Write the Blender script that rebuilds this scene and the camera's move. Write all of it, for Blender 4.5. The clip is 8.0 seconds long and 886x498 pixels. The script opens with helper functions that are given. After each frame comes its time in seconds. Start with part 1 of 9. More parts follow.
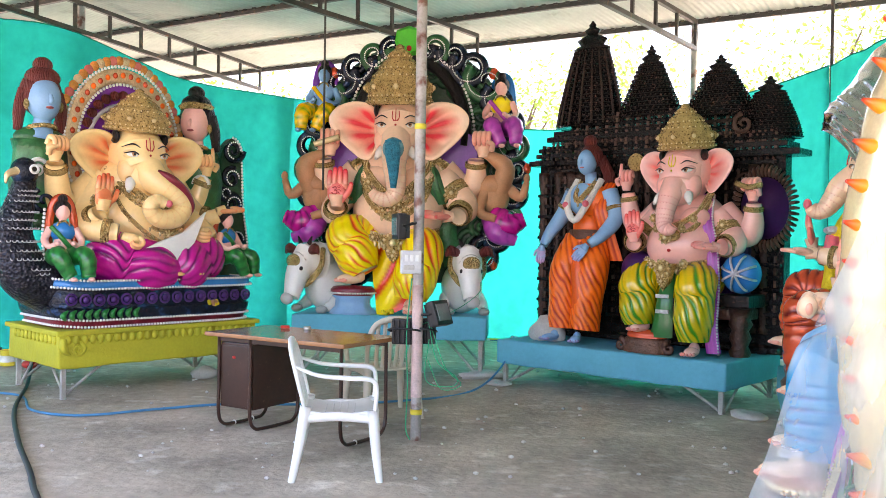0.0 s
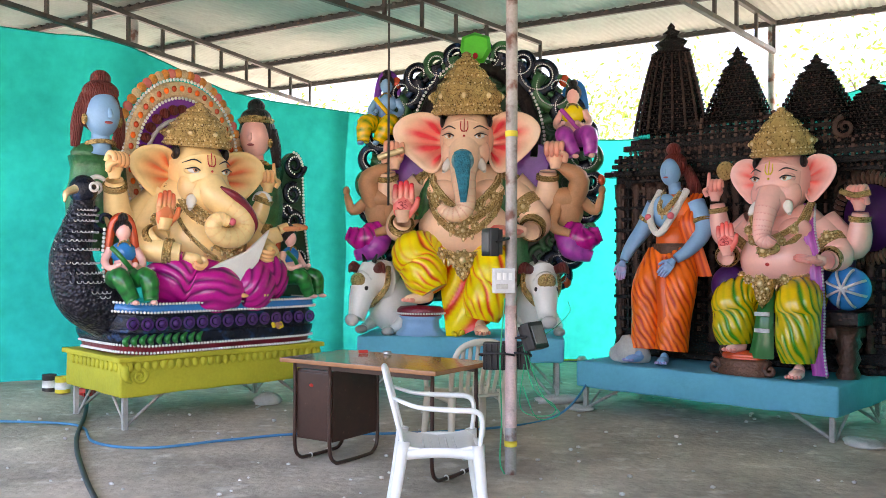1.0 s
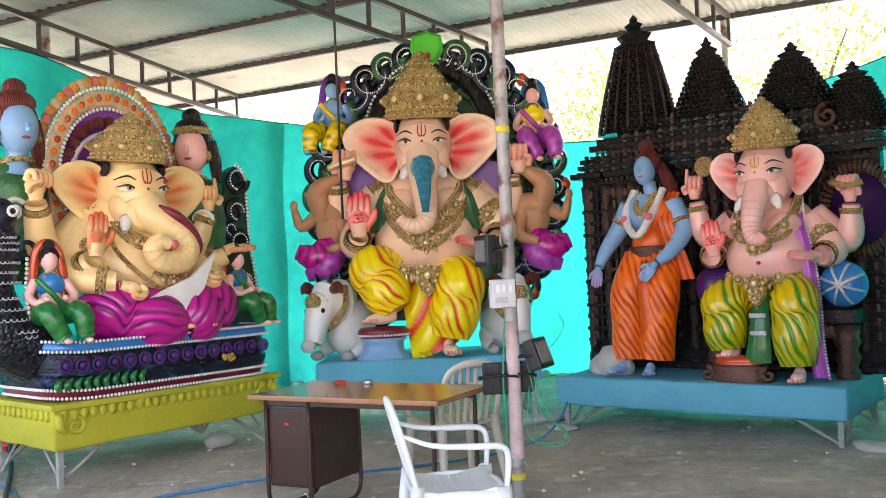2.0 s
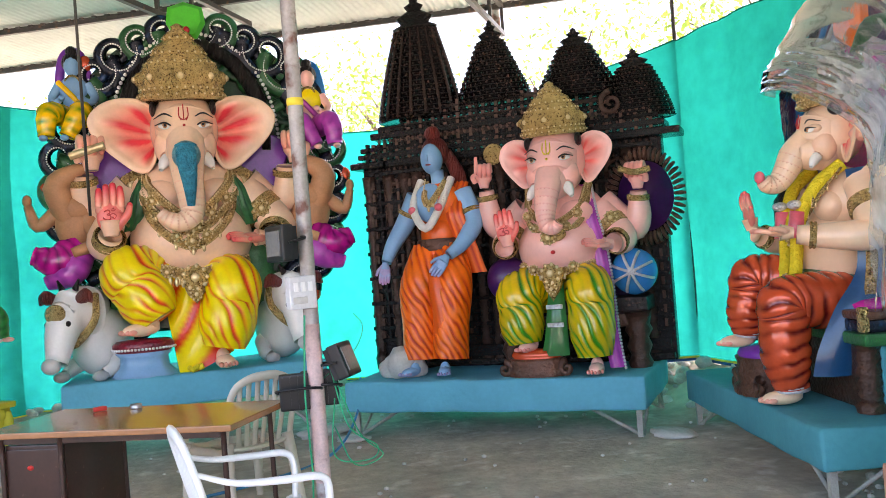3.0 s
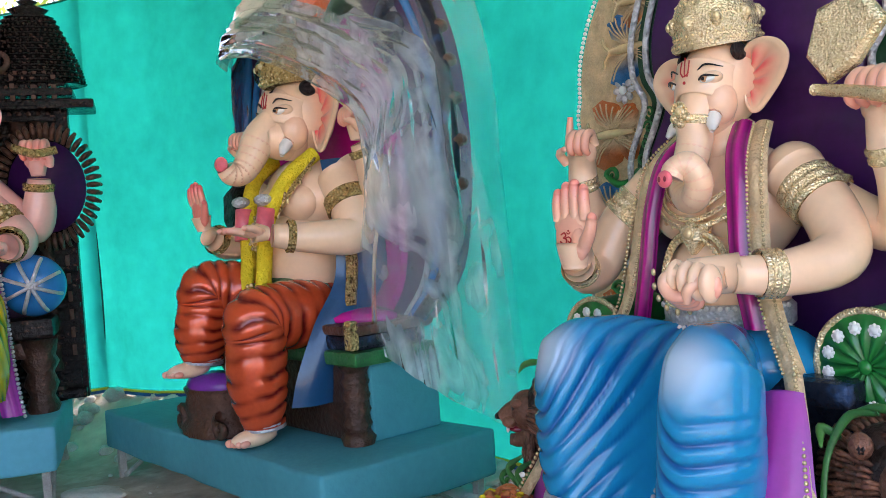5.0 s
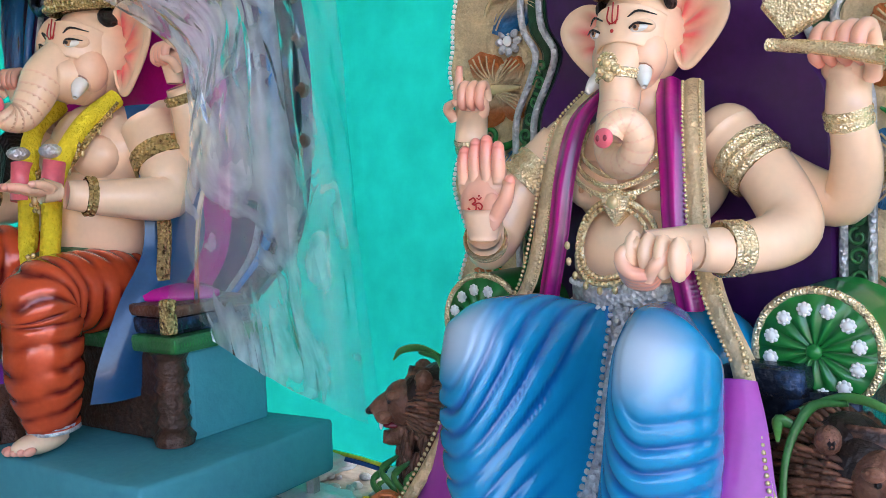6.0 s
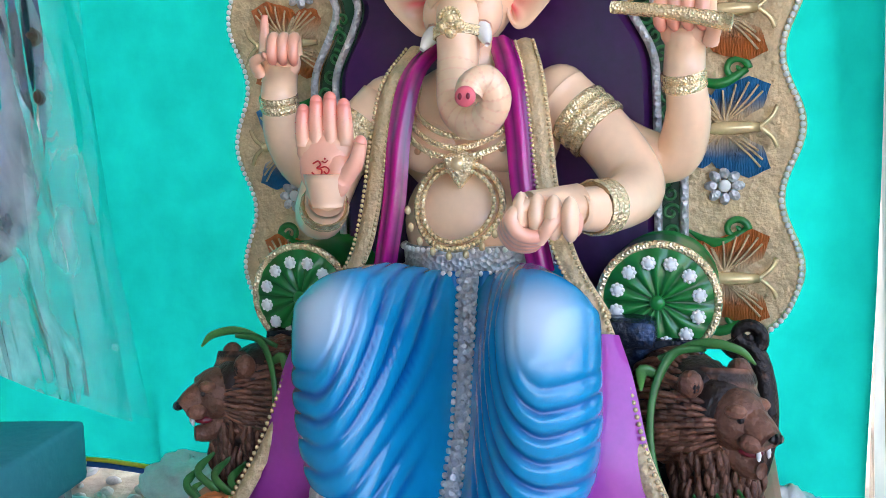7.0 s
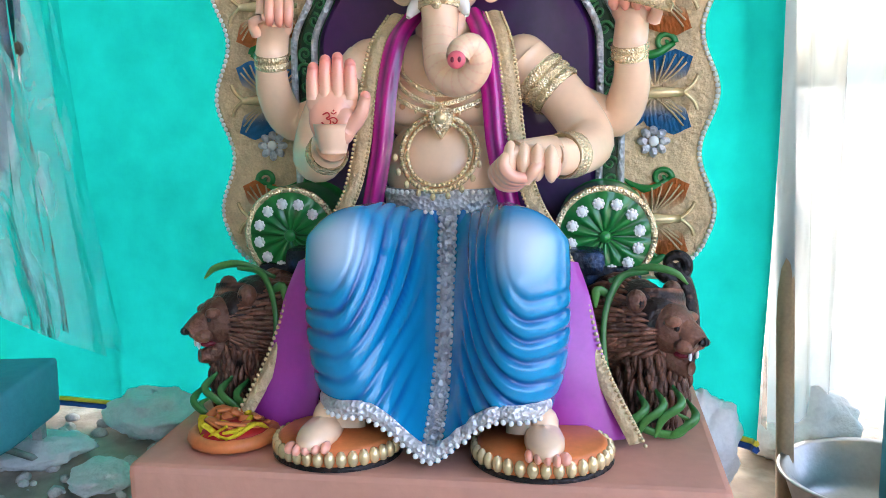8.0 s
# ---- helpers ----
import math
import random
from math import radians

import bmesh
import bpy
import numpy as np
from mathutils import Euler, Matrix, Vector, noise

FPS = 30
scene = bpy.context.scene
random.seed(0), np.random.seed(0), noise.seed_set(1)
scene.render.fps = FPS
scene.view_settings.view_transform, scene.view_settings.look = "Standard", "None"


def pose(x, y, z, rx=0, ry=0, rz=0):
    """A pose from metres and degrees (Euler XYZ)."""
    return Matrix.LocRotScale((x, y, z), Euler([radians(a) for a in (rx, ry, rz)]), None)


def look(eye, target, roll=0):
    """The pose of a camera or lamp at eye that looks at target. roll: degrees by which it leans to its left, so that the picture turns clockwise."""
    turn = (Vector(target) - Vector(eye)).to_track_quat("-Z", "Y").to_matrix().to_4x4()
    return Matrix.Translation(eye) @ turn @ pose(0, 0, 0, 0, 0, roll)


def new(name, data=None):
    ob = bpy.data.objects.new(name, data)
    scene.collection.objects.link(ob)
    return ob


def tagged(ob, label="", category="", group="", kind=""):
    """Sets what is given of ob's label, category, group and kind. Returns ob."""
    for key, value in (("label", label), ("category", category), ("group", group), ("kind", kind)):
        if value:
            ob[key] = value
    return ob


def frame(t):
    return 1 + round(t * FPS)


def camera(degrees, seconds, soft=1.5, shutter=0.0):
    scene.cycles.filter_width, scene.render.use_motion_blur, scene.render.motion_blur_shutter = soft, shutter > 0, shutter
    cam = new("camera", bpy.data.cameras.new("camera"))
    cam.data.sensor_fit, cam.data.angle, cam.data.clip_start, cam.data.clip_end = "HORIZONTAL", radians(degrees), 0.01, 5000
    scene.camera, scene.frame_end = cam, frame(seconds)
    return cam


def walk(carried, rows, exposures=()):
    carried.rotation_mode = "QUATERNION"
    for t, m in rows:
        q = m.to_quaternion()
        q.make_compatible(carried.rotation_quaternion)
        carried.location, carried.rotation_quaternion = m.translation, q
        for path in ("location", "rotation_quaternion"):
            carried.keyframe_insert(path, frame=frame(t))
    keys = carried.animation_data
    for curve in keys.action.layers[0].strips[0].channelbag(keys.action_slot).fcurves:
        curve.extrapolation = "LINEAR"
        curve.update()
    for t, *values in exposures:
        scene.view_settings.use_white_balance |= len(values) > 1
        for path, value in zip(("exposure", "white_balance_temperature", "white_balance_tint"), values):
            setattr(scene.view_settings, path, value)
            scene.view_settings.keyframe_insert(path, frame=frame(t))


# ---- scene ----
cam = camera(52.8, 8.0, soft=0.7)
PATH = [
    (0, (0.506, 0.834, 1.498), (0.368, 2.83, 1.474), 0.9),
    (0.5, (0.207, 1.061, 1.511), (0.038, 3.054, 1.492), 0.8),
    (1, (0.022, 1.301, 1.493), (-0.18, 3.291, 1.506), 0.2),
    (1.2, (-0.05, 1.455, 1.474), (-0.248, 3.445, 1.514), -0.6),
    (2.3, (-0.636, 2.139, 1.476), (-0.51, 4.134, 1.52), -3.3),
    (2.5, (-0.676, 2.273, 1.473), (-0.441, 4.259, 1.496), -3.8),
    (3, (-0.715, 2.696, 1.442), (-0.171, 4.621, 1.462), -4.4),
    (3.5, (-0.72, 3.061, 1.426), (0.144, 4.865, 1.444), -4.3),
    (4, (-0.667, 3.428, 1.429), (0.562, 5.006, 1.44), -5.2),
    (4.5, (-0.497, 3.771, 1.418), (0.98, 5.12, 1.411), -6.0),
    (4.6, (-0.466, 3.839, 1.423), (1.053, 5.14, 1.411), -5.7),
    (4.7, (-0.44, 3.901, 1.426), (1.117, 5.155, 1.404), -5.3),
    (5.8, (-0.2, 4.555, 1.42), (1.647, 5.309, 1.276), -2.1),
    (6, (-0.138, 4.654, 1.415), (1.752, 5.29, 1.263), -2.3),
    (6.5, (-0.057, 4.888, 1.431), (1.92, 5.137, 1.252), -2.4),
    (7, (-0.039, 5.173, 1.42), (1.941, 5.046, 1.163), -2.5),
    (7.5, (-0.213, 5.374, 1.401), (1.743, 5.092, 1.094), -2.0),
    (8, (-0.38, 5.542, 1.417), (1.546, 5.13, 1.07), -1.2),
]
walk(cam, [(t, look(eye, target, roll)) for t, eye, target, roll in PATH], exposures=[(0, 3.46, 6900, 21), (1, 3.34, 6950, 21), (3, 3.38, 6850, 20), (4.5, 3.12, 6700, 19), (6, 3.4, 6400, 19), (7, 3.48, 6300, 18), (8, 3.56, 6350, 18)])

# ---- world, sun, exposure ----
world = bpy.data.worlds.new("world")
scene.world = world
world.use_nodes = True
wn = world.node_tree.nodes
sky = wn.new("ShaderNodeTexSky")
sky.sky_type = "NISHITA"
sky.sun_disc = False
SUN_EL, SUN_AZ = 48, 92          # azimuth in degrees from +y towards +x
sky.sun_elevation, sky.sun_rotation = radians(SUN_EL), radians(SUN_AZ)
sky.air_density, sky.dust_density = 1.0, 5.0
wn["Background"].inputs["Strength"].default_value = 0.15
world.node_tree.links.new(sky.outputs[0], wn["Background"].inputs[0])
sun_data = bpy.data.lights.new("sun", "SUN")
sun_data.energy, sun_data.angle, sun_data.color = 0.8, radians(0.6), (1.0, 0.95, 0.86)
sun = new("sun", sun_data)
sd = Vector((math.sin(radians(SUN_AZ)) * math.cos(radians(SUN_EL)), math.cos(radians(SUN_AZ)) * math.cos(radians(SUN_EL)), math.sin(radians(SUN_EL))))
sun.matrix_world = look(sd * 60, (0, 0, 0))


# ---- materials ----
def mat(name, col, col2=None, rough=0.5, metal=0.0, coat=0.0, var=0.18, scale=6.0, bump=0.0, bscale=40.0, kind="noise", spots=None, transmit=0.0, spec=0.4):
    """A painted, plaster, metal or cloth surface. col2: a second paint or a painted-in crease shade, mixed in where the
    mesh attribute k is 1.
    """
    m = bpy.data.materials.new(name)
    m.use_nodes = True
    nt, nodes, link = m.node_tree, m.node_tree.nodes, m.node_tree.links.new
    b = nodes["Principled BSDF"]
    tc = nodes.new("ShaderNodeTexCoord")
    n1, n2 = nodes.new("ShaderNodeTexNoise"), nodes.new("ShaderNodeTexNoise")
    n1.inputs["Scale"].default_value, n1.inputs["Detail"].default_value = scale, 5
    n2.inputs["Scale"].default_value, n2.inputs["Detail"].default_value = scale * 9, 3
    for n in (n1, n2):
        link(tc.outputs["Object"], n.inputs["Vector"])
    add = nodes.new("ShaderNodeMath")
    add.operation = "MULTIPLY_ADD"
    link(n2.outputs["Fac"], add.inputs[0])
    add.inputs[1].default_value = 0.5
    link(n1.outputs["Fac"], add.inputs[2])
    mr = nodes.new("ShaderNodeMapRange")
    mr.inputs["From Min"].default_value, mr.inputs["From Max"].default_value = 0.45, 1.05
    mr.inputs["To Min"].default_value, mr.inputs["To Max"].default_value = 1 - var, 1 + var
    link(add.outputs[0], mr.inputs["Value"])
    base = nodes.new("ShaderNodeMix")
    base.data_type = "RGBA"
    base.inputs[6].default_value = (*col, 1)
    base.inputs[7].default_value = (*(col2 or col), 1)
    base.inputs[0].default_value = 0
    if col2:
        at = nodes.new("ShaderNodeAttribute")
        at.attribute_name = "k"
        link(at.outputs["Fac"], base.inputs[0])
    out = base.outputs[2]
    if spots:
        vor = nodes.new("ShaderNodeTexNoise")
        vor.inputs["Scale"].default_value, vor.inputs["Detail"].default_value = spots[1], 6
        link(tc.outputs["Object"], vor.inputs["Vector"])
        sr = nodes.new("ShaderNodeMapRange")
        sr.inputs["From Min"].default_value, sr.inputs["From Max"].default_value = spots[2], spots[2] + 0.12
        link(vor.outputs["Fac"], sr.inputs["Value"])
        sm = nodes.new("ShaderNodeMix")
        sm.data_type = "RGBA"
        sm.inputs[7].default_value = (*spots[0], 1)
        link(sr.outputs[0], sm.inputs[0])
        link(out, sm.inputs[6])
        out = sm.outputs[2]
    mul = nodes.new("ShaderNodeVectorMath")
    mul.operation = "SCALE"
    link(out, mul.inputs[0])
    link(mr.outputs[0], mul.inputs["Scale"])
    link(mul.outputs[0], b.inputs["Base Color"])
    b.inputs["Roughness"].default_value, b.inputs["Metallic"].default_value = rough, metal
    b.inputs["Coat Weight"].default_value, b.inputs["Coat Roughness"].default_value = coat * 0.85, 0.07
    b.inputs["Specular IOR Level"].default_value = spec
    if bump:
        if kind == "cells":
            t = nodes.new("ShaderNodeTexVoronoi")
            t.inputs["Scale"].default_value = bscale
            src = t.outputs["Distance"]
        elif kind == "waves":
            t = nodes.new("ShaderNodeTexWave")
            t.inputs["Scale"].default_value, t.inputs["Distortion"].default_value = bscale, 6
            t.inputs["Detail"].default_value = 3
            src = t.outputs["Fac"]
        else:
            t = nodes.new("ShaderNodeTexNoise")
            t.inputs["Scale"].default_value, t.inputs["Detail"].default_value = bscale, 6
            src = t.outputs["Fac"]
        link(tc.outputs["Object"], t.inputs["Vector"])
        bp = nodes.new("ShaderNodeBump")
        bp.inputs["Strength"].default_value, bp.inputs["Distance"].default_value = bump, 0.02
        link(src, bp.inputs["Height"])
        link(bp.outputs[0], b.inputs["Normal"])
    if transmit:
        tr = nodes.new("ShaderNodeBsdfTranslucent")
        link(mul.outputs[0], tr.inputs["Color"])
        ms = nodes.new("ShaderNodeMixShader")
        ms.inputs[0].default_value = transmit
        link(b.outputs[0], ms.inputs[1])
        link(tr.outputs[0], ms.inputs[2])
        link(ms.outputs[0], nodes["Material Output"].inputs["Surface"])
    return m


def film_plastic(name, cloud, tint=(0.9, 0.95, 0.97), milk=(0.85, 0.9, 0.92), least=None):
    """Thin clear plastic film: mostly see-through, with milky creases and gloss."""
    m = bpy.data.materials.new(name)
    m.use_nodes = True
    nodes, link = m.node_tree.nodes, m.node_tree.links.new
    nodes.remove(nodes["Principled BSDF"])
    tc = nodes.new("ShaderNodeTexCoord")
    nz = nodes.new("ShaderNodeTexNoise")
    nz.inputs["Scale"].default_value, nz.inputs["Detail"].default_value, nz.inputs["Distortion"].default_value = 2.4, 9, 1.2
    mp = nodes.new("ShaderNodeMapping")
    mp.inputs["Scale"].default_value = (1.6, 1.6, 0.8)
    link(tc.outputs["Object"], mp.inputs[0])
    link(mp.outputs[0], nz.inputs["Vector"])
    mr = nodes.new("ShaderNodeMapRange")
    mr.inputs["From Min"].default_value, mr.inputs["From Max"].default_value = 0.42, 0.72
    mr.inputs["To Min"].default_value, mr.inputs["To Max"].default_value = cloud * 0.35 if least is None else least, min(1, cloud * 1.7)
    link(nz.outputs["Fac"], mr.inputs["Value"])
    clear, milky, gloss, tl = (nodes.new("ShaderNodeBsdf" + k) for k in ("Transparent", "Diffuse", "Glossy", "Translucent"))
    clear.inputs[0].default_value = (*tint, 1)
    milky.inputs[0].default_value = tl.inputs[0].default_value = (*milk, 1)
    gloss.inputs["Roughness"].default_value = 0.15
    bp = nodes.new("ShaderNodeBump")
    bp.inputs["Strength"].default_value, bp.inputs["Distance"].default_value = 0.4, 0.02
    link(nz.outputs["Fac"], bp.inputs["Height"])
    link(bp.outputs[0], gloss.inputs["Normal"])
    a, b2, c = (nodes.new("ShaderNodeMixShader") for _ in range(3))
    a.inputs[0].default_value = 0.5
    link(milky.outputs[0], a.inputs[1])
    link(tl.outputs[0], a.inputs[2])
    link(mr.outputs[0], b2.inputs[0])
    link(clear.outputs[0], b2.inputs[1])
    link(a.outputs[0], b2.inputs[2])
    fr = nodes.new("ShaderNodeFresnel")
    fr.inputs[0].default_value = 1.25
    link(bp.outputs[0], fr.inputs["Normal"])
    link(fr.outputs[0], c.inputs[0])
    link(b2.outputs[0], c.inputs[1])
    link(gloss.outputs[0], c.inputs[2])
    link(c.outputs[0], nodes["Material Output"].inputs["Surface"])
    return m


M_FLOOR = mat("trodden cement floor", (0.44, 0.375, 0.30), rough=0.88, var=0.45, scale=1.1, bump=0.6, bscale=18, spots=((0.62, 0.56, 0.48), 4.0, 0.57))
M_NET = mat("turquoise shade net", (0.0, 0.48, 0.42), rough=0.9, var=0.26, scale=0.9, bump=0.5, bscale=5, transmit=0.45, spec=0.0)
M_NETD = mat("dark green net hem", (0.0, 0.22, 0.16), rough=0.7, transmit=0.3)
M_YEL = mat("yellow hem tape", (0.75, 0.6, 0.05), rough=0.5)
M_NAVY = mat("blue hem tape", (0.02, 0.08, 0.3), rough=0.5)
M_ROOF = mat("grey corrugated sheet", (0.42, 0.45, 0.41), rough=0.55, var=0.15, scale=1.2, bump=0.05, bscale=30, spots=((0.3, 0.31, 0.27), 2.2, 0.62))
M_STEEL = mat("dark painted steel", (0.06, 0.055, 0.05), rough=0.5, metal=0.3, var=0.3, bump=0.1, spots=((0.16, 0.09, 0.05), 14, 0.6))
M_GALV = mat("weathered steel pipe", (0.36, 0.33, 0.31), rough=0.55, metal=0.35, var=0.3, scale=7, bump=0.15, spots=((0.17, 0.08, 0.06), 9, 0.53))
M_PINKP = mat("paint-stained pipe", (0.62, 0.45, 0.42), rough=0.6, metal=0.1, var=0.3, scale=9, bump=0.15, spots=((0.25, 0.15, 0.13), 8, 0.6))
M_ANGLE = mat("dusty angle iron", (0.40, 0.38, 0.35), rough=0.8, metal=0.2, var=0.3, scale=12)
M_BLUEDECK = mat("sky blue plastered deck", (0.10, 0.40, 0.52), rough=0.75, var=0.12, scale=3, bump=0.25, bscale=22)
M_TEALDECK = mat("teal blue plastered deck", (0.06, 0.30, 0.36), rough=0.75, var=0.12, scale=3, bump=0.25, bscale=22)
M_YELDECK = mat("mustard yellow plastered base", (0.46, 0.43, 0.03), rough=0.7, var=0.14, scale=4, bump=0.3, bscale=25)
M_SALMON = mat("salmon painted base", (0.62, 0.30, 0.21), rough=0.75, var=0.10, scale=3, bump=0.2, bscale=20)
M_WOODTOP = mat("varnished wood laminate", (0.34, 0.15, 0.06), rough=0.25, var=0.2, scale=4, coat=0.5, bump=0.03)
M_BROWN = mat("dark brown enamel", (0.045, 0.018, 0.012), rough=0.35, var=0.3, coat=0.3, scale=5, spots=((0.12, 0.07, 0.05), 20, 0.66))
M_WHITEPL = mat("white moulded plastic", (0.78, 0.78, 0.76), rough=0.42, var=0.06, scale=5)
M_CREAMPL = mat("cream moulded plastic", (0.62, 0.56, 0.46), rough=0.45, var=0.08, scale=5)
M_BLACK = mat("black plastic", (0.012, 0.012, 0.013), rough=0.4, var=0.2)
M_GREY = mat("grey switch plate", (0.6, 0.6, 0.6), rough=0.4)
M_GLASSW = mat("frosted lamp glass", (0.16, 0.17, 0.17), rough=0.12, coat=0.6)
M_GREENW = mat("green wire", (0.01, 0.35, 0.16), rough=0.4)
M_BLUEW = mat("blue cable", (0.05, 0.22, 0.42), rough=0.45)
M_HOSE = mat("black hose", (0.03, 0.03, 0.035), rough=0.5)
M_STONE = mat("dusty stone", (0.5, 0.48, 0.44), rough=0.9, var=0.2, bump=0.4, bscale=20)
M_SACK = mat("white woven sack", (0.68, 0.68, 0.66), rough=0.7, var=0.15, scale=7, bump=0.3, bscale=60)
M_RUBBLE = mat("light rubble", (0.55, 0.53, 0.5), rough=0.9, var=0.3, scale=14, bump=0.4)
M_ALU = mat("dented aluminium", (0.42, 0.42, 0.41), rough=0.32, metal=0.9, var=0.12, bump=0.15, bscale=14)
M_BAMBOO = mat("bamboo", (0.28, 0.2, 0.11), rough=0.6, var=0.25, scale=8)
M_FILM = film_plastic("clear plastic sheet", 0.26)
M_FILMM = film_plastic("milky plastic sheet", 0.15)
M_FILMW = film_plastic("cloudy plastic fold", 0.42, milk=(0.90, 0.93, 0.94))
M_FILMX = film_plastic("cloudy hanging plastic", 0.40, milk=(0.50, 0.56, 0.59), least=0.22)
M_CURTAIN = film_plastic("cloudy plastic curtain", 0.95, milk=(0.36, 0.45, 0.47), least=0.80)
M_LEAF = mat("leaves", (0.17, 0.25, 0.04), rough=0.6, var=0.4, scale=1.5, transmit=0.6)
M_BARK = mat("bark", (0.12, 0.085, 0.06), rough=0.9, var=0.3, bump=0.5)
M_RED = mat("red plastic", (0.5, 0.03, 0.02), rough=0.4)
M_PAPER = mat("paper", (0.75, 0.74, 0.7), rough=0.8)


# ---- mesh tools ----
def rot(rx=0, ry=0, rz=0):
    return np.array(Euler([radians(a) for a in (rx, ry, rz)]).to_matrix())


def spline(pts, sub):
    """Smooth points through pts (rows of any width)."""
    p = np.array(pts, float)
    if sub < 2 or len(p) < 3:
        return p
    q = np.vstack([2 * p[0] - p[1], p, 2 * p[-1] - p[-2]])
    out = []
    for i in range(1, len(q) - 2):
        for t in np.arange(sub) / sub:
            a, b, c, d = q[i - 1], q[i], q[i + 1], q[i + 2]
            out.append(0.5 * (2 * b + (c - a) * t + (2 * a - 5 * b + 4 * c - d) * t * t + (3 * b - 3 * c + d - a) * t ** 3))
    return np.array(out + [p[-1]])


class Mesh:
    """Collects surfaces with their materials, and makes one object of them."""

    def __init__(self):
        self.v, self.f, self.m, self.s, self.k, self.mats, self.n = [], [], [], [], [], [], 0

    def add(self, verts, faces, material, smooth=True, k=0.0):
        verts = np.asarray(verts, float).reshape(-1, 3)
        if material not in self.mats:
            self.mats.append(material)
        i = self.mats.index(material)
        self.v.append(verts)
        self.k.append(np.broadcast_to(np.asarray(k, float), (len(verts),)))
        self.f += [tuple(a + self.n for a in f) for f in faces]
        self.m += [i] * len(faces)
        self.s += [smooth] * len(faces)
        self.n += len(verts)
        return self

    def surf(self, grid, material, cu=False, cv=False, k=0.0, smooth=True, cap=False):
        """A sheet through a grid of points (nu, nv, 3), closed in u or v."""
        g = np.asarray(grid, float)
        nu, nv = g.shape[:2]
        faces = []
        for i in range(nu if cu else nu - 1):
            for j in range(nv if cv else nv - 1):
                a, b = i, (i + 1) % nu
                c, d = j, (j + 1) % nv
                faces.append((a * nv + c, b * nv + c, b * nv + d, a * nv + d))
        if cap:
            faces.append(tuple(reversed(range(nv))))
            faces.append(tuple((nu - 1) * nv + j for j in range(nv)))
        kk = np.asarray(k, float)
        return self.add(g.reshape(-1, 3), faces, material, smooth, kk.reshape(-1) if kk.ndim else kk)

    def ell(self, c, r, material, R=None, nu=20, nv=12, k=0.0, swell=None):
        r = np.broadcast_to(np.asarray(r, float), (3,))
        th = np.linspace(0, 2 * np.pi, nu, endpoint=False)
        ph = np.linspace(-np.pi / 2 + 0.02, np.pi / 2 - 0.02, nv)
        T, P = np.meshgrid(th, ph)
        d = np.stack([np.cos(P) * np.cos(T), np.cos(P) * np.sin(T), np.sin(P)], -1)
        kk = k
        if swell:
            f, kk = swell(d, T, P)
            d = d * f[..., None]
        g = d * r
        if R is not None:
            g = g @ np.asarray(R).T
        return self.surf(g + np.array(c), material, cv=True, k=kk, cap=True)

    def tube(self, pts, rad, material, n=10, sub=4, flat=1.0, up=None, k=0.0, fold=None, cap=True, k_ends=None):
        """A round or flattened limb along pts. fold: (height, count, slant) of cloth folds; grooves get k up to 1."""
        p = np.array(pts, float)
        rr = np.broadcast_to(np.asarray(rad, float), (len(p),))
        q = spline(np.column_stack([p, rr]), sub)
        p, rr = q[:, :3], np.maximum(q[:, 3], 1e-4)
        t = np.gradient(p, axis=0)
        t /= np.linalg.norm(t, axis=1)[:, None] + 1e-9
        a = np.array(up, float) if up is not None else (np.array([0, 0, 1.0]) if abs(t[0][2]) < 0.9 else np.array([0, 1.0, 0]))
        rows, ks = [], []
        ang = np.linspace(0, 2 * np.pi, n, endpoint=False)
        s = np.linspace(0, 1, len(p))
        for i in range(len(p)):
            x = np.cross(a, t[i])
            x /= np.linalg.norm(x) + 1e-9
            y = np.cross(t[i], x)
            if up is None:
                a = y
            r = rr[i] * np.ones(n)
            kk = np.full(n, k if k_ends is None else k_ends[0] + (k_ends[1] - k_ends[0]) * s[i])
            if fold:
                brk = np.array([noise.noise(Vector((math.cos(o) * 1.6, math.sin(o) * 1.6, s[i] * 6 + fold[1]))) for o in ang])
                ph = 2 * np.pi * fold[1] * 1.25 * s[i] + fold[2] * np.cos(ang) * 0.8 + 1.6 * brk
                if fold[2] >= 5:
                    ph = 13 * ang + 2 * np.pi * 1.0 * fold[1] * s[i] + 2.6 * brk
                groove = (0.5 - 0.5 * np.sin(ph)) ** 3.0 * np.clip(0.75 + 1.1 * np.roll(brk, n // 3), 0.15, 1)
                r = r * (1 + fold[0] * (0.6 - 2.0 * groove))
                # grooves take col2; where that is a darker tone, it paints in fold shade
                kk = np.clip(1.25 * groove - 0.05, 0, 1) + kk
            rows.append(p[i] + np.cos(ang)[:, None] * x * r[:, None] + np.sin(ang)[:, None] * y * r[:, None] * flat)
            ks.append(kk)
        return self.surf(np.array(rows), material, cv=True, k=np.array(ks), cap=cap)

    def lathe(self, prof, c, material, n=20, R=None, ribs=0, amp=0.0, k=0.0, scale=(1, 1)):
        """A turned form: profile rows (radius, height)."""
        ang = np.linspace(0, 2 * np.pi, n, endpoint=False)
        f = 1 + amp * np.cos(ribs * ang) if ribs else np.ones(n)
        g = np.array([[(r * a * math.cos(t) * scale[0], r * a * math.sin(t) * scale[1], z) for t, a in zip(ang, f)] for r, z in prof])
        if R is not None:
            g = g @ np.asarray(R).T
        return self.surf(g + np.array(c), material, cv=True, k=k, cap=True)

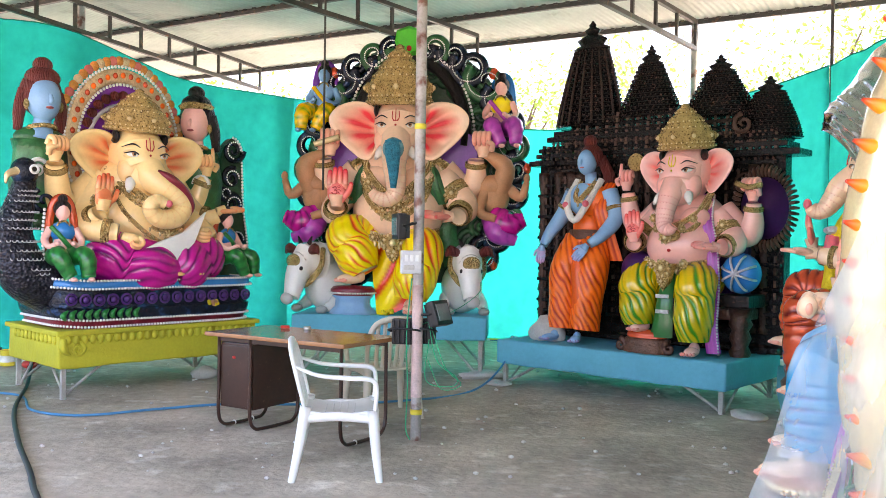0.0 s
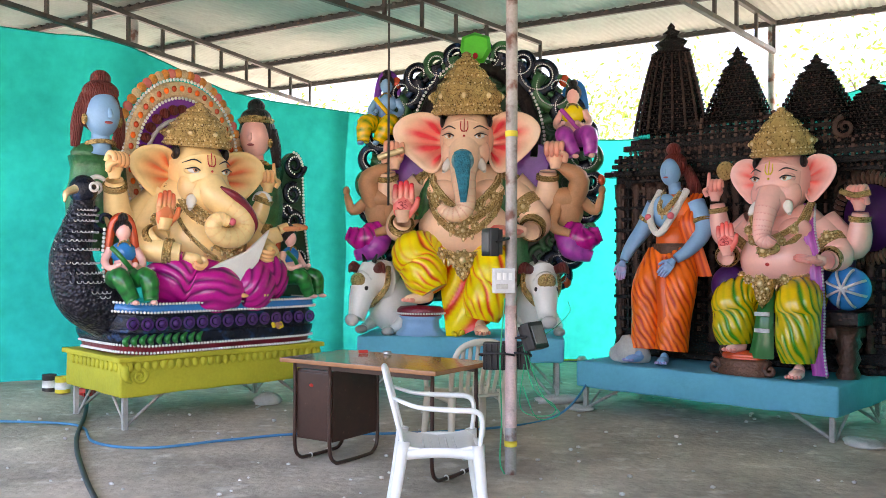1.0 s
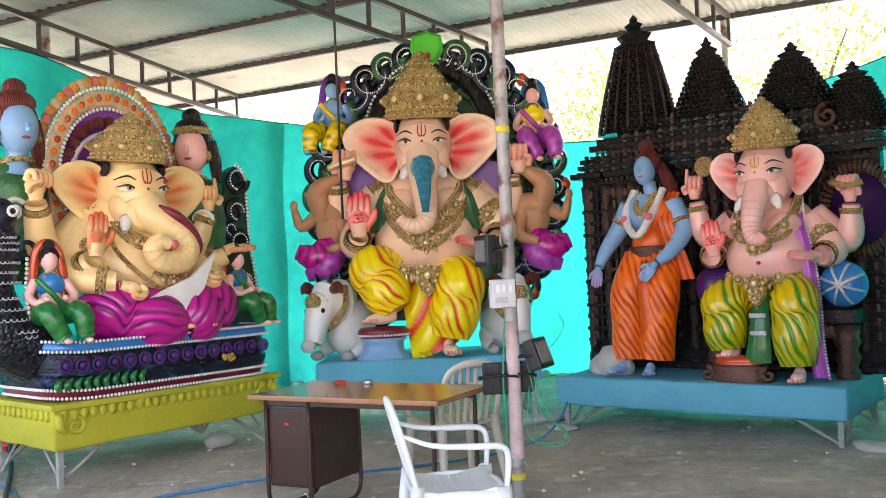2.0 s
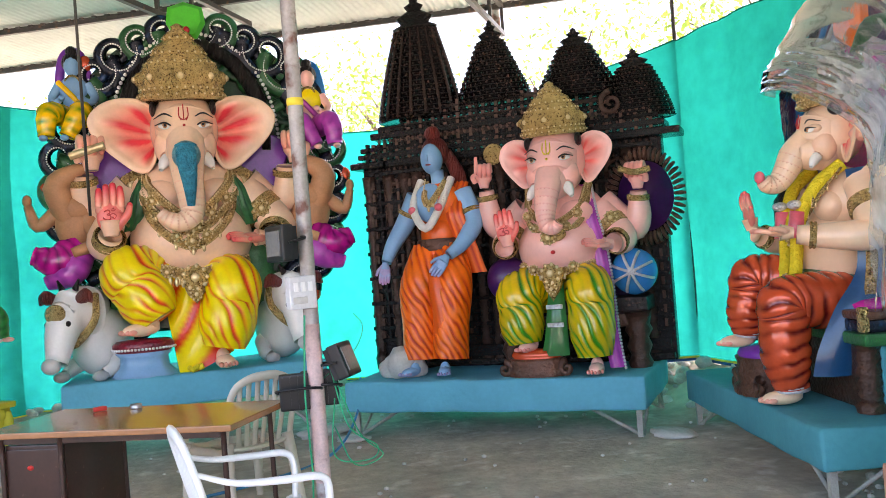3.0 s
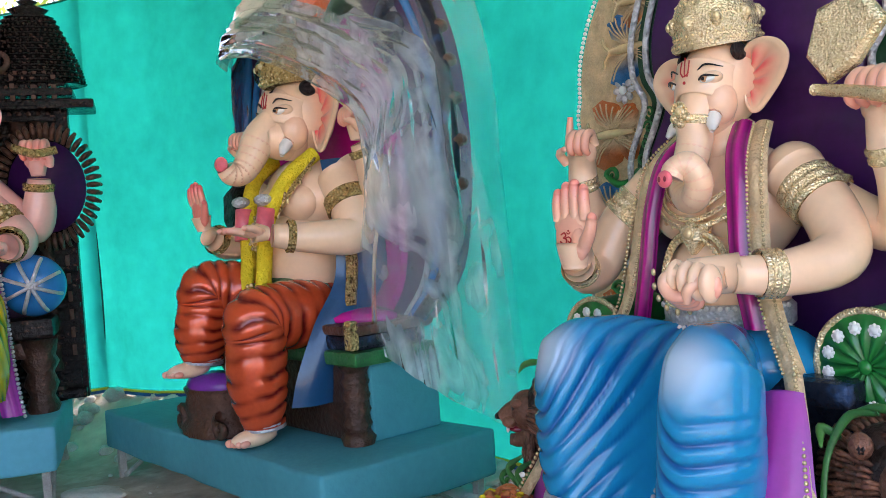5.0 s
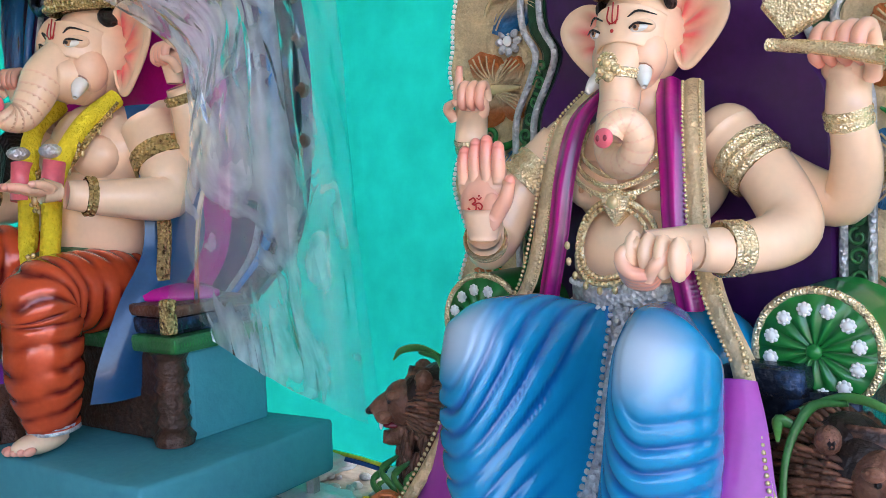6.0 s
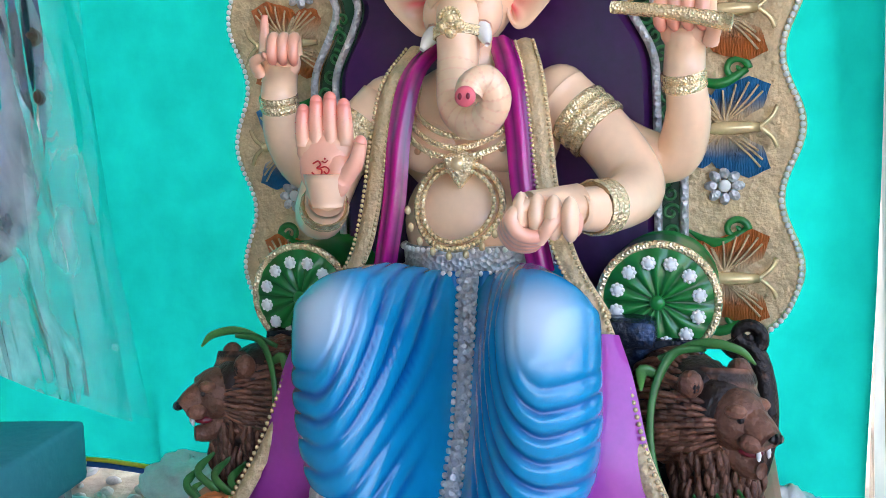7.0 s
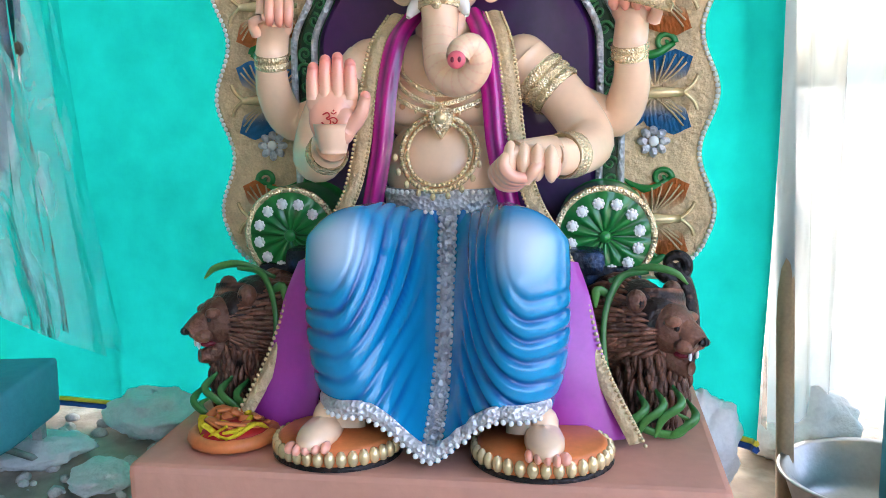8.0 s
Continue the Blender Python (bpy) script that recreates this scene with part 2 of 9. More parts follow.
    def box(self, c, s, material, R=None, bevel=0.0, smooth=False, k=0.0):
        b = bmesh.new()
        bmesh.ops.create_cube(b, size=1)
        bmesh.ops.scale(b, vec=s, verts=b.verts)
        if bevel:
            bmesh.ops.bevel(b, geom=list(b.edges), offset=bevel, segments=2, affect="EDGES", profile=0.6)
        b.verts.ensure_lookup_table()
        v = np.array([x.co[:] for x in b.verts])
        f = [tuple(x.index for x in y.verts) for y in b.faces]
        b.free()
        if R is not None:
            v = v @ np.asarray(R).T
        return self.add(v + np.array(c), f, material, smooth, k)

    def plate(self, outline, y0, y1, material, inset=0.0, R=None, c=(0, 0, 0), k=0.0, back=True):
        """An outline (rows x, z) cut from a slab between depths y0 (front) and y1, its front edge rounded by inset."""
        o = np.array(outline, float)
        n = len(o)
        mid = o.mean(0)
        d = o - mid
        small = mid + d * (1 - inset / (np.linalg.norm(d, axis=1) + 1e-6))[:, None]
        rows = [np.column_stack([small[:, 0], np.full(n, y0), small[:, 1]]), np.column_stack([o[:, 0], np.full(n, y0 + inset * (1 if y1 > y0 else -1)), o[:, 1]]), np.column_stack([o[:, 0], np.full(n, y1), o[:, 1]])]
        v = np.vstack(rows)
        f = [(r * n + i, (r + 1) * n + i, (r + 1) * n + (i + 1) % n, r * n + (i + 1) % n) for r in range(2) for i in range(n)]
        f += [tuple(range(n)), tuple(reversed(range(2 * n, 3 * n)))]
        if R is not None:
            v = v @ np.asarray(R).T
        return self.add(v + np.array(c), f, material, False, k)

    def ring(self, c, R0, r, material, R=None, n=24, m=8, squash=(1, 1), arc=(0, 360), k=0.0):
        a = np.radians(np.linspace(arc[0], arc[1], n))
        pts = np.stack([np.cos(a) * R0 * squash[0], np.zeros(n), np.sin(a) * R0 * squash[1]], 1)
        if R is not None:
            pts = pts @ np.asarray(R).T
        return self.tube(pts + np.array(c), r, material, n=m, sub=1, k=k)

    def beads(self, pts, r, material, gap=None, k=0.0, nu=6, nv=5, sub=6):
        q = spline(pts, sub)
        step = np.linalg.norm(np.diff(q, axis=0), axis=1)
        cum = np.concatenate([[0], np.cumsum(step)])
        m = max(2, int(cum[-1] / (gap or 2.1 * r)))
        for s in np.linspace(0, cum[-1], m):
            self.ell([np.interp(s, cum, q[:, i]) for i in range(3)], r, material, nu=nu, nv=nv, k=k)
        return self

    def spiral(self, c, R0, turns, r0, r1, material, start=0, sign=1, R=None, n=7, k=0.0, tail=None):
        """A scroll in the x-z plane that winds inwards from radius R0."""
        t = np.linspace(0, 1, int(14 * turns) + 2)
        a = radians(start) + sign * 2 * np.pi * turns * t
        rad = R0 * (1 - 0.88 * t)
        pts = np.stack([np.cos(a) * rad, np.zeros_like(t), np.sin(a) * rad], 1)
        rr = r0 + (r1 - r0) * t
        if tail is not None:
            tp = np.array(tail, float) - (np.array(c) if R is None else 0)
            pts, rr = np.vstack([tp, pts]), np.concatenate([np.linspace(r0 * 0.4, r0, len(tp)), rr])
        if R is not None:
            pts = pts @ np.asarray(R).T
        return self.tube(pts + np.array(c), rr, material, n=n, sub=2, k=k)

    def shift(self, first, d):
        """Moves all pieces from the given one on by d."""
        for i in range(first, len(self.v)):
            self.v[i] = self.v[i] + np.array(d, float)

    def object(self, name, parent=None, m=None, label="", category="", group="", kind="", shadow=True):
        me = bpy.data.meshes.new(name)
        me.from_pydata(np.vstack(self.v).tolist(), [], self.f)
        for x in self.mats:
            me.materials.append(x)
        me.polygons.foreach_set("material_index", self.m)
        me.polygons.foreach_set("use_smooth", self.s)
        a = me.attributes.new("k", "FLOAT", "POINT")
        a.data.foreach_set("value", np.clip(np.concatenate(self.k), 0, 1).astype(np.float32))
        me.update()
        ob = new(name, me)
        if parent is not None:
            ob.parent = parent
        if m is not None:
            ob.matrix_basis = m
        ob.visible_shadow = shadow
        return tagged(ob, label, category, group, kind)


def part(name, mesh, parent, label=""):
    return mesh.object(name, parent, label=label)


def thing(name, m, label, category, group="", kind=""):
    ob = new(name)
    ob.empty_display_size = 0.2
    ob.matrix_basis = m
    return tagged(ob, label, category, group, kind)


def jitter(p, amount, freq=3.0):
    q = np.array(p, float)
    return q + amount * np.array([noise.noise_vector(Vector(x) * freq) for x in q.reshape(-1, 3)]).reshape(q.shape)


# ---- ground ----
def ground_z(x, y):
    def st(a):
        a = min(max(a, 0), 1)
        return a * a * (3 - 2 * a)
    return 0.30 * st((x - 3.1) / 0.7) * st((y - 8.0) / 1.6) + 0.10 * st((y - 11.6) / 1.6) * (1 - st((x - 2.5) / 1.0)) + 0.08 * st((-x - 4.2) / 1.0)


axis_x = np.concatenate([[-300, -120, -50, -25, -14], np.arange(-9, 9.01, 0.25), [14, 25, 50, 120, 300]])
axis_y = np.concatenate([[-300, -120, -50, -25, -12, -6, -3], np.arange(-1, 16.01, 0.25), [20, 30, 50, 120, 300]])
g = np.array([[(x, y, ground_z(x, y) + 0.012 * noise.noise(Vector((x * 1.3, y * 1.3, 0))) * (abs(x) < 9) * (y < 16)) for y in axis_y] for x in axis_x])
Mesh().surf(g, M_FLOOR).object("ground", kind="structure", label="trodden grey cement floor with pale dust patches", category="ground")


# ---- shade net walls ----
def net_wall(name, plan, label, rows=14, hem=True, sag=0.0):
    """plan rows: x, y, foot height, top height."""
    q = spline(plan, 10)
    n = len(q)
    out = np.zeros((n, rows, 3))
    for i in range(n):
        for j in range(rows):
            t = j / (rows - 1)
            out[i, j] = (q[i, 0], q[i, 1], q[i, 2] + (q[i, 3] - q[i, 2]) * t)
            w = noise.noise(Vector((i * 0.35, t * 2.0, 3.1))) * 0.10 + 0.03 * math.sin(i * 0.9 + t * 3)
            out[i, j, 0] += w * 0.6
            out[i, j, 1] += w
    wall = thing(name, Matrix(), label, "net wall", kind="structure")
    part("net", Mesh().surf(out, M_NET), wall)
    if hem:
        low = out[:, 0]
        part("hem_tape", Mesh().tube(low, 0.012, M_YEL, n=5, sub=1), wall, "yellow hem tape")
        part("hem_band", Mesh().tube(low - [0, 0, 0.022], 0.014, M_NAVY, n=5, sub=1), wall, "blue hem band")
    part("top_cord", Mesh().tube(out[:, -1] + [0, 0, 0.005], 0.008, M_NETD, n=5, sub=1), wall)
    return wall


net_wall("wall_left", [(-7.4, 9.0, 0.06, 3.95), (-5.6, 10.7, 0.06, 3.97), (-4.6, 10.95, 0.05, 3.85), (-3.7, 12.1, 0.08, 3.5), (-2.5, 13.2, 0.10, 3.42)], "turquoise shade net hung as a wall from the roof truss")
net_wall("wall_back", [(-2.75, 13.12, 0.10, 3.44), (-2.4, 13.3, 0.10, 3.42), (-0.8, 13.35, 0.12, 3.2), (1.0, 13.0, 0.12, 2.98), (2.4, 11.8, 0.18, 3.0), (3.71, 9.98, 0.36, 3.27)], "turquoise shade net wall with sagging top cord")
net_wall("wall_right", [(3.71, 9.98, 0.34, 3.27), (3.85, 9.0, 0.33, 3.32), (3.8, 7.6, 0.2, 3.2), (3.68, 6.45, 0.12, 2.68), (3.45, 5.8, 0.06, 2.62), (3.12, 4.9, 0.08, 2.9), (2.78, 4.15, 0.15, 3.4), (2.22, 3.86, 0.2, 3.6)], "turquoise shade net wall with blue and yellow hem")

# ---- roof ----
ROOF_RZ, ROOF_Z, EAVE = -27, 4.3, 12.2
rm = pose(0, 0, 0, 0, 0, ROOF_RZ)
# the stretch beyond the right net is added to keep the sun off it
us = np.arange(-16, 5.5, 0.019)
vs = np.array([1.4, 3.0, 4.7, 7.7, 9.2, 10.7, EAVE + 0.25])
g = np.array([[(u, v, ROOF_Z + 0.012 * math.cos(2 * math.pi * u / 0.076) + 0.006 * (j % 2)) for j, v in enumerate(vs)] for u in us])
Mesh().surf(g, M_ROOF).object("ceiling", m=rm, kind="structure", label="grey corrugated metal roof sheets seen from below, extended past the right net to shade it", category="roof")


def purlin(v):
    p = thing("purlin", rm @ pose(0, v, ROOF_Z - 0.045), "dark steel purlin under the roof sheets", "purlin", "roof purlins")
    part("beam", Mesh().box((-5.25, 0, 0), (21.5, 0.05, 0.06), M_STEEL), p)
    m = Mesh()
    for u in np.arange(-12, 3, 0.152):
        m.box((u, -0.035, 0.022), (0.05, 0.03, 0.02), M_STEEL)
    tagged(part("hook_strip", m, p), kind="stuff")


for v in (EAVE, 10.7, 9.2, 7.7, 6.2, 4.7, 3.2, 1.7):
    purlin(v)


def truss(a, b, bays):
    """A ladder truss between two plan points, its bottom rail 0.33 m under the top rail."""
    a, b = Vector((*a, 0)), Vector((*b, 0))
    length = (b - a).length
    t = thing("roof_truss", pose(a.x, a.y, ROOF_Z - 0.1, 0, 0, math.degrees(math.atan2(b.y - a.y, b.x - a.x))), "dark steel ladder truss carrying the roof", "truss", "roof trusses")
    for z in (0, -0.33):
        part("rail", Mesh().box((length / 2, 0, z), (length, 0.05, 0.05), M_STEEL), t)
    for i in range(bays + 1):
        part("strut", Mesh().box((i * length / bays, 0, -0.165), (0.035, 0.035, 0.33), M_STEEL), t)


truss((-6.2, 4.5), (-3.5, 15.1), 18)
truss((-4.0, 6.0), (0.1, 12.75), 13)
truss((-0.5, 6.7), (2.8, 12.0), 10)


def pole(x, y, z0, z1, r, material, label, lean=(0, 0), kind=""):
    p = thing("pole", pose(x, y, z0), label, "pole")
    h = z1 - z0
    pts = [(lean[0] * t * h, lean[1] * t * h, h * t) for t in np.linspace(0, 1, 9)]
    part("pipe", Mesh().tube(pts, r, material, n=12, sub=1), p)
    return p


pole_a = pole(-0.13, 7.41, 0, 4.22, 0.040, M_GALV, "paint-stained steel roof pole with flaking grey paint")
m = Mesh()
m.tube([(0, 0, 0.32), (0, 0, 0.7), (0, 0, 1.15)], 0.0415, M_PINKP, n=12, sub=3)
part("pink_paint", m, pole_a, "pink and white paint stains")
for z in (2.32, 0.21):
    part("tape", Mesh().lathe([(0.043, z - 0.02), (0.045, z), (0.043, z + 0.02)], (0, 0, 0), M_YEL, n=12), pole_a, "yellow adhesive tape")
pole(-4.55, 11.12, 0.0, 4.2, 0.05, M_GALV, "grey steel roof pole behind the net")
pole(2.86, 12.35, 0.1, 4.25, 0.045, M_GALV, "thin steel roof pole at the eave")
pole(3.74, 10.03, 0.3, 4.3, 0.018, M_STEEL, "thin dark pole holding up the net corner")
pole(2.2, 3.80, 0, 3.9, 0.03, M_BAMBOO, "crooked bamboo pole at the end of the net", lean=(0.1, -0.02))
rod = thing("hanging_rod", pose(-1.47, 10.4, 2.0), "thin rusty rod hanging from the roof", "rod")
part("rod", Mesh().tube([(0, 0, 0), (0, 0, 1.2), (0, 0, 2.25)], 0.012, M_STEEL, n=8, sub=1), rod)


# ---- platforms ----
def platform(name, m, x0, x1, y0, y1, top, deck_h, material, label, foot=0.0):
    """A plastered deck on angle iron legs with diagonal braces."""
    t = thing(name, m, label, "platform", "idol platforms")
    nx, ny = 14, 8
    bm = Mesh()
    cx, cy, sx, sy = (x0 + x1) / 2, (y0 + y1) / 2, x1 - x0, y1 - y0
    b = bmesh.new()
    bmesh.ops.create_cube(b, size=1)
    bmesh.ops.scale(b, vec=(sx, sy, deck_h), verts=b.verts)
    bmesh.ops.bevel(b, geom=list(b.edges), offset=0.022, segments=2, affect="EDGES", profile=0.6)
    bmesh.ops.subdivide_edges(b, edges=[e for e in b.edges if e.calc_length() > 0.5], cuts=12, use_grid_fill=True)
    b.verts.ensure_lookup_table()
    v = np.array([x.co[:] for x in b.verts]) + [cx, cy, top - deck_h / 2]
    v = jitter(v, 0.012, 4.0)
    f = [tuple(q.index for q in p.verts) for p in b.faces]
    b.free()
    bm.add(v, f, material, True)
    part("deck", bm, t)
    h = top - deck_h
    for px in (x0 + 0.07, x1 - 0.07):
        for py in (y0 + 0.07, y1 - 0.07):
            s = 1 if px < cx else -1
            part("leg", Mesh().box((px, py, (h + foot) / 2 + 0.01), (0.04, 0.04, h - foot + 0.02), M_ANGLE), t)
            d = np.array([s * 0.36, 0, h - foot])
            part("brace", Mesh().tube([(px, py + 0.025, foot + 0.01), (px + d[0], py + 0.025, h)], 0.016, M_ANGLE, n=4, sub=1), t)
            dy = 0.3 if py < cy else -0.3
            part("brace", Mesh().tube([(px + 0.02, py, foot + 0.01), (px + 0.02, py + dy, h)], 0.014, M_ANGLE, n=4, sub=1), t)
    return t


P1, P2, P3 = pose(-3.18, 9.61, 0, 0, 0, 50), pose(-0.72, 10.9, 0), pose(1.86, 9.88, 0, 0, 0, -37)
P4, P5 = pose(3.10, 7.35, 0, 0, 0, -105), pose(2.38, 4.94, 0, 0, 0, -111)
plat_1 = platform("platform", P1, -1.03, 1.03, -0.56, 0.6, 0.62, 0.34, M_YELDECK, "mustard yellow plastered base with moulded cornice on steel legs")
platform("platform", P2, -1.05, 1.05, -0.60, 0.5, 0.66, 0.25, M_BLUEDECK, "sky blue plastered platform on angle iron legs")
platform("platform", P3, -1.28, 1.2, -0.66, 0.6, 0.46, 0.25, M_BLUEDECK, "long sky blue plastered platform on angle iron legs")
platform("platform", P4, -1.5, 0.95, -0.57, 0.42, 0.415, 0.22, M_TEALDECK, "teal plastered platform on angle iron legs")
t = thing("platform", P5, "salmon pink painted box base under the blue-robed idol", "platform", "idol platforms")
part("deck", Mesh().box((0, 0.0, 0.21), (1.62, 1.26, 0.42), M_SALMON, bevel=0.02), t)


# ---- table, chairs, cables ----
def table(m):
    t = thing("office_table", m, "brown wooden office table with steel tube legs and a drawer cabinet", "table")
    part("tabletop", Mesh().box((0, 0, 0.735), (1.36, 0.70, 0.03), M_WOODTOP, bevel=0.006), t, "varnished brown wooden top")
    for s in (-1, 1):
        part("apron", Mesh().box((0, s * 0.26, 0.70), (1.2, 0.025, 0.04), M_BROWN), t)
        x = s * 0.60
        loop = [(x, -0.27, 0.71), (x, -0.27, 0.4), (x, -0.27, 0.12), (x, -0.22, 0.03), (x, -0.12, 0.015), (x, 0.12, 0.015), (x, 0.22, 0.03), (x, 0.27, 0.12), (x, 0.27, 0.4), (x, 0.27, 0.71)]
        part("leg_frame", Mesh().tube(loop, 0.014, M_BROWN, n=8, sub=4), t)
        inner = [(q[0] - s * 0.33, q[1], q[2]) for q in loop]
        if s < 0:
            part("leg_frame", Mesh().tube(inner, 0.014, M_BROWN, n=8, sub=4), t)
        for y in (-0.1, 0.1):
            part("foot_clip", Mesh().ring((x, y, 0.017), 0.016, 0.006, M_PAPER, n=10, m=5), t)
    cab = part("cabinet_body", Mesh().box((-0.43, 0.0, 0.42), (0.34, 0.50, 0.5), M_BROWN, bevel=0.006), t, "dark brown enamel drawer cabinet")
    part("cabinet_door", Mesh().box((-0.43, -0.256, 0.42), (0.32, 0.012, 0.46), M_BROWN, bevel=0.004), cab)
    part("sticker", Mesh().lathe([(0.018, 0), (0.018, 0.003), (0.001, 0.004)], (-0.45, -0.262, 0.56), M_RED, n=12, R=rot(90), scale=(1, 0.7)), cab, "small red sticker")
    return t


table(pose(-1.03, 7.56, 0, 0, 0, -28))
t = thing("red_clip", pose(-1.25, 7.92, 0.752, 0, 0, 20), "small red plastic clip lying on the table", "clip")
part("body", Mesh().box((0, 0, 0.012), (0.07, 0.03, 0.024), M_RED, bevel=0.006), t)
part("arm", Mesh().box((0.02, 0.03, 0.012), (0.03, 0.05, 0.015), M_RED, bevel=0.004), t)
t = thing("glass_lid", pose(-1.06, 7.88, 0.752), "small clear jar lid lying on the table", "lid")
part("lid", Mesh().lathe([(0.03, 0), (0.032, 0.01), (0.03, 0.022), (0.001, 0.024)], (0, 0, 0), M_ALU, n=14), t)


def plastic_chair(m, material, label):
    """A one-piece moulded garden chair; local front is -y."""
    t = thing("plastic_chair", m, label, "chair", "plastic chairs")
    st = Mesh()
    g = np.array([[(x * (0.225 - 0.02 * (y > 0)), y, 0.425 + 0.018 * x * x - 0.03 * math.sin((y + 0.22) / 0.44 * math.pi) - (0.03 if y < -0.2 else 0)) for x in np.linspace(-1, 1, 11)] for y in np.linspace(-0.23, 0.21, 13)])
    st.surf(g, material)
    st.surf(g[:, ::-1] - [0, 0, 0.018], material)
    edge = np.vstack([g[0], g[1:, -1], g[-1, ::-1], g[::-1, 0]])
    st.tube(edge - [0, 0, 0.012], 0.014, material, n=6, sub=1)
    for i in range(6):
        part("seat_rib", Mesh().tube([(-0.17, -0.1 + i * 0.045, 0.41), (0, -0.1 + i * 0.045, 0.402), (0.17, -0.1 + i * 0.045, 0.41)], 0.005, material, n=5, sub=3), t)
    part("seat", st, t)
    bk = Mesh()
    top = [(-0.215, 0.20, 0.44), (-0.225, 0.245, 0.62), (-0.19, 0.285, 0.77), (-0.10, 0.30, 0.825), (0, 0.305, 0.835), (0.10, 0.30, 0.825), (0.19, 0.285, 0.77), (0.225, 0.245, 0.62), (0.215, 0.20, 0.44)]
    bk.tube(top, [0.02, 0.024, 0.026, 0.028, 0.03, 0.028, 0.026, 0.024, 0.02], material, n=8, sub=4, flat=0.6)
    part("backrest_frame", bk, t)
    for x in (-0.15, -0.09, -0.03, 0.03, 0.09, 0.15):
        part("backrest_slat", Mesh().tube([(x * 0.9, 0.20, 0.43), (x, 0.25, 0.62), (x * 1.0, 0.292, 0.81)], 0.018, material, n=6, sub=3, flat=0.35, up=(0, 1, 0)), t)
    for s in (-1, 1):
        part("armrest", Mesh().tube([(s * 0.215, 0.255, 0.70), (s * 0.255, 0.12, 0.655), (s * 0.27, -0.06, 0.64), (s * 0.268, -0.20, 0.63), (s * 0.258, -0.235, 0.57), (s * 0.245, -0.225, 0.43)], [0.018, 0.022, 0.026, 0.026, 0.024, 0.022], material, n=8, sub=4, flat=0.6), t)
        part("leg", Mesh().tube([(s * 0.235, -0.215, 0.44), (s * 0.25, -0.235, 0.2), (s * 0.262, -0.26, 0.0)], [0.036, 0.03, 0.022], material, n=8, sub=4), t)
        part("leg", Mesh().tube([(s * 0.205, 0.195, 0.46), (s * 0.225, 0.235, 0.2), (s * 0.24, 0.275, 0.0)], [0.036, 0.03, 0.022], material, n=8, sub=4), t)
        part("side_rail", Mesh().tube([(s * 0.235, -0.2, 0.385), (s * 0.225, 0, 0.40), (s * 0.21, 0.19, 0.385)], 0.022, material, n=6, sub=3, flat=1.4), t)
    part("front_rail", Mesh().tube([(-0.22, -0.225, 0.37), (0, -0.235, 0.395), (0.22, -0.225, 0.37)], 0.022, material, n=6, sub=3, flat=1.4), t)
    return t


plastic_chair(pose(-0.53, 6.44, 0, 0, 0, 99), M_WHITEPL, "white moulded plastic armchair beside the table")
plastic_chair(pose(-0.5, 8.30, 0, 0, 0, -152), M_CREAMPL, "cream moulded plastic armchair behind the table")


def floodlight(m, label):
    t = thing("floodlight", m, label, "floodlight", "floodlights on the pole")
    part("housing", Mesh().box((0, 0, 0), (0.20, 0.07, 0.19), M_BLACK, bevel=0.012), t)
    part("glass", Mesh().box((0, -0.037, 0), (0.15, 0.008, 0.13), M_GLASSW, bevel=0.002), t)
    for i in range(5):
        part("fin", Mesh().box((-0.08 + i * 0.04, 0.045, 0), (0.006, 0.03, 0.17), M_BLACK), t)
    part("bracket", Mesh().tube([(-0.11, 0, 0), (-0.11, 0.09, 0.02), (0, 0.12, 0.03), (0.11, 0.09, 0.02), (0.11, 0, 0)], 0.008, M_BLACK, n=6, sub=3), t)


floodlight(pose(-0.27, 7.36, 1.58, 0, 0, -70), "black floodlight clamped to the roof pole")
floodlight(pose(0.03, 7.44, 0.94, -20, 0, 60), "black floodlight turned down on the roof pole")
floodlight(pose(-0.10, 7.50, 0.80, 0, 0, 170), "black floodlight hung low on the roof pole")
floodlight(pose(-0.22, 7.44, 0.80, 0, 0, 175), "black floodlight hung low on the roof pole")
t = thing("switch_box", pose(-0.18, 7.35, 1.32, 0, 0, 18), "grey plastic switch box with small sockets on the pole", "switch box")
part("box", Mesh().box((0, 0, 0), (0.15, 0.06, 0.17), M_GREY, bevel=0.008), t)
for i in range(3):
    part("socket", Mesh().box((-0.04 + i * 0.04, -0.033, 0.03), (0.025, 0.008, 0.05), M_WHITEPL, bevel=0.003), t)
part("switch", Mesh().box((-0.02, -0.033, -0.04), (0.08, 0.008, 0.035), M_STONE, bevel=0.003), t)


def wire(name, pts, r, material, label, category="cable"):
    t = thing(name, Matrix(), label, category)
    part("cord", Mesh().tube(pts, r, material, n=6, sub=8), t)


wire("wire", [(-0.17, 7.36, 1.2), (-0.2, 7.33, 0.8), (-0.19, 7.34, 0.4), (-0.2, 7.36, 0.1), (-0.17, 7.36, 0.01)], 0.005, M_GREENW, "green wire hanging down the pole")
wire("wire", [(-0.05, 7.40, 0.9), (0.02, 7.38, 0.6), (0.17, 7.4, 0.47), (0.12, 7.42, 0.40), (-0.06, 7.40, 0.45), (-0.04, 7.4, 0.75)], 0.004, M_GREENW, "looped green wire on the pole")
wire("wire", [(-0.03, 7.42, 0.85), (0.08, 7.40, 0.55), (0.20, 7.42, 0.42), (0.05, 7.44, 0.38), (-0.05, 7.41, 0.6)], 0.004, M_GREENW, "looped green wire on the pole")
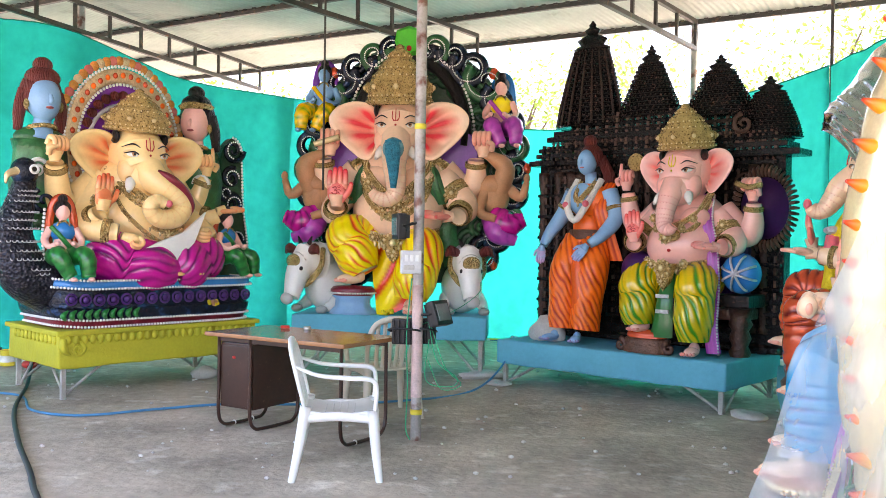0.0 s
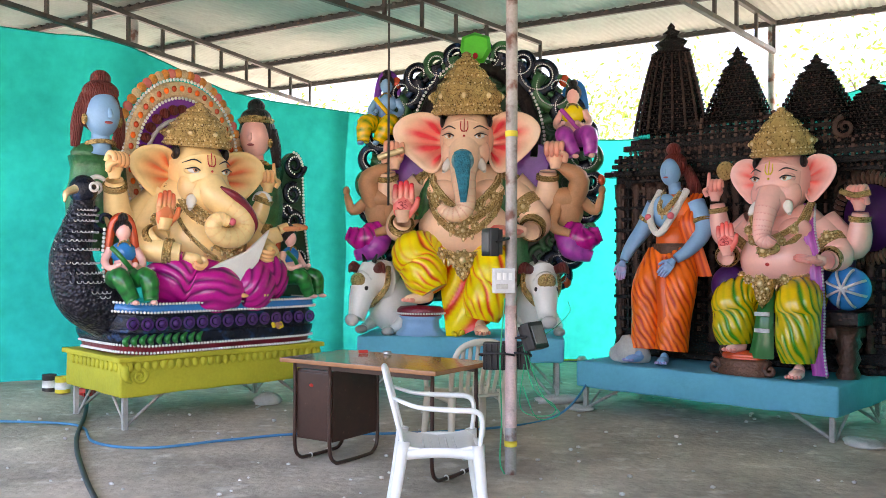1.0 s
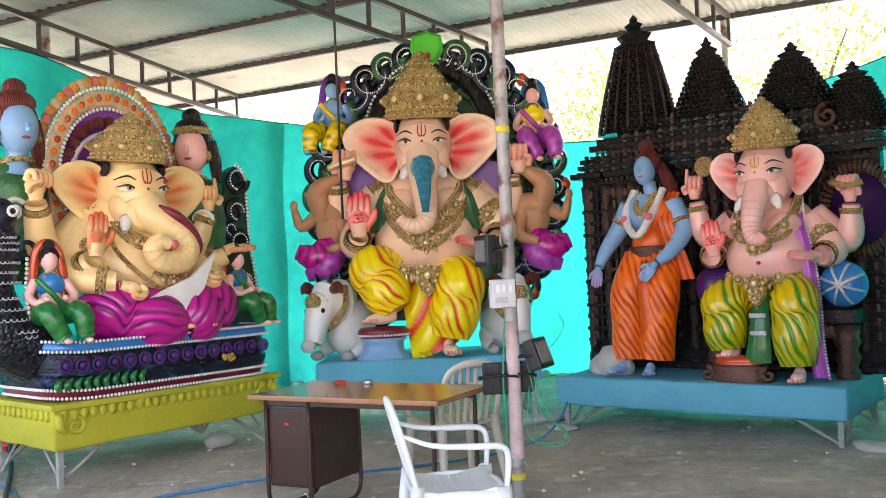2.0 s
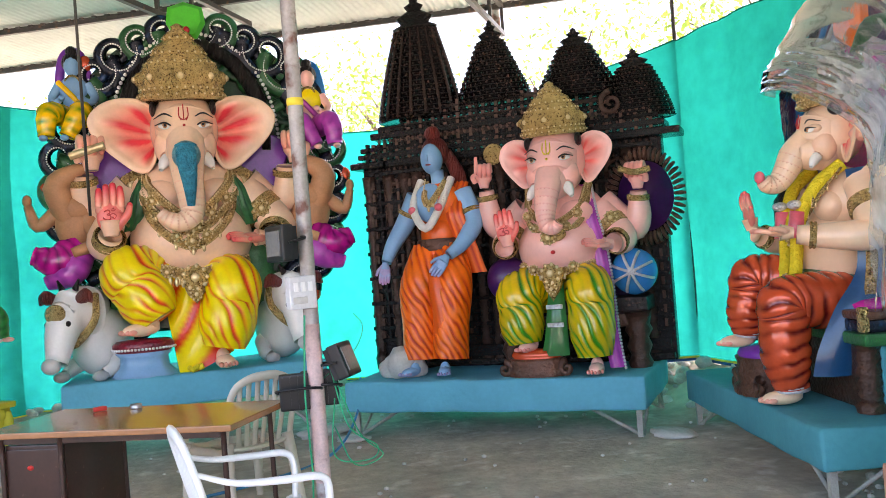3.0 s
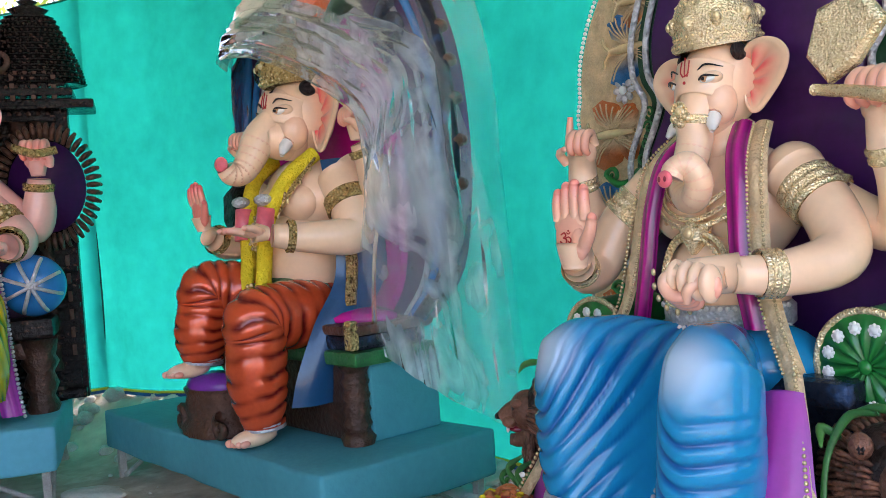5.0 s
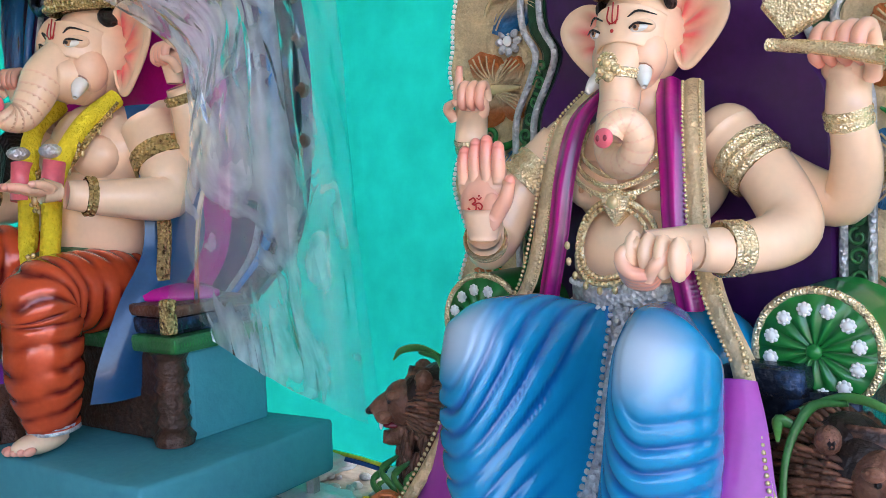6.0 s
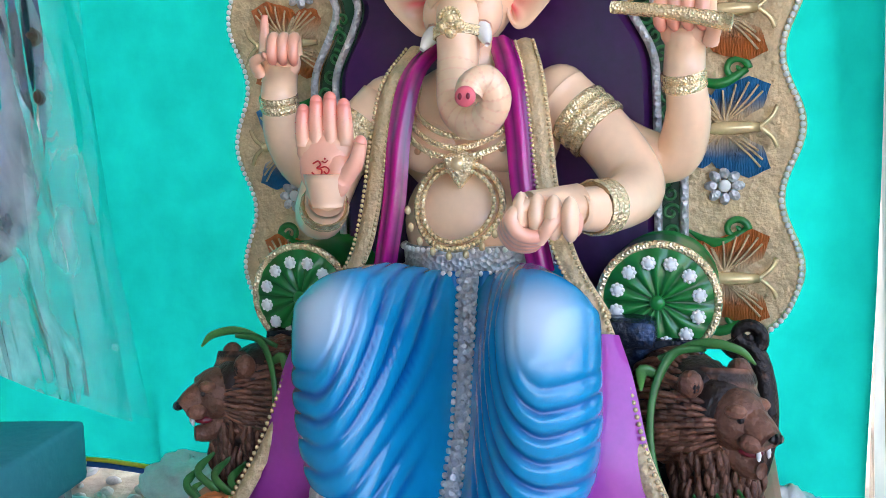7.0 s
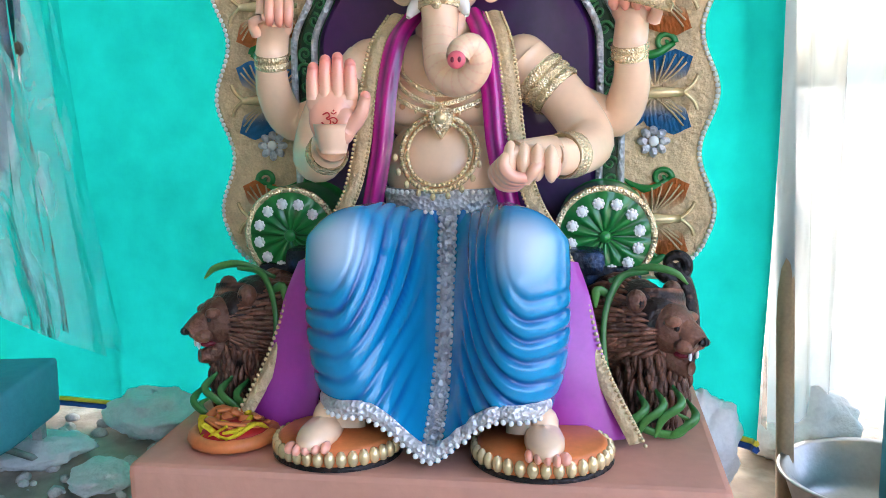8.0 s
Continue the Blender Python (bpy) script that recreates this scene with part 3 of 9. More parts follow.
wire("wire", [(-0.09, 7.4, 0.86), (0.15, 7.8, 0.95), (0.3, 8.3, 1.05), (0.3, 8.6, 1.12)], 0.003, M_GREENW, "thin green wire leading off the pole")
wire("cable", [(-5.5, 8.3, 0.09), (-4.6, 8.55, 0.05), (-3.9, 8.65, 0.014), (-3.4, 8.0, 0.014), (-2.9, 7.85, 0.014), (-2.4, 8.2, 0.014), (-1.9, 8.5, 0.014), (-1.2, 8.6, 0.014), (-0.4, 8.9, 0.014), (0.2, 9.5, 0.014), (0.5, 10.0, 0.2), (0.62, 10.35, 0.46)], 0.011, M_BLUEW, "blue electric cable trailing over the floor")
wire("hose", [(-4.55, 10.1, 0.16), (-4.1, 9.2, 0.03), (-3.55, 8.0, 0.022), (-2.9, 6.9, 0.022), (-2.25, 5.9, 0.022), (-1.8, 5.0, 0.022), (-1.9, 3.5, 0.022)], 0.019, M_HOSE, "black rubber hose lying on the floor")


def rock(name, x, y, z, s, material, label, category, seed=0):
    m = Mesh()
    def sw(d, T, P):
        f = np.array([[1 + 0.35 * noise.noise(Vector(e) * 1.6 + Vector((seed * 7.3, 0, 0))) for e in row] for row in d])
        return f, 0.0
    m.ell((0, 0, s[2] * 0.7), s, material, swell=sw, nu=14, nv=9)
    m.object(name, m=pose(x, y, z, 0, 0, seed * 50), label=label, category=category)


rock("stone", -2.6, 9.93, 0.0, (0.13, 0.09, 0.075), M_STONE, "pale dusty stone on the floor beside the yellow base", "stone", 1)
rock("slab", 2.62, 8.62, 0.0, (0.22, 0.14, 0.035), M_STONE, "broken cement slab under a platform leg", "slab", 2)
rock("slab", 0.46, 9.98, 0.0, (0.15, 0.1, 0.03), M_STONE, "broken cement slab under a platform leg", "slab", 3)
rock("slab", 0.3, 10.4, 0.0, (0.3, 0.1, 0.05), M_STONE, "broken brick rubble under the platform", "slab", 4)
rng = random.Random(4)
m = Mesh()
for i in range(260):
    x, y = rng.uniform(-5, 3.0), rng.uniform(6.2, 12.5)
    s = rng.uniform(0.006, 0.022)
    m.ell((x, y, ground_z(x, y) + s * 0.4 + 0.004), (s, s * rng.uniform(0.6, 1), s * 0.6), M_RUBBLE, nu=6, nv=4)
m.object("pebbles", kind="stuff", label="scattered crumbs of plaster and gravel", category="gravel")
m = Mesh()
for i in range(420):
    t = rng.random()
    x, y = (3.2 + rng.uniform(0, 1.6), rng.uniform(8.4, 11.0)) if t < 0.4 else ((2.7 + rng.uniform(0, 1.5), rng.uniform(5.7, 7.2)) if t < 0.75 else (rng.uniform(-3.5, 2), rng.uniform(12.8, 14.5)))
    s = rng.uniform(0.03, 0.11) if t < 0.4 or t >= 0.75 else rng.uniform(0.012, 0.045)
    m.ell((x, y, ground_z(x, y) + s * 0.25), (s, s * rng.uniform(0.6, 1), s * 0.6), M_RUBBLE, R=rot(rng.uniform(-30, 30), rng.uniform(-30, 30), rng.uniform(0, 180)), nu=7, nv=5)
m.object("rubble", kind="stuff", label="pale rubble and plaster waste along the net", category="rubble")


def paint_can(x, y, z, r, h, material, label):
    t = thing("paint_can", pose(x, y, z), label, "paint can", "paint cans")
    part("tin", Mesh().lathe([(r * 0.98, 0), (r, 0.005), (r, h), (r * 1.04, h + 0.006), (r * 0.9, h + 0.008), (r * 0.88, h - 0.02), (0.001, h - 0.02)], (0, 0, 0), material, n=16), t)
    part("label_band", Mesh().lathe([(r * 1.01, h * 0.25), (r * 1.012, h * 0.7)], (0, 0, 0), M_PAPER, n=16), t)


paint_can(-4.98, 10.12, 0.06, 0.07, 0.17, M_STEEL, "used metal paint can on the floor by the net")
paint_can(-4.80, 10.06, 0.06, 0.075, 0.16, M_YEL, "yellow and red paint can on the floor by the net")
paint_can(-4.68, 10.22, 0.06, 0.06, 0.18, M_WHITEPL, "white paint can on the floor by the net")
m = Mesh()
m.ell((0, 0, 0.04), (0.1, 0.07, 0.05), M_RED, nu=12, nv=8)
m.tube([(0.06, 0, 0.05), (0.1, -0.1, 0.03), (0.05, -0.16, 0.03)], 0.02, M_RED, n=6)
m.object("red_rag", m=pose(-4.5, 9.98, 0.05), label="crumpled red rag at the end of the hose", category="rag")

# bags, basin and curtain at the end of the net
def sack(x, y, z, s, rz, label, seed):
    def sw(d, T, P):
        f = np.array([[1 + 0.25 * noise.noise(Vector(e) * 2.2 + Vector((seed * 3.7, 1, 0))) - 0.16 * abs(noise.noise(Vector(e) * 3.1 + Vector((seed, 4, 0)))) - 0.09 * abs(noise.noise(Vector(e) * 7 + Vector((seed, 0, 0)))) for e in row] for row in d])
        return f, 0.0
    Mesh().ell((0, 0, s[2] * 0.85), s, M_SACK, swell=sw, nu=56, nv=36).object("sack", m=pose(x, y, z, 0, 0, rz), label=label, category="sack", group="sacks under the net")


sack(3.5, 6.0, 0.0, (0.30, 0.20, 0.10), 20, "full white woven sack lying under the net", 1)
sack(3.25, 6.45, 0.0, (0.24, 0.16, 0.06), 70, "crumpled white plastic sack on the rubble", 2)
sack(2.95, 6.15, 0.0, (0.16, 0.12, 0.04), 10, "crumpled white plastic bag on the rubble", 3)
sack(3.7, 6.7, 0.0, (0.26, 0.2, 0.08), 120, "white plastic sack half under the net", 4)
sack(2.55, 3.55, 0.0, (0.24, 0.22, 0.17), 40, "tied clear plastic bag beside the bamboo pole", 5)
sack(2.35, 4.05, 0.0, (0.15, 0.12, 0.2), 80, "pale plastic bag behind the salmon base", 6)
t = thing("basin", pose(1.98, 3.62, 0.0), "wide dented aluminium basin on the floor", "basin")
part("bowl", Mesh().lathe([(0.001, 0.012), (0.18, 0.01), (0.235, 0.05), (0.275, 0.17), (0.30, 0.178), (0.305, 0.172), (0.285, 0.16), (0.245, 0.045), (0.19, 0.0), (0.001, 0.0)], (0, 0, 0), M_ALU, n=40), t)
q = spline([(2.22, 3.86), (2.5, 3.3), (2.3, 2.6), (2.6, 1.8), (2.4, 1.0)], 14)
g = np.array([[(x + 0.05 * math.sin(i * 1.1 + z), y + 0.04 * math.sin(i * 0.7), z) for z in np.linspace(0.25, 3.9, 12)] for i, (x, y) in enumerate(q)])
t = thing("plastic_curtain", Matrix(), "cloudy white plastic sheet curtain closing the side", "curtain")
part("sheet", Mesh().surf(g, M_CURTAIN), t)


# ---- trees beyond the net ----
def tree(x, y, h, seed, label="leafy tree beyond the net in bright haze"):
    r = random.Random(seed)
    t = thing("tree", pose(x, y, 0), label, "tree", "trees beyond the net")
    tr = Mesh()
    tr.tube([(0, 0, -0.1), (r.uniform(-.2, .2), r.uniform(-.2, .2), h * 0.3), (r.uniform(-.4, .4), r.uniform(-.4, .4), h * 0.6)], [0.2, 0.15, 0.09], M_BARK, n=9)
    tips = []
    for i in range(9):
        a, e = r.uniform(0, 6.28), r.uniform(0.2, 1.2)
        l = r.uniform(0.22, 0.42) * h
        p = np.array([math.cos(a) * math.cos(e), math.sin(a) * math.cos(e), math.sin(e)]) * l + [0, 0, h * r.uniform(0.3, 0.6)]
        tr.tube([(0, 0, p[2] * 0.6), p * [0.5, 0.5, 0.85], p], [0.07, 0.045, 0.015], M_BARK, n=6)
        tips.append(p)
    part("trunk", tr, t)
    n = 3200
    v, f = [], []
    for i in range(n):
        c = np.array(tips[r.randrange(len(tips))]) + np.array([r.gauss(0, 0.11) * h, r.gauss(0, 0.11) * h, r.gauss(0, 0.09) * h])
        s = r.uniform(0.05, 0.11)
        R = rot(r.uniform(-60, 60), r.uniform(-60, 60), r.uniform(0, 360)) * s
        q = np.array([(-1, 0, 0), (0, -0.4, 0.06), (1, 0, 0), (0, 0.4, 0.06)]) @ R.T + c
        v.append(q)
        f.append(tuple(4 * i + j for j in range(4)))
    part("crown", Mesh().add(np.vstack(v), f, M_LEAF, False), t)


for i, (x, y, h) in enumerate([(-9, 24, 7), (-4.5, 25, 6.5), (0.8, 26, 6.2), (4.0, 22, 7.2), (7.5, 21, 7.0), (10.5, 17, 7.5), (9.0, 12.5, 7), (8.5, 8.0, 7.5), (-13, 18, 7), (-12, 10, 7.5), (13, 24, 8), (9.5, 4.0, 7)]):
    tree(x, y, h, 11 + i)
# two unseen bushes, added to dim the daylight coming through the right net
for i, (x, y, h) in enumerate([(6.7, 7.6, 3.0), (6.4, 5.4, 3.0)]):
    tree(x, y, h, 41 + i, "unseen low leafy bush added behind the net to shade it")


# ---- paints of the idols ----
M_SKIN5 = mat("cream skin paint", (0.90, 0.61, 0.40), (0.90, 0.14, 0.14), rough=0.3, coat=0.6, var=0.07, scale=5)
M_SKIN1 = mat("yellow cream skin paint", (0.92, 0.66, 0.30), (0.85, 0.16, 0.05), rough=0.3, coat=0.6, var=0.1, scale=4)
M_SKIN2 = mat("peach skin paint", (0.92, 0.62, 0.42), (0.88, 0.05, 0.07), rough=0.3, coat=0.6, var=0.1, scale=4)
M_SKIN3 = mat("rose skin paint", (0.92, 0.50, 0.43), (0.88, 0.12, 0.10), rough=0.3, coat=0.6, var=0.08, scale=4)
M_BLUESKIN = mat("sky blue skin paint", (0.22, 0.42, 0.66), (0.5, 0.2, 0.4), rough=0.4, coat=0.3, var=0.1, scale=6)
M_BROWNSKIN = mat("tan skin paint", (0.50, 0.25, 0.12), rough=0.5, var=0.2, scale=7)
M_GOLD = mat("gold paint", (0.72, 0.50, 0.20), rough=0.26, metal=0.6, var=0.3, scale=14, bump=0.9, bscale=80, kind="cells", spots=((0.16, 0.09, 0.025), 50, 0.55))
M_GOLDS = mat("smooth gold paint", (0.80, 0.62, 0.34), rough=0.22, metal=0.45, var=0.2, scale=10)
M_SILVER = mat("silver paint", (0.62, 0.62, 0.64), rough=0.4, metal=0.5, var=0.25, scale=20, bump=0.5, bscale=80, kind="cells")
M_BEAD = mat("white bead paint", (0.8, 0.8, 0.78), rough=0.4, var=0.1)
M_CARVE = mat("black and copper carving paint", (0.014, 0.009, 0.008), (0.20, 0.085, 0.05), rough=0.38, metal=0.2, var=0.4, scale=10, bump=0.7, bscale=34, spots=((0.13, 0.06, 0.04), 26, 0.58))
M_DARK = mat("dark navy carving paint", (0.012, 0.016, 0.028), rough=0.25, metal=0.2, var=0.4, scale=12, bump=0.5, bscale=40, spots=((0.02, 0.05, 0.12), 12, 0.55))
M_DGREEN = mat("dark green paint", (0.01, 0.055, 0.022), (0.03, 0.17, 0.05), rough=0.35, coat=0.2, var=0.4, scale=10, bump=0.5, bscale=30)
# green: col2 is a darkened tone that colours shade into pleats
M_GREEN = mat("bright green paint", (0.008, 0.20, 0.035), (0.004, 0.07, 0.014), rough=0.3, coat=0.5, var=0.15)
M_LIME = mat("lime green paint", (0.06, 0.55, 0.03), rough=0.4, coat=0.3, var=0.15)
M_BLUE = mat("pearl blue paint", (0.02, 0.20, 0.52), (0.01, 0.09, 0.33), rough=0.25, coat=0.6, var=0.12, scale=5)
M_PURPLE = mat("deep purple paint", (0.05, 0.008, 0.085), rough=0.35, coat=0.3, var=0.35, scale=4)
M_VIOLET = mat("violet paint", (0.20, 0.03, 0.36), (0.10, 0.01, 0.2), rough=0.35, coat=0.3, var=0.2)
# magenta and orchid pink: col2 darkens the cloth, painting shade into its folds
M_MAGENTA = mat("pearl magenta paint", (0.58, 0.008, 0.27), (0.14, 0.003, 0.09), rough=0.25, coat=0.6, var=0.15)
M_ROSETTE = mat("dark violet paint", (0.07, 0.02, 0.15), rough=0.35, var=0.3)
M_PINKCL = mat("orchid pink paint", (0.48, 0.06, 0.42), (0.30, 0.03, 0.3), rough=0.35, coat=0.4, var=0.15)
M_ORGOLD = mat("orange gold petal paint", (0.72, 0.34, 0.06), (0.6, 0.12, 0.05), rough=0.4, metal=0.2, var=0.3, scale=20, bump=0.5, bscale=60)
M_YELRED = mat("yellow cloth paint with red folds", (0.95, 0.74, 0.0), (0.78, 0.03, 0.01), rough=0.35, coat=0.4, var=0.1)
M_YELGREEN = mat("yellow cloth paint with green folds", (0.98, 0.58, 0.0), (0.02, 0.24, 0.005), rough=0.22, coat=0.6, var=0.12)
# orange and copper red: col2 is the cloth darkened, as shade in the grooves
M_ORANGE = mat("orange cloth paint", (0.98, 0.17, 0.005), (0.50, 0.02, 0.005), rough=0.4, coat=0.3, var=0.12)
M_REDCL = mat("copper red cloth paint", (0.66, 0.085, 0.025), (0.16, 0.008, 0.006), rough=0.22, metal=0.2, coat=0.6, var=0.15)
M_ORTOP = mat("orange painted pad", (0.68, 0.20, 0.06), rough=0.4, var=0.15, scale=8)
M_REDP = mat("red paint", (0.5, 0.02, 0.02), rough=0.4)
M_WINE = mat("wine red paint", (0.20, 0.01, 0.025), rough=0.3, coat=0.4, var=0.3, bump=0.3, bscale=50, kind="cells")
M_HAIR = mat("black hair paint", (0.012, 0.008, 0.008), rough=0.4, bump=0.5, bscale=25, kind="waves")
M_HAIRR = mat("maroon hair paint", (0.14, 0.02, 0.015), rough=0.45, bump=0.6, bscale=22, kind="waves")
M_EYEW = mat("eye white", (0.85, 0.84, 0.8), rough=0.2, coat=0.5, var=0.02)
M_NOSE = mat("coral pink paint", (0.85, 0.16, 0.2), rough=0.35, coat=0.4)
M_WHITEP = mat("ivory paint", (0.82, 0.8, 0.76), (0.35, 0.33, 0.32), rough=0.4, coat=0.3, var=0.08)
M_SAND = mat("gold sand relief", (0.68, 0.51, 0.30), rough=0.45, metal=0.3, var=0.25, scale=18, bump=0.7, bscale=55)
M_ORWING = mat("sand wing paint with orange edge", (0.74, 0.55, 0.33), (0.62, 0.17, 0.04), rough=0.45, metal=0.2, var=0.2, scale=20, bump=0.6, bscale=70, kind="waves")
M_BLWING = mat("sand wing paint with blue edge", (0.74, 0.56, 0.35), (0.02, 0.18, 0.42), rough=0.45, metal=0.2, var=0.2, scale=20, bump=0.6, bscale=70, kind="waves")
M_TEAL = mat("teal blue ornament paint", (0.02, 0.22, 0.32), (0.35, 0.5, 0.45), rough=0.3, metal=0.3, var=0.5, scale=22, bump=0.6, bscale=60, kind="cells")
M_GARLAND = mat("white garland", (0.8, 0.76, 0.7), rough=0.8, bump=0.9, bscale=60)
M_YELGAR = mat("yellow garland", (0.80, 0.62, 0.02), rough=0.7, bump=0.9, bscale=60)


# ---- pieces of which the idols are modelled ----
def unit(a):
    a = np.array(a, float)
    return a / (np.linalg.norm(a) + 1e-9)


def axes(u, n):
    """Columns: side, normal n, long axis u."""
    u = unit(u)
    n = unit(np.array(n, float) - u * np.dot(n, u))
    return np.column_stack([np.cross(n, u), n, u])


def hand(b, c, u, n, s, material, thumb=1, pose_kind="open", k=0.5):
    """A hand: u points along the fingers, n out of the palm."""
    R, c = axes(u, n), np.array(c, float)
    at = lambda x, y, z: c + R @ (np.array([x, y, z]) * s)
    b.tube([at(0, 0, -0.58), at(0, 0, -0.35), at(0, 0, -0.1)], np.array([0.22, 0.28, 0.33]) * s, material, n=14, sub=3, k=k * 0.15)
    if pose_kind == "open":
        b.ell(c, np.array([0.40, 0.17, 0.5]) * s, material, R=R, nu=20, nv=12, k=k)
        b.ell(at(0, 0, 0.22), np.array([0.43, 0.13, 0.28]) * s, material, R=R, nu=20, nv=12, k=k * 0.6)
        b.ell(at(-0.2 * thumb, 0.07, -0.12), np.array([0.2, 0.13, 0.32]) * s, material, R=R, nu=14, nv=10, k=k)
        for i, l in enumerate((0.50, 0.60, 0.56, 0.44)):
            x = (-0.315 + 0.21 * i) * thumb
            tip = at(x * 0.96, 0.01, 0.36 + l)
            b.tube([at(x, 0, 0.3), at(x, 0.03, 0.36 + l * 0.5), tip], np.array([0.118, 0.112, 0.095]) * s, material, n=10, k_ends=(k * 0.5, k + 0.3))
            b.ell(tip, np.array([0.095, 0.095, 0.1]) * s, material, R=R, nu=10, nv=8, k=k + 0.3)
            for f in (0.28, 0.62):
                b.tube([at(x - 0.085, 0.085, 0.36 + l * f), at(x, 0.118, 0.355 + l * f), at(x + 0.085, 0.085, 0.36 + l * f)], 0.012 * s, material, n=5, k=1.0)
        tip = at(-0.56 * thumb, 0.12, 0.33)
        b.tube([at(-0.25 * thumb, 0.05, -0.2), at(-0.48 * thumb, 0.12, 0.05), tip], np.array([0.15, 0.12, 0.095]) * s, material, n=10, k=k)
        b.ell(tip, np.array([0.095, 0.095, 0.11]) * s, material, R=R, nu=10, nv=8, k=k + 0.2)
    else:
        b.ell(c, np.array([0.44, 0.32, 0.42]) * s, material, R=R, nu=14, nv=9, k=k * 0.4)
        for i in range(4):
            x = (-0.33 + 0.22 * i) * thumb
            up = 0.95 if (pose_kind == "point" and i == 0) else 0.5
            if up > 0.6:
                b.tube([at(x, 0.1, 0.2), at(x, 0.05, 0.6), at(x, 0.0, 1.0)], np.array([0.13, 0.11, 0.075]) * s, material, n=8, k_ends=(0, 0.5))
            else:
                b.tube([at(x, -0.12, 0.2), at(x, 0.08, 0.52), at(x, 0.36, 0.42), at(x, 0.42, 0.1), at(x, 0.25, -0.02)], np.array([0.13, 0.13, 0.125, 0.115, 0.08]) * s, material, n=8, k_ends=(0, 0.6))
        b.tube([at(-0.42 * thumb, 0.1, -0.25), at(-0.5 * thumb, 0.34, 0.0), at(-0.25 * thumb, 0.5, 0.12)], np.array([0.14, 0.12, 0.09]) * s, material, n=8, k=0.2)


def cuff(b, c, d, r, h, material, rows=3):
    """Bangles or an armlet round a limb with direction d."""
    R = axes(d, (0.13, 0.9, 0.3))
    prof = []
    for i in range(rows):
        z = (i - (rows - 1) / 2) * h / rows
        prof += [(r * 0.98, z - h / rows * 0.45), (r * 1.065, z - h / rows * 0.25), (r * 1.065, z + h / rows * 0.25), (r * 0.98, z + h / rows * 0.45)]
    b.lathe(prof, c, material, n=18, R=R)


def arm(b, pts, rad, material, cuffs=(), k=0.0):
    b.tube(pts, rad, material, n=16, sub=6, k=k)
    for i, f, w, h in cuffs:
        p, q = np.array(pts[i], float), np.array(pts[i + 1], float)
        cuff(b, p + (q - p) * f, q - p, (rad[i] + (rad[i + 1] - rad[i]) * f) * w, h, M_GOLD, rows=2 if h < 0.06 else 3)


EAR_EDGE = [(0.0, 0.72), (0.22, 0.95), (0.52, 1.0), (0.82, 0.84), (1.0, 0.50), (0.97, 0.12), (0.80, -0.28), (0.56, -0.66), (0.34, -0.95), (0.16, -0.98), (0.04, -0.72), (0.0, -0.42)]


def ear(b, c, w, h, side, material, sweep=0.35, pink=1.0):
    """A leaf-shaped ear, broad above and pointed below, with fanned red folds; c is where it joins the head."""
    edge = spline(EAR_EDGE, 5)
    nv, nu = len(edge), 20
    root = np.column_stack([np.zeros(nv), np.linspace(0.42, -0.36, nv)])
    front, back, ks = [], [], []
    for i in range(nu):
        t = i / (nu - 1)
        row, rb, kr = [], [], []
        for j in range(nv):
            a = j / (nv - 1)
            x, z = root[j] * (1 - t) + edge[j] * t
            lip = math.exp(-((1 - t) / 0.10) ** 2)
            fan = math.sin(2 * math.pi * (5.2 * a + 0.25 * math.sin(3 * t)) + 1.2 * t)
            deep = max(0.0, math.sin(math.pi * min(1, t * 1.12))) ** 0.8
            y = -sweep * w * math.sin(math.pi * t * 0.75) * 0.7 + 0.10 * w * deep - 0.05 * w * fan * deep - 0.06 * w * lip
            row.append(np.array(c) + (side * x * w, y, z * h))
            rb.append(np.array(c) + (side * x * w, y + 0.07 * w * (1.1 - t), z * h))
            fade = max(0.0, 1 - max(0.0, t - 0.45) / 0.42)
            kr.append(pink * min(1, t * 5) * fade * (0.50 + 0.55 * max(0, fan)))
        front.append(row), back.append(rb), ks.append(kr)
    front, back = np.array(front), np.array(back)
    b.surf(front, material, k=np.clip(np.array(ks), 0, 1))
    b.surf(back, material, k=0.0)
    b.tube(front[-1] + [0, 0.03 * w, 0], 0.032 * w, material, n=6, sub=1)


def crown(b, c, r, h, material, tilt=0.0, knob=True):
    """A tall tiered crown of gold."""
    R = rot(tilt)
    prof = [(0.96, 0), (1.04, 0.03), (1.04, 0.10), (0.97, 0.13), (1.0, 0.18), (1.01, 0.27), (0.95, 0.38), (0.83, 0.50), (0.69, 0.58), (0.62, 0.60), (0.65, 0.63), (0.57, 0.71), (0.40, 0.78), (0.34, 0.80), (0.38, 0.83), (0.31, 0.88), (0.15, 0.94), (0.13, 0.96), (0.16, 0.98), (0.04, 1.02)]
    b.lathe([(p * r, z * h) for p, z in prof], c, material, n=36, R=R, ribs=18, amp=0.012)
    c = np.array(c, float)
    for z, q, m in ((0.065, 1.05, 30), (0.15, 0.99, 34), (0.49, 0.85, 26), (0.62, 0.65, 20), (0.82, 0.37, 12)):
        for i in range(m):
            a = 2 * math.pi * i / m
            b.ell(c + R @ np.array([math.cos(a) * r * q, math.sin(a) * r * q, z * h]), r * 0.030, M_GOLDS, nu=6, nv=5)
    for i in range(9):
        a = 2 * math.pi * i / 9 - math.pi / 2
        p = np.array([math.cos(a), math.sin(a), 0]) * r * 0.96
        b.ell(c + R @ (p + [0, 0, 0.29 * h]), (r * 0.16, r * 0.16, h * 0.10), material, nu=8, nv=6)
        b.ell(c + R @ (p * 1.12 + [0, 0, 0.29 * h]), (r * 0.09, r * 0.09, h * 0.05), M_GOLDS, nu=6, nv=5)


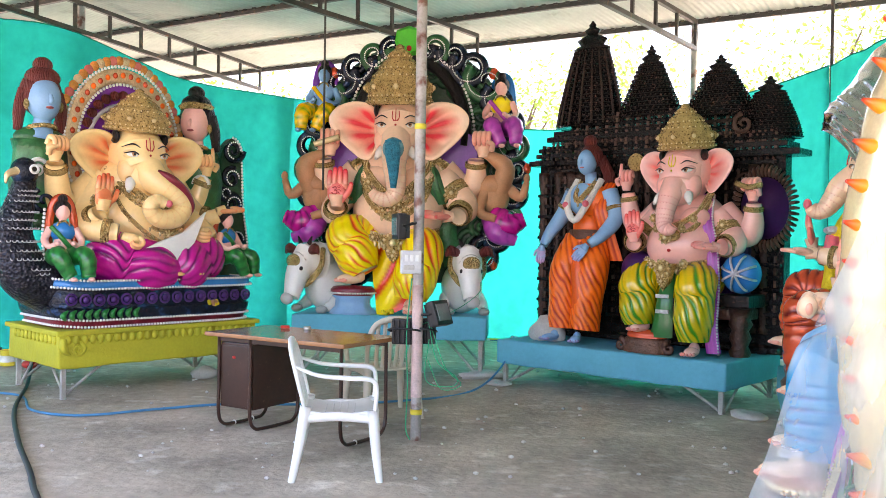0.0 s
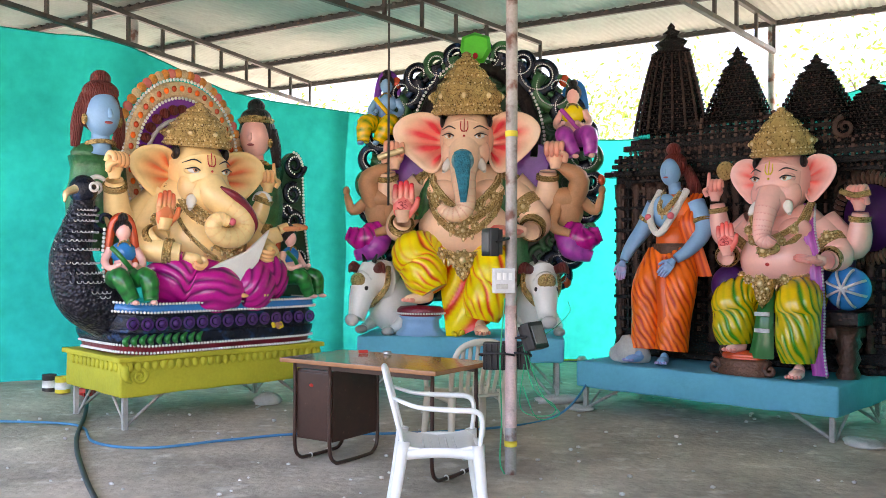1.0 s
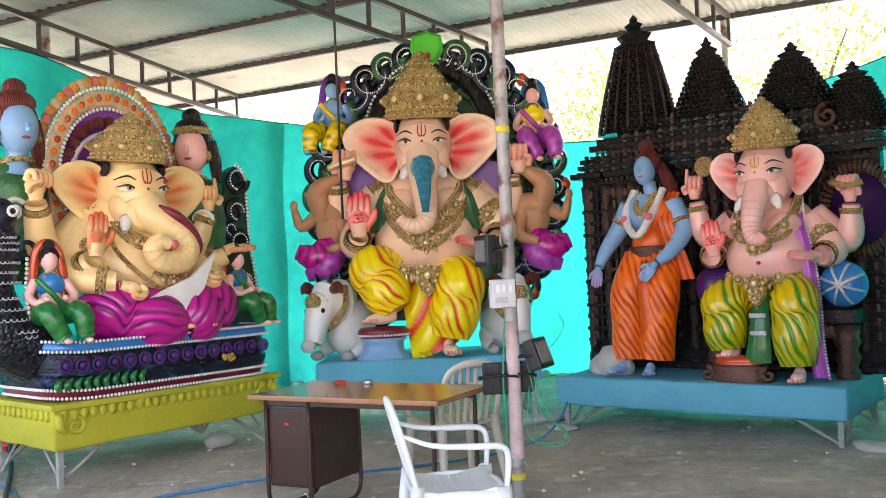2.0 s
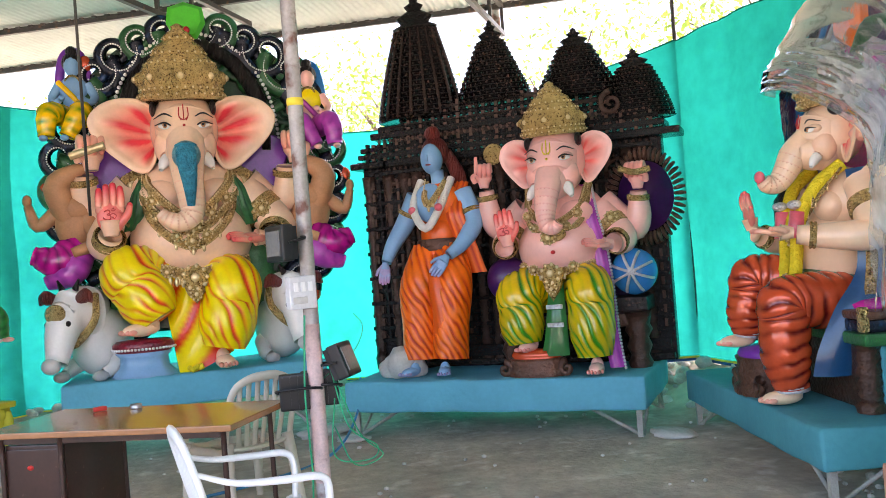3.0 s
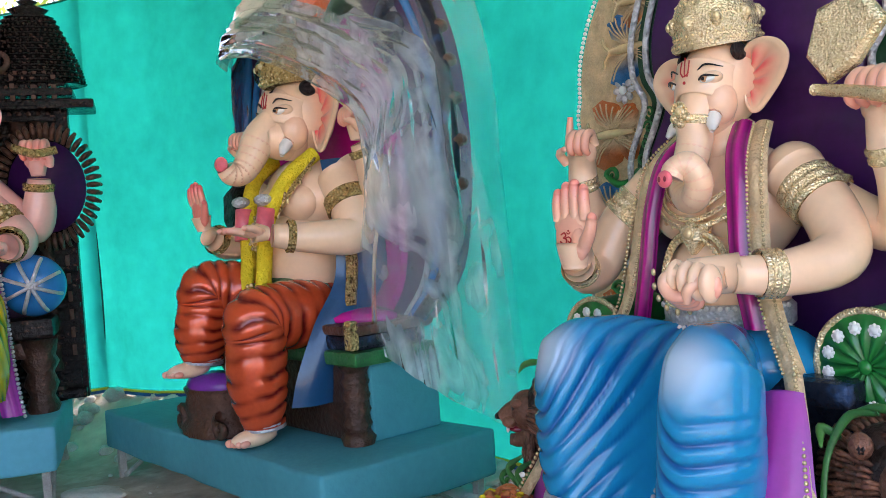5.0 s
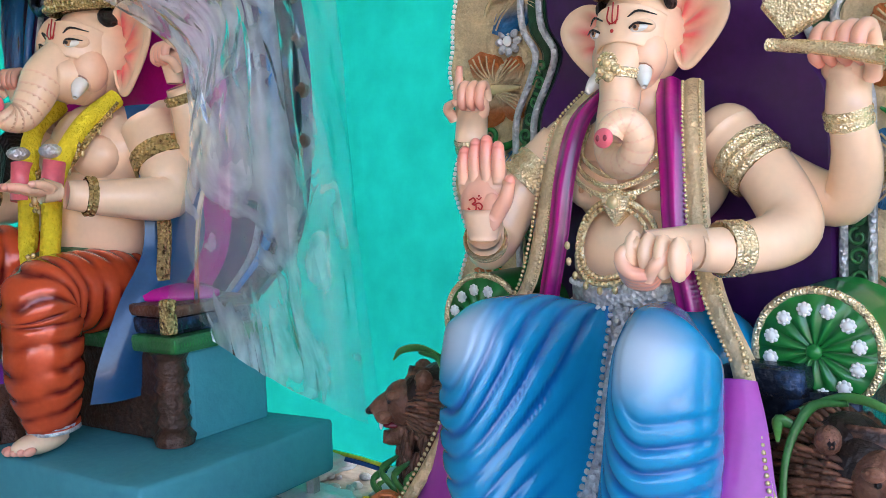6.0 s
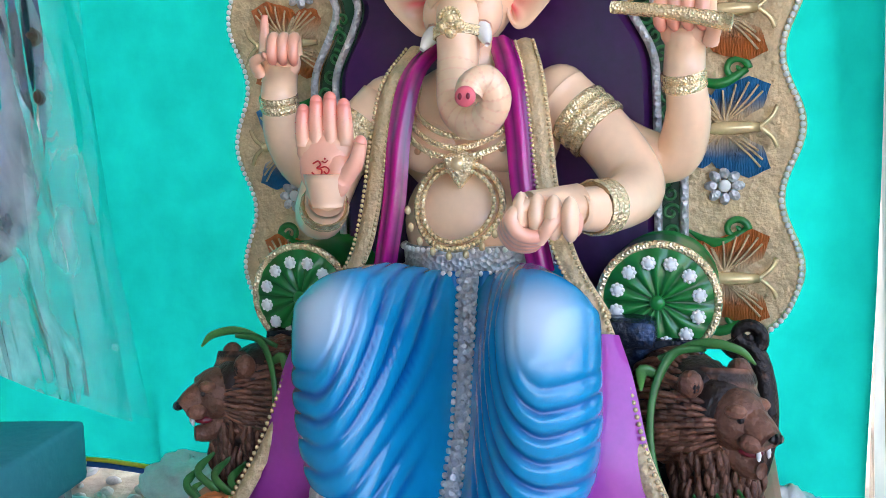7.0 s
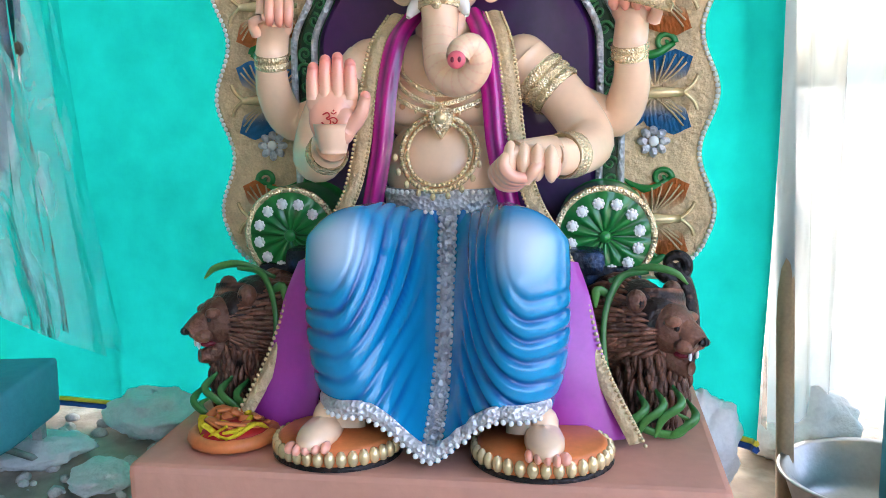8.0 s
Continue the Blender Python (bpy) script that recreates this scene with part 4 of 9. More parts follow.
def elephant_head(b, c, s, skin, trunk, trunk_r, crown_h, ear_w, ear_h, mark=M_REDP, ear_z=0.0, crown_r=0.145, turn=0.0, pink=1.0, ears=True, tusk=(1, 1)):
    """The idol's elephant head with ears, trunk, tusks, eyes and crown. s 1: a head 0.27 m wide."""
    c = np.array(c, float)
    R = rot(0, 0, turn)
    at = lambda x, y, z: c + R @ (np.array([x, y, z]) * s)
    b.ell(at(0, 0.01, 0.02), np.array([0.135, 0.135, 0.165]) * s, skin, nu=28, nv=18)
    b.ell(at(0, -0.06, -0.02), np.array([0.112, 0.095, 0.15]) * s, skin, R=R, nu=24, nv=16)
    for e in (-1, 1):
        b.ell(at(e * 0.060, -0.075, -0.055), np.array([0.062, 0.062, 0.080]) * s, skin, nu=18, nv=12, k=0.10)
        b.ell(at(e * 0.074, -0.118, 0.022), np.array([0.038, 0.028, 0.024]) * s, skin, R=R @ rot(0, 0, e * 32), nu=14, nv=8)
        b.ell(at(e * 0.076, -0.137, 0.016), np.array([0.028, 0.016, 0.0112]) * s, M_EYEW, R=R @ rot(0, e * -10, e * 34), nu=14, nv=9)
        b.ell(at(e * 0.073, -0.1525, 0.018), np.array([0.0110, 0.006, 0.0108]) * s, M_BROWNSKIN, R=R @ rot(0, 0, e * 30), nu=12, nv=7)
        b.ell(at(e * 0.072, -0.1575, 0.018), np.array([0.0060, 0.004, 0.0060]) * s, M_HAIR, R=R @ rot(0, 0, e * 30), nu=10, nv=6)
        b.tube([at(e * 0.042, -0.148, 0.010), at(e * 0.058, -0.156, 0.022), at(e * 0.080, -0.153, 0.029), at(e * 0.112, -0.127, 0.022)], np.array([0.002, 0.0036, 0.004, 0.0015]) * s, M_HAIR, n=5)
        b.tube([at(e * 0.040, -0.148, 0.05), at(e * 0.075, -0.143, 0.066), at(e * 0.115, -0.105, 0.052)], np.array([0.002, 0.0038, 0.0015]) * s, M_HAIR, n=5)
        b.ell(at(e * 0.118, -0.03, 0.105), np.array([0.014, 0.042, 0.032]) * s, M_HAIR, nu=10, nv=8)
        if tusk[0 if e < 0 else 1]:
            b.tube([at(e * 0.066, -0.105, -0.098), at(e * 0.086, -0.138, -0.128), at(e * 0.100, -0.160, -0.158)], np.array([0.026, 0.022, 0.008]) * s, M_WHITEP, n=10)
            b.tube([at(e * 0.060, -0.094, -0.088), at(e * 0.070, -0.115, -0.108)], 0.032 * s, skin, n=10, k=0.25)
        if ears:
            ear(b, at(e * 0.115, 0.02, ear_z), ear_w, ear_h, e, skin, pink=pink)
    b.tube([at(0, -0.035, 0.05), at(0, -0.060, -0.01), at(0, -0.088, -0.075), np.array(trunk[1], float)], np.array([0.118, 0.112, 0.094, trunk_r[1] / s]) * s, skin, n=26, sub=8)
    b.tube(trunk, trunk_r, skin, n=20, sub=7)
    q = spline(np.column_stack([np.array(trunk, float), trunk_r]), 7)
    for i in range(len(q) // 4, len(q) - 2, 3):
        d = unit(q[i + 1, :3] - q[i - 1, :3])
        b.lathe([(q[i, 3] * 0.97, -0.008 * s), (q[i, 3] * 1.018, 0), (q[i, 3] * 0.97, 0.008 * s)], q[i, :3], skin, n=18, R=axes(d, (0.1, 0.9, 0.4)), k=0.12)
    crown(b, at(0, 0.005, 0.138), crown_r * s, crown_h, M_GOLD, tilt=6)
    # forehead mark: a small three-pronged stroke
    for x in (-0.018, 0, 0.018):
        b.tube([at(x * 0.5, -0.163, 0.035), at(x, -0.164, 0.055), at(x * 0.9, -0.155, 0.088 + 0.012 * (x == 0))], 0.0024 * s, mark, n=5)
    b.tube([at(-0.018, -0.163, 0.048), at(0, -0.168, 0.036), at(0.018, -0.163, 0.048)], 0.0022 * s, mark, n=5)
    b.ell(at(0, -0.168, 0.015), 0.006 * s, mark, nu=6, nv=5)


def om(b, c, u, n, s, material):
    """The painted sign on an open palm, as raised strokes."""
    R, c = axes(u, n), np.array(c, float)
    at = lambda x, z: c + R @ (np.array([-x, 0.21, z + 0.06]) * s)
    b.tube([at(-0.22, 0.14), at(-0.08, 0.2), at(-0.02, 0.1), at(-0.12, 0.03), at(0.0, -0.02), at(-0.02, -0.14), at(-0.16, -0.16), at(-0.26, -0.08)], 0.025 * s, material, n=5)
    b.tube([at(-0.04, 0.02), at(0.1, 0.06), at(0.2, -0.02), at(0.14, -0.12), at(0.06, -0.06)], 0.022 * s, material, n=5)
    b.tube([at(0.02, 0.2), at(0.1, 0.16), at(0.18, 0.22)], 0.018 * s, material, n=5)
    b.ell(at(0.1, 0.26), 0.03 * s, material, nu=6, nv=5)


def necklace(b, pts, r, material=None, pendants=0, flat=0.5):
    material = material or M_GOLD
    b.tube(pts, r, material, n=8, sub=6, flat=flat, up=(0, 1, 0))
    q = spline(pts, 8)
    for off in (-1, 1):
        b.beads(q + [0, -0.3 * r, off * r * 0.9], r * 0.26, M_GOLDS, gap=r * 0.75, sub=1)
    for i in range(pendants):
        p = q[int((i + 0.5) / pendants * (len(q) - 1))]
        b.ell(p + [0, -0.3 * r, -1.4 * r], np.array([0.45, 0.35, 0.8]) * r, M_GOLDS, nu=7, nv=6)


def ribbon(b, pts, width, direction, material, thick=0.012, k=0.0, sub=6, wave=0.0, pleats=0):
    """A band of cloth or trim along pts, spread along direction."""
    q = spline(pts, sub)
    d = unit(direction)
    m = 9
    rows, ks = [], []
    t = np.gradient(q, axis=0)
    for i, p in enumerate(q):
        nrm = unit(np.cross(t[i], d))
        if nrm[1] > 0:
            nrm = -nrm
        w = width[0] + (width[1] - width[0]) * i / (len(q) - 1) if isinstance(width, tuple) else width
        row, kr = [], []
        for j in range(m):
            a = -1 + 2 * j / (m - 1)
            bulge = thick * (1 - a * a) + wave * math.sin(pleats * a * 3.14)
            row.append(p + d * w * 0.5 * a + nrm * bulge)
            # pleat valleys get the most k; a darker col2 there is painted shade
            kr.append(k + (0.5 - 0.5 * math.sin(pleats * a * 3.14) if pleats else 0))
        rows.append(row), ks.append(kr)
    g = np.array(rows)
    b.surf(g, material, k=np.array(ks))
    b.surf(g + [0, thick * 0.9, 0], material, k=np.array(ks))


def foot(b, c, d, s, material, thumb=1):
    """A bare foot at c, its toes towards d."""
    R, c = axes((0, 0, 1), -np.array(d, float)), np.array(c, float)
    at = lambda x, y, z: c + R @ (np.array([x, -y, z]) * s)
    b.ell(at(0, 0, 0.1), np.array([0.40, 0.85, 0.30]) * s, material, R=R, nu=16, nv=10)
    b.ell(at(0, -0.45, 0.25), np.array([0.33, 0.4, 0.4]) * s, material, R=R, nu=12, nv=8)
    for i in range(5):
        x = (-0.34 + 0.17 * i) * thumb
        b.ell(at(x, 0.78 - 0.25 * abs(i - 1) * 0.3, 0.02), np.array([0.12 if i == 0 else 0.085, 0.2, 0.12]) * s, material, R=R, nu=9, nv=7, k=0.45)


def leg(b, hip, knee, ankle, r, material, fold, cuff_mat=None, kg=None):
    hip, knee, ankle = (np.array(q, float) for q in (hip, knee, ankle))
    back = unit(hip - knee) * r[1] * 0.55
    low = unit(ankle - knee) * r[1] * 0.75
    b.tube([hip, hip * 0.5 + (knee + back) * 0.5, knee + back, knee + low * 0.25, knee + low, (knee + low) * 0.45 + ankle * 0.55 + [0, -0.015, 0], ankle], [r[0], r[0] * 1.02, r[1] * 1.06, r[1] * 1.04, r[1], r[1] * 0.98, r[2]], material, n=128, sub=18, fold=fold, up=(1, 0, 0), k_ends=kg)
    b.ell(knee + low * 0.22 + back * 0.25, r[1] * 0.96, material, nu=26, nv=16, k=0.25 * sum(kg) if kg else 0.0)
    if cuff_mat:
        cuff(b, ankle, ankle - knee, r[2] * 0.96, r[2] * 0.4, cuff_mat, rows=2)


# ---- the blue-robed idol, its throne and base ----
M_DEEPGOLD = M_GOLD
M_GOLD = mat("champagne gold paint", (0.95, 0.76, 0.46), rough=0.22, metal=0.7, var=0.25, scale=14, bump=0.4, bscale=150, kind="cells", spots=((0.50, 0.36, 0.19), 70, 0.60))
b = Mesh()
Z5 = 0.42
b.ell((0.004, 0.045, 1.17), (0.200, 0.170, 0.19), M_SKIN5, nu=30, nv=20)
b.ell((0.004, 0.09, 1.42), (0.240, 0.150, 0.20), M_SKIN5, nu=30, nv=20)
for e in (-1, 1):
    b.ell((e * 0.095, -0.02, 1.385), (0.10, 0.062, 0.075), M_SKIN5, nu=20, nv=14)
    b.ell((e * 0.115, -0.082, 1.375), (0.010, 0.006, 0.010), M_BROWNSKIN, nu=8, nv=6)
    b.ell((e * 0.245, 0.07, 1.50), (0.085, 0.09, 0.09), M_SKIN5, nu=20, nv=14)
b.ell((0.004, -0.128, 1.126), (0.011, 0.01, 0.011), M_BROWNSKIN, nu=8, nv=6)
b.ell((0.01, 0.09, 1.60), (0.11, 0.11, 0.10), M_SKIN5)
trunk5 = [(0.010, 0.02, 1.80), (0.006, -0.058, 1.70), (0.005, -0.070, 1.62), (0.006, -0.10, 1.55), (0.016, -0.14, 1.485), (0.055, -0.175, 1.445), (0.108, -0.205, 1.452), (0.138, -0.228, 1.498), (0.122, -0.248, 1.540), (0.092, -0.268, 1.530), (0.085, -0.280, 1.505)]
elephant_head(b, (0.010, 0.055, 1.780), 0.90, M_SKIN5, trunk5, [0.075, 0.060, 0.055, 0.052, 0.048, 0.044, 0.041, 0.039, 0.037, 0.035, 0.034], 0.29, 0.15, 0.105, ear_z=0.015, turn=-4, pink=1.0)
b.ell((0.085, -0.308, 1.503), (0.026, 0.013, 0.025), M_NOSE, nu=16, nv=10)
for e in (-1, 1):
    b.ell((0.085 + e * 0.010, -0.320, 1.503), (0.0055, 0.004, 0.008), M_WINE, nu=8, nv=6)
cuff(b, (0.006, -0.062, 1.672), (0.0, -0.2, -1), 0.064, 0.028, M_GOLD)
for dx, dz, r in ((0, 0.018, 0.026), (-0.022, 0.0, 0.016), (0.022, 0.0, 0.016), (0, -0.016, 0.016)):
    b.ell((0.004 + dx, -0.128, 1.688 + dz), (r, 0.012, r), M_GOLD, nu=14, nv=9)
    b.ell((0.004 + dx, -0.139, 1.688 + dz), (r * 0.4, 0.007, r * 0.4), M_GOLDS, nu=10, nv=7)
for i in range(9):
    a = math.radians(20 * i + 10)
    b.ell((0.004 + 0.027 * math.cos(a), -0.134, 1.706 + 0.026 * math.sin(a)), 0.005, M_GOLDS, nu=6, nv=5)
# four arms
arm(b, [(-0.25, 0.05, 1.50), (-0.35, -0.03, 1.38), (-0.385, -0.12, 1.24), (-0.33, -0.24, 1.22), (-0.275, -0.325, 1.27)], [0.085, 0.078, 0.070, 0.058, 0.047], M_SKIN5, [(0, 0.7, 1.06, 0.09), (3, 0.55, 1.12, 0.035)])
hand(b, (-0.262, -0.345, 1.352), (0.02, 0.0, 1), (0.1, -1, 0.1), 0.17, M_SKIN5, thumb=1, k=0.35)
om(b, (-0.262, -0.357, 1.342), (0.02, 0.0, 1), (0.1, -1, 0.1), 0.095, M_REDP)
arm(b, [(0.25, 0.05, 1.50), (0.37, 0.02, 1.39), (0.45, -0.06, 1.27), (0.415, -0.24, 1.235), (0.34, -0.375, 1.24)], [0.085, 0.078, 0.074, 0.060, 0.047], M_SKIN5, [(0, 0.6, 1.05, 0.095), (3, 0.35, 1.12, 0.06)])
hand(b, (0.275, -0.43, 1.235), (-0.9, -0.4, -0.05), (0, -0.4, -1), 0.135, M_SKIN5, thumb=1, pose_kind="fist", k=0.2)
for i in range(4):
    b.ell((0.245 + 0.035 * i, -0.47, 1.240 - 0.004 * i), (0.021, 0.04, 0.05), M_SKIN5, nu=12, nv=9, k=0.04)
b.ell((0.357, -0.465, 1.220), (0.02, 0.02, 0.032), M_SKIN5, nu=10, nv=8, k=0.45)
arm(b, [(-0.22, 0.06, 1.50), (-0.40, 0.10, 1.36), (-0.52, 0.09, 1.33), (-0.56, 0.03, 1.43), (-0.545, -0.02, 1.56)], [0.08, 0.07, 0.064, 0.056, 0.045], M_SKIN5, [(3, 0.75, 1.1, 0.05)])
hand(b, (-0.525, -0.03, 1.635), (0.05, 0, 1), (0.3, -1, 0), 0.13, M_SKIN5, thumb=-1, pose_kind="point", k=0.3)
arm(b, [(0.22, 0.06, 1.50), (0.40, 0.10, 1.37), (0.53, 0.09, 1.33), (0.575, 0.03, 1.43), (0.565, -0.02, 1.56)], [0.08, 0.07, 0.066, 0.058, 0.045], M_SKIN5, [(0, 0.55, 1.08, 0.09), (3, 0.75, 1.1, 0.05)])
hand(b, (0.575, -0.03, 1.65), (0.05, 0, 1), (-0.2, -1, 0), 0.15, M_SKIN5, thumb=1, pose_kind="fist", k=0.3)
b.tube([(0.40, -0.06, 1.71), (0.55, -0.1, 1.68), (0.68, -0.12, 1.645)], [0.016, 0.018, 0.022], M_GOLD, n=10)
b.plate([(0.44, 1.72), (0.52, 1.76), (0.60, 1.86), (0.54, 1.95), (0.42, 1.92), (0.38, 1.80)], -0.07, -0.03, M_GOLD, inset=0.015)
for p, q in (((0.35, -0.35, 1.245), (0.255, -0.435, 1.24)), ((-0.55, -0.01, 1.53), (-0.525, -0.03, 1.635)), ((0.567, -0.01, 1.53), (0.575, -0.03, 1.65)), ((-0.30, -0.285, 1.25), (-0.262, -0.34, 1.325))):
    b.tube([p, q], [0.052, 0.048], M_SKIN5, n=16, sub=3)
# jewels
jewel5 = len(b.v)
for i, (dz, w) in enumerate(((0, 0.135), (-0.03, 0.15), (-0.055, 0.165))):
    necklace(b, [(-w, -0.07, 1.56), (-w * 0.85, -0.15, 1.47 + dz), (0, -0.185, 1.415 + dz), (w * 0.85, -0.15, 1.47 + dz), (w, -0.07, 1.56)], 0.0075, pendants=9 if i == 2 else 0)
b.plate([(-0.045, 1.365), (0, 1.385), (0.045, 1.365), (0.032, 1.325), (0, 1.28), (-0.032, 1.325)], -0.20, -0.14, M_GOLD, inset=0.012)
b.ell((0, -0.202, 1.345), (0.018, 0.01, 0.018), M_GOLDS, nu=10, nv=7)
b.shift(jewel5, (0.008, 0.068, -0.005))
for r0, rr in ((0.116, 0.009), (0.097, 0.006)):
    a = np.linspace(math.radians(105), math.radians(435), 34)
    pts = [(r0 * math.cos(t), -0.140 + 0.05 * (math.cos(t) * r0 / 0.13) ** 2 + 0.33 * r0 * math.sin(t), 1.235 + r0 * 0.95 * math.sin(t)) for t in a]
    b.tube(pts, rr, M_GOLD, n=8, sub=1)
    b.beads(np.array(pts) + [0, -0.008, 0], 0.0055, M_GOLDS, gap=0.014, sub=1)
    if r0 > 0.1:
        for t in a[8:26:2]:
            b.ell((1.13 * r0 * math.cos(t), -0.135 + 0.36 * r0 * math.sin(t), 1.235 + 1.1 * r0 * math.sin(t)), (0.009, 0.007, 0.012), M_GOLDS, nu=7, nv=5)
# scarf with a gold border
for e in (-1, 1):
    scarf5 = len(b.v)
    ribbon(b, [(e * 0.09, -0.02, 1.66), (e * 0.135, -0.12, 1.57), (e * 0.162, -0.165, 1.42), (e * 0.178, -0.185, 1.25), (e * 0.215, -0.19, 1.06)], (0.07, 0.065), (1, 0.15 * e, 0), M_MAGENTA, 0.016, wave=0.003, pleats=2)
    edge = np.array([(e * 0.155, -0.01, 1.655), (e * 0.195, -0.105, 1.56), (e * 0.218, -0.15, 1.42), (e * 0.240, -0.178, 1.25), (e * 0.285, -0.195, 1.09), (e * 0.37, -0.25, 0.96)])
    ribbon(b, edge, (0.05, 0.055), (1, 0.25 * e, 0), M_SAND, 0.012)
    for s in (-0.024, 0.024):
        b.beads(edge + [s, -0.012, 0], 0.0055, M_GOLDS, gap=0.013)
    b.shift(scarf5, (0, 0.07, 0))
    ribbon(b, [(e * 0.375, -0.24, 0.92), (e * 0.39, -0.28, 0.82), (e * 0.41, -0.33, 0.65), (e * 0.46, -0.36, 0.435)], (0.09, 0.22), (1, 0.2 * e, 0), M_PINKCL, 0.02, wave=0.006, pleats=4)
    ribbon(b, [(e * 0.350, -0.165, 0.99), (e * 0.415, -0.24, 0.84), (e * 0.48, -0.32, 0.64), (e * 0.585, -0.385, 0.44)], 0.045, (1, 0.25 * e, 0.2 * e), M_SAND, 0.014)
    b.beads([(e * 0.372, -0.182, 0.99), (e * 0.437, -0.258, 0.84), (e * 0.502, -0.338, 0.64), (e * 0.607, -0.40, 0.44)], 0.0065, M_GOLDS, gap=0.016)
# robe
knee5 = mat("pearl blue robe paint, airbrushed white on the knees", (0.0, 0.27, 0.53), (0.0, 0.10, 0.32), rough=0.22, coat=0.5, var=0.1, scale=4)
nt = knee5.node_tree
nodes, link = nt.nodes, nt.links.new
pb = nodes["Principled BSDF"]
src = pb.inputs["Base Color"].links[0].from_socket
tc = next(x for x in nodes if x.type == "TEX_COORD")
last = src
for e in (-1, 1):
    d = nodes.new("ShaderNodeVectorMath")
    d.operation = "DISTANCE"
    d.inputs[1].default_value = (0.030 + e * 0.255, -0.53, 1.03)
    link(tc.outputs["Object"], d.inputs[0])
    mr = nodes.new("ShaderNodeMapRange")
    mr.interpolation_type = "SMOOTHSTEP"
    mr.inputs["From Min"].default_value, mr.inputs["From Max"].default_value = 0.145, 0.015
    mr.inputs["To Max"].default_value = 0.75
    link(d.outputs["Value"], mr.inputs["Value"])
    mx = nodes.new("ShaderNodeMix")
    mx.data_type = "RGBA"
    mx.inputs[7].default_value = (0.60, 0.70, 0.80, 1)
    link(mr.outputs[0], mx.inputs[0])
    link(last, mx.inputs[6])
    last = mx.outputs[2]
link(last, pb.inputs["Base Color"])
lv = np.array([0, 0.15, 0.3, 0.4, 0.5, 0.7, 0.85, 1.0])
ly, lz = [-0.10, -0.26, -0.42, -0.515, -0.555, -0.56, -0.56, -0.555], [1.06, 1.105, 1.112, 1.055, 0.94, 0.76, 0.65, 0.560]
wv = [0.20, 0.29, 0.350, 0.366, 0.370, 0.370, 0.358, 0.325]
cv = np.array([0, 0.15, 0.3, 0.55, 0.80, 1.0])
cy, cz = [-0.125, -0.165, -0.195, -0.25, -0.36, -0.56], [1.06, 0.95, 0.85, 0.69, 0.55, 0.44]
nu, nv = 221, 190
vv = np.linspace(0, 1, nv)
LY, LZ, WV, CY, CZ = np.interp(vv, lv, ly), np.interp(vv, lv, lz), np.interp(vv, lv, wv), np.interp(vv, cv, cy), np.interp(vv, cv, cz)
for arr in (LY, LZ, WV, CY, CZ):
    for _ in range(24):
        arr[1:-1] = (arr[:-2] + 2 * arr[1:-1] + arr[2:]) / 4
g, ks, push = np.zeros((nu, nv, 3)), np.zeros((nu, nv)), np.zeros((nu, nv))
for i in range(nu):
    u = -1.3 + 2.6 * i / (nu - 1)
    a, e = abs(u), math.copysign(1, u)
    lw = math.sin(math.pi * 0.5 * min(1, a / 0.60)) ** 1.5
    th = max(0.0, a - 0.62) / 0.68 * math.radians(115)
    for j in range(nv):
        x = e * WV[j] * (min(a, 0.62) + 0.38 * math.sin(th))
        turn = min(1.0, max(0.0, (vv[j] - 0.16) / 0.36))
        turn = turn * turn * (3 - 2 * turn)
        y = CY[j] * (1 - lw) + LY[j] * lw + 0.16 * (1 - math.cos(th)) * turn
        z = CZ[j] * (1 - lw) + LZ[j] * lw - 0.15 * (1 - math.cos(th)) * (1 - turn)
        g[i, j] = (x, y, z)
        # folds: vertical beside the centre band, sweeping round below each knee
        dx, dz = max(0.0, 0.27 - abs(x)) / 0.27, max(0.0, 1.02 - z) / 0.50
        rho = (dx ** 1.7 + dz ** 1.7) ** (1 / 1.7)
        n1 = noise.noise(Vector((x * 4, z * 4, 2.0 + e)))
        n2 = noise.noise(Vector((x * 9 + 3, z * 5, 5.0)))
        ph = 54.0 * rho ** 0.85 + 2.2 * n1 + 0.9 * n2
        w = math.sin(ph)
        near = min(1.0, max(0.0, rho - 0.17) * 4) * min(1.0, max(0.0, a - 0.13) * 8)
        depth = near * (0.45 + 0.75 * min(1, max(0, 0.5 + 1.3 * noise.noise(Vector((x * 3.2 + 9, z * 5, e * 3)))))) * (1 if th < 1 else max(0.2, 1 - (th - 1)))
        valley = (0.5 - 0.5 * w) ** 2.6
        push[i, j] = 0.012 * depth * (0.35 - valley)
        # fold valleys turn darker blue: crease shade put into the robe's colour
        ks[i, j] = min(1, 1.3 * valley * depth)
du, dv = np.gradient(g, axis=0), np.gradient(g, axis=1)
nr = np.cross(du, dv)
nr /= np.linalg.norm(nr, axis=2, keepdims=True) + 1e-9
if nr[nu // 2, nv // 2, 1] > 0:
    nr = -nr
g = g + nr * push[:, :, None]
robe5 = len(b.v)
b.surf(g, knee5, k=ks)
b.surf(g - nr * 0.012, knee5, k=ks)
for e in (-1, 1):
    b.ell((e * 0.14, -0.02, 0.95), (0.18, 0.17, 0.12), knee5, nu=24, nv=14)
    b.tube([(e * 0.245, -0.44, 0.66), (e * 0.255, -0.475, 0.50)], [0.060, 0.058], M_SKIN5, n=18, sub=4)
hem = g[:, -1]
ribbon(b, hem[24:-24:5] + [0, -0.012, 0.02], 0.045, (0, 0.1, 1), M_SILVER, 0.01, sub=2)
b.beads(hem[24:-24:5] + [0, -0.022, 0.0], 0.008, M_BEAD, gap=0.022, sub=1)
mid = g[nu // 2]
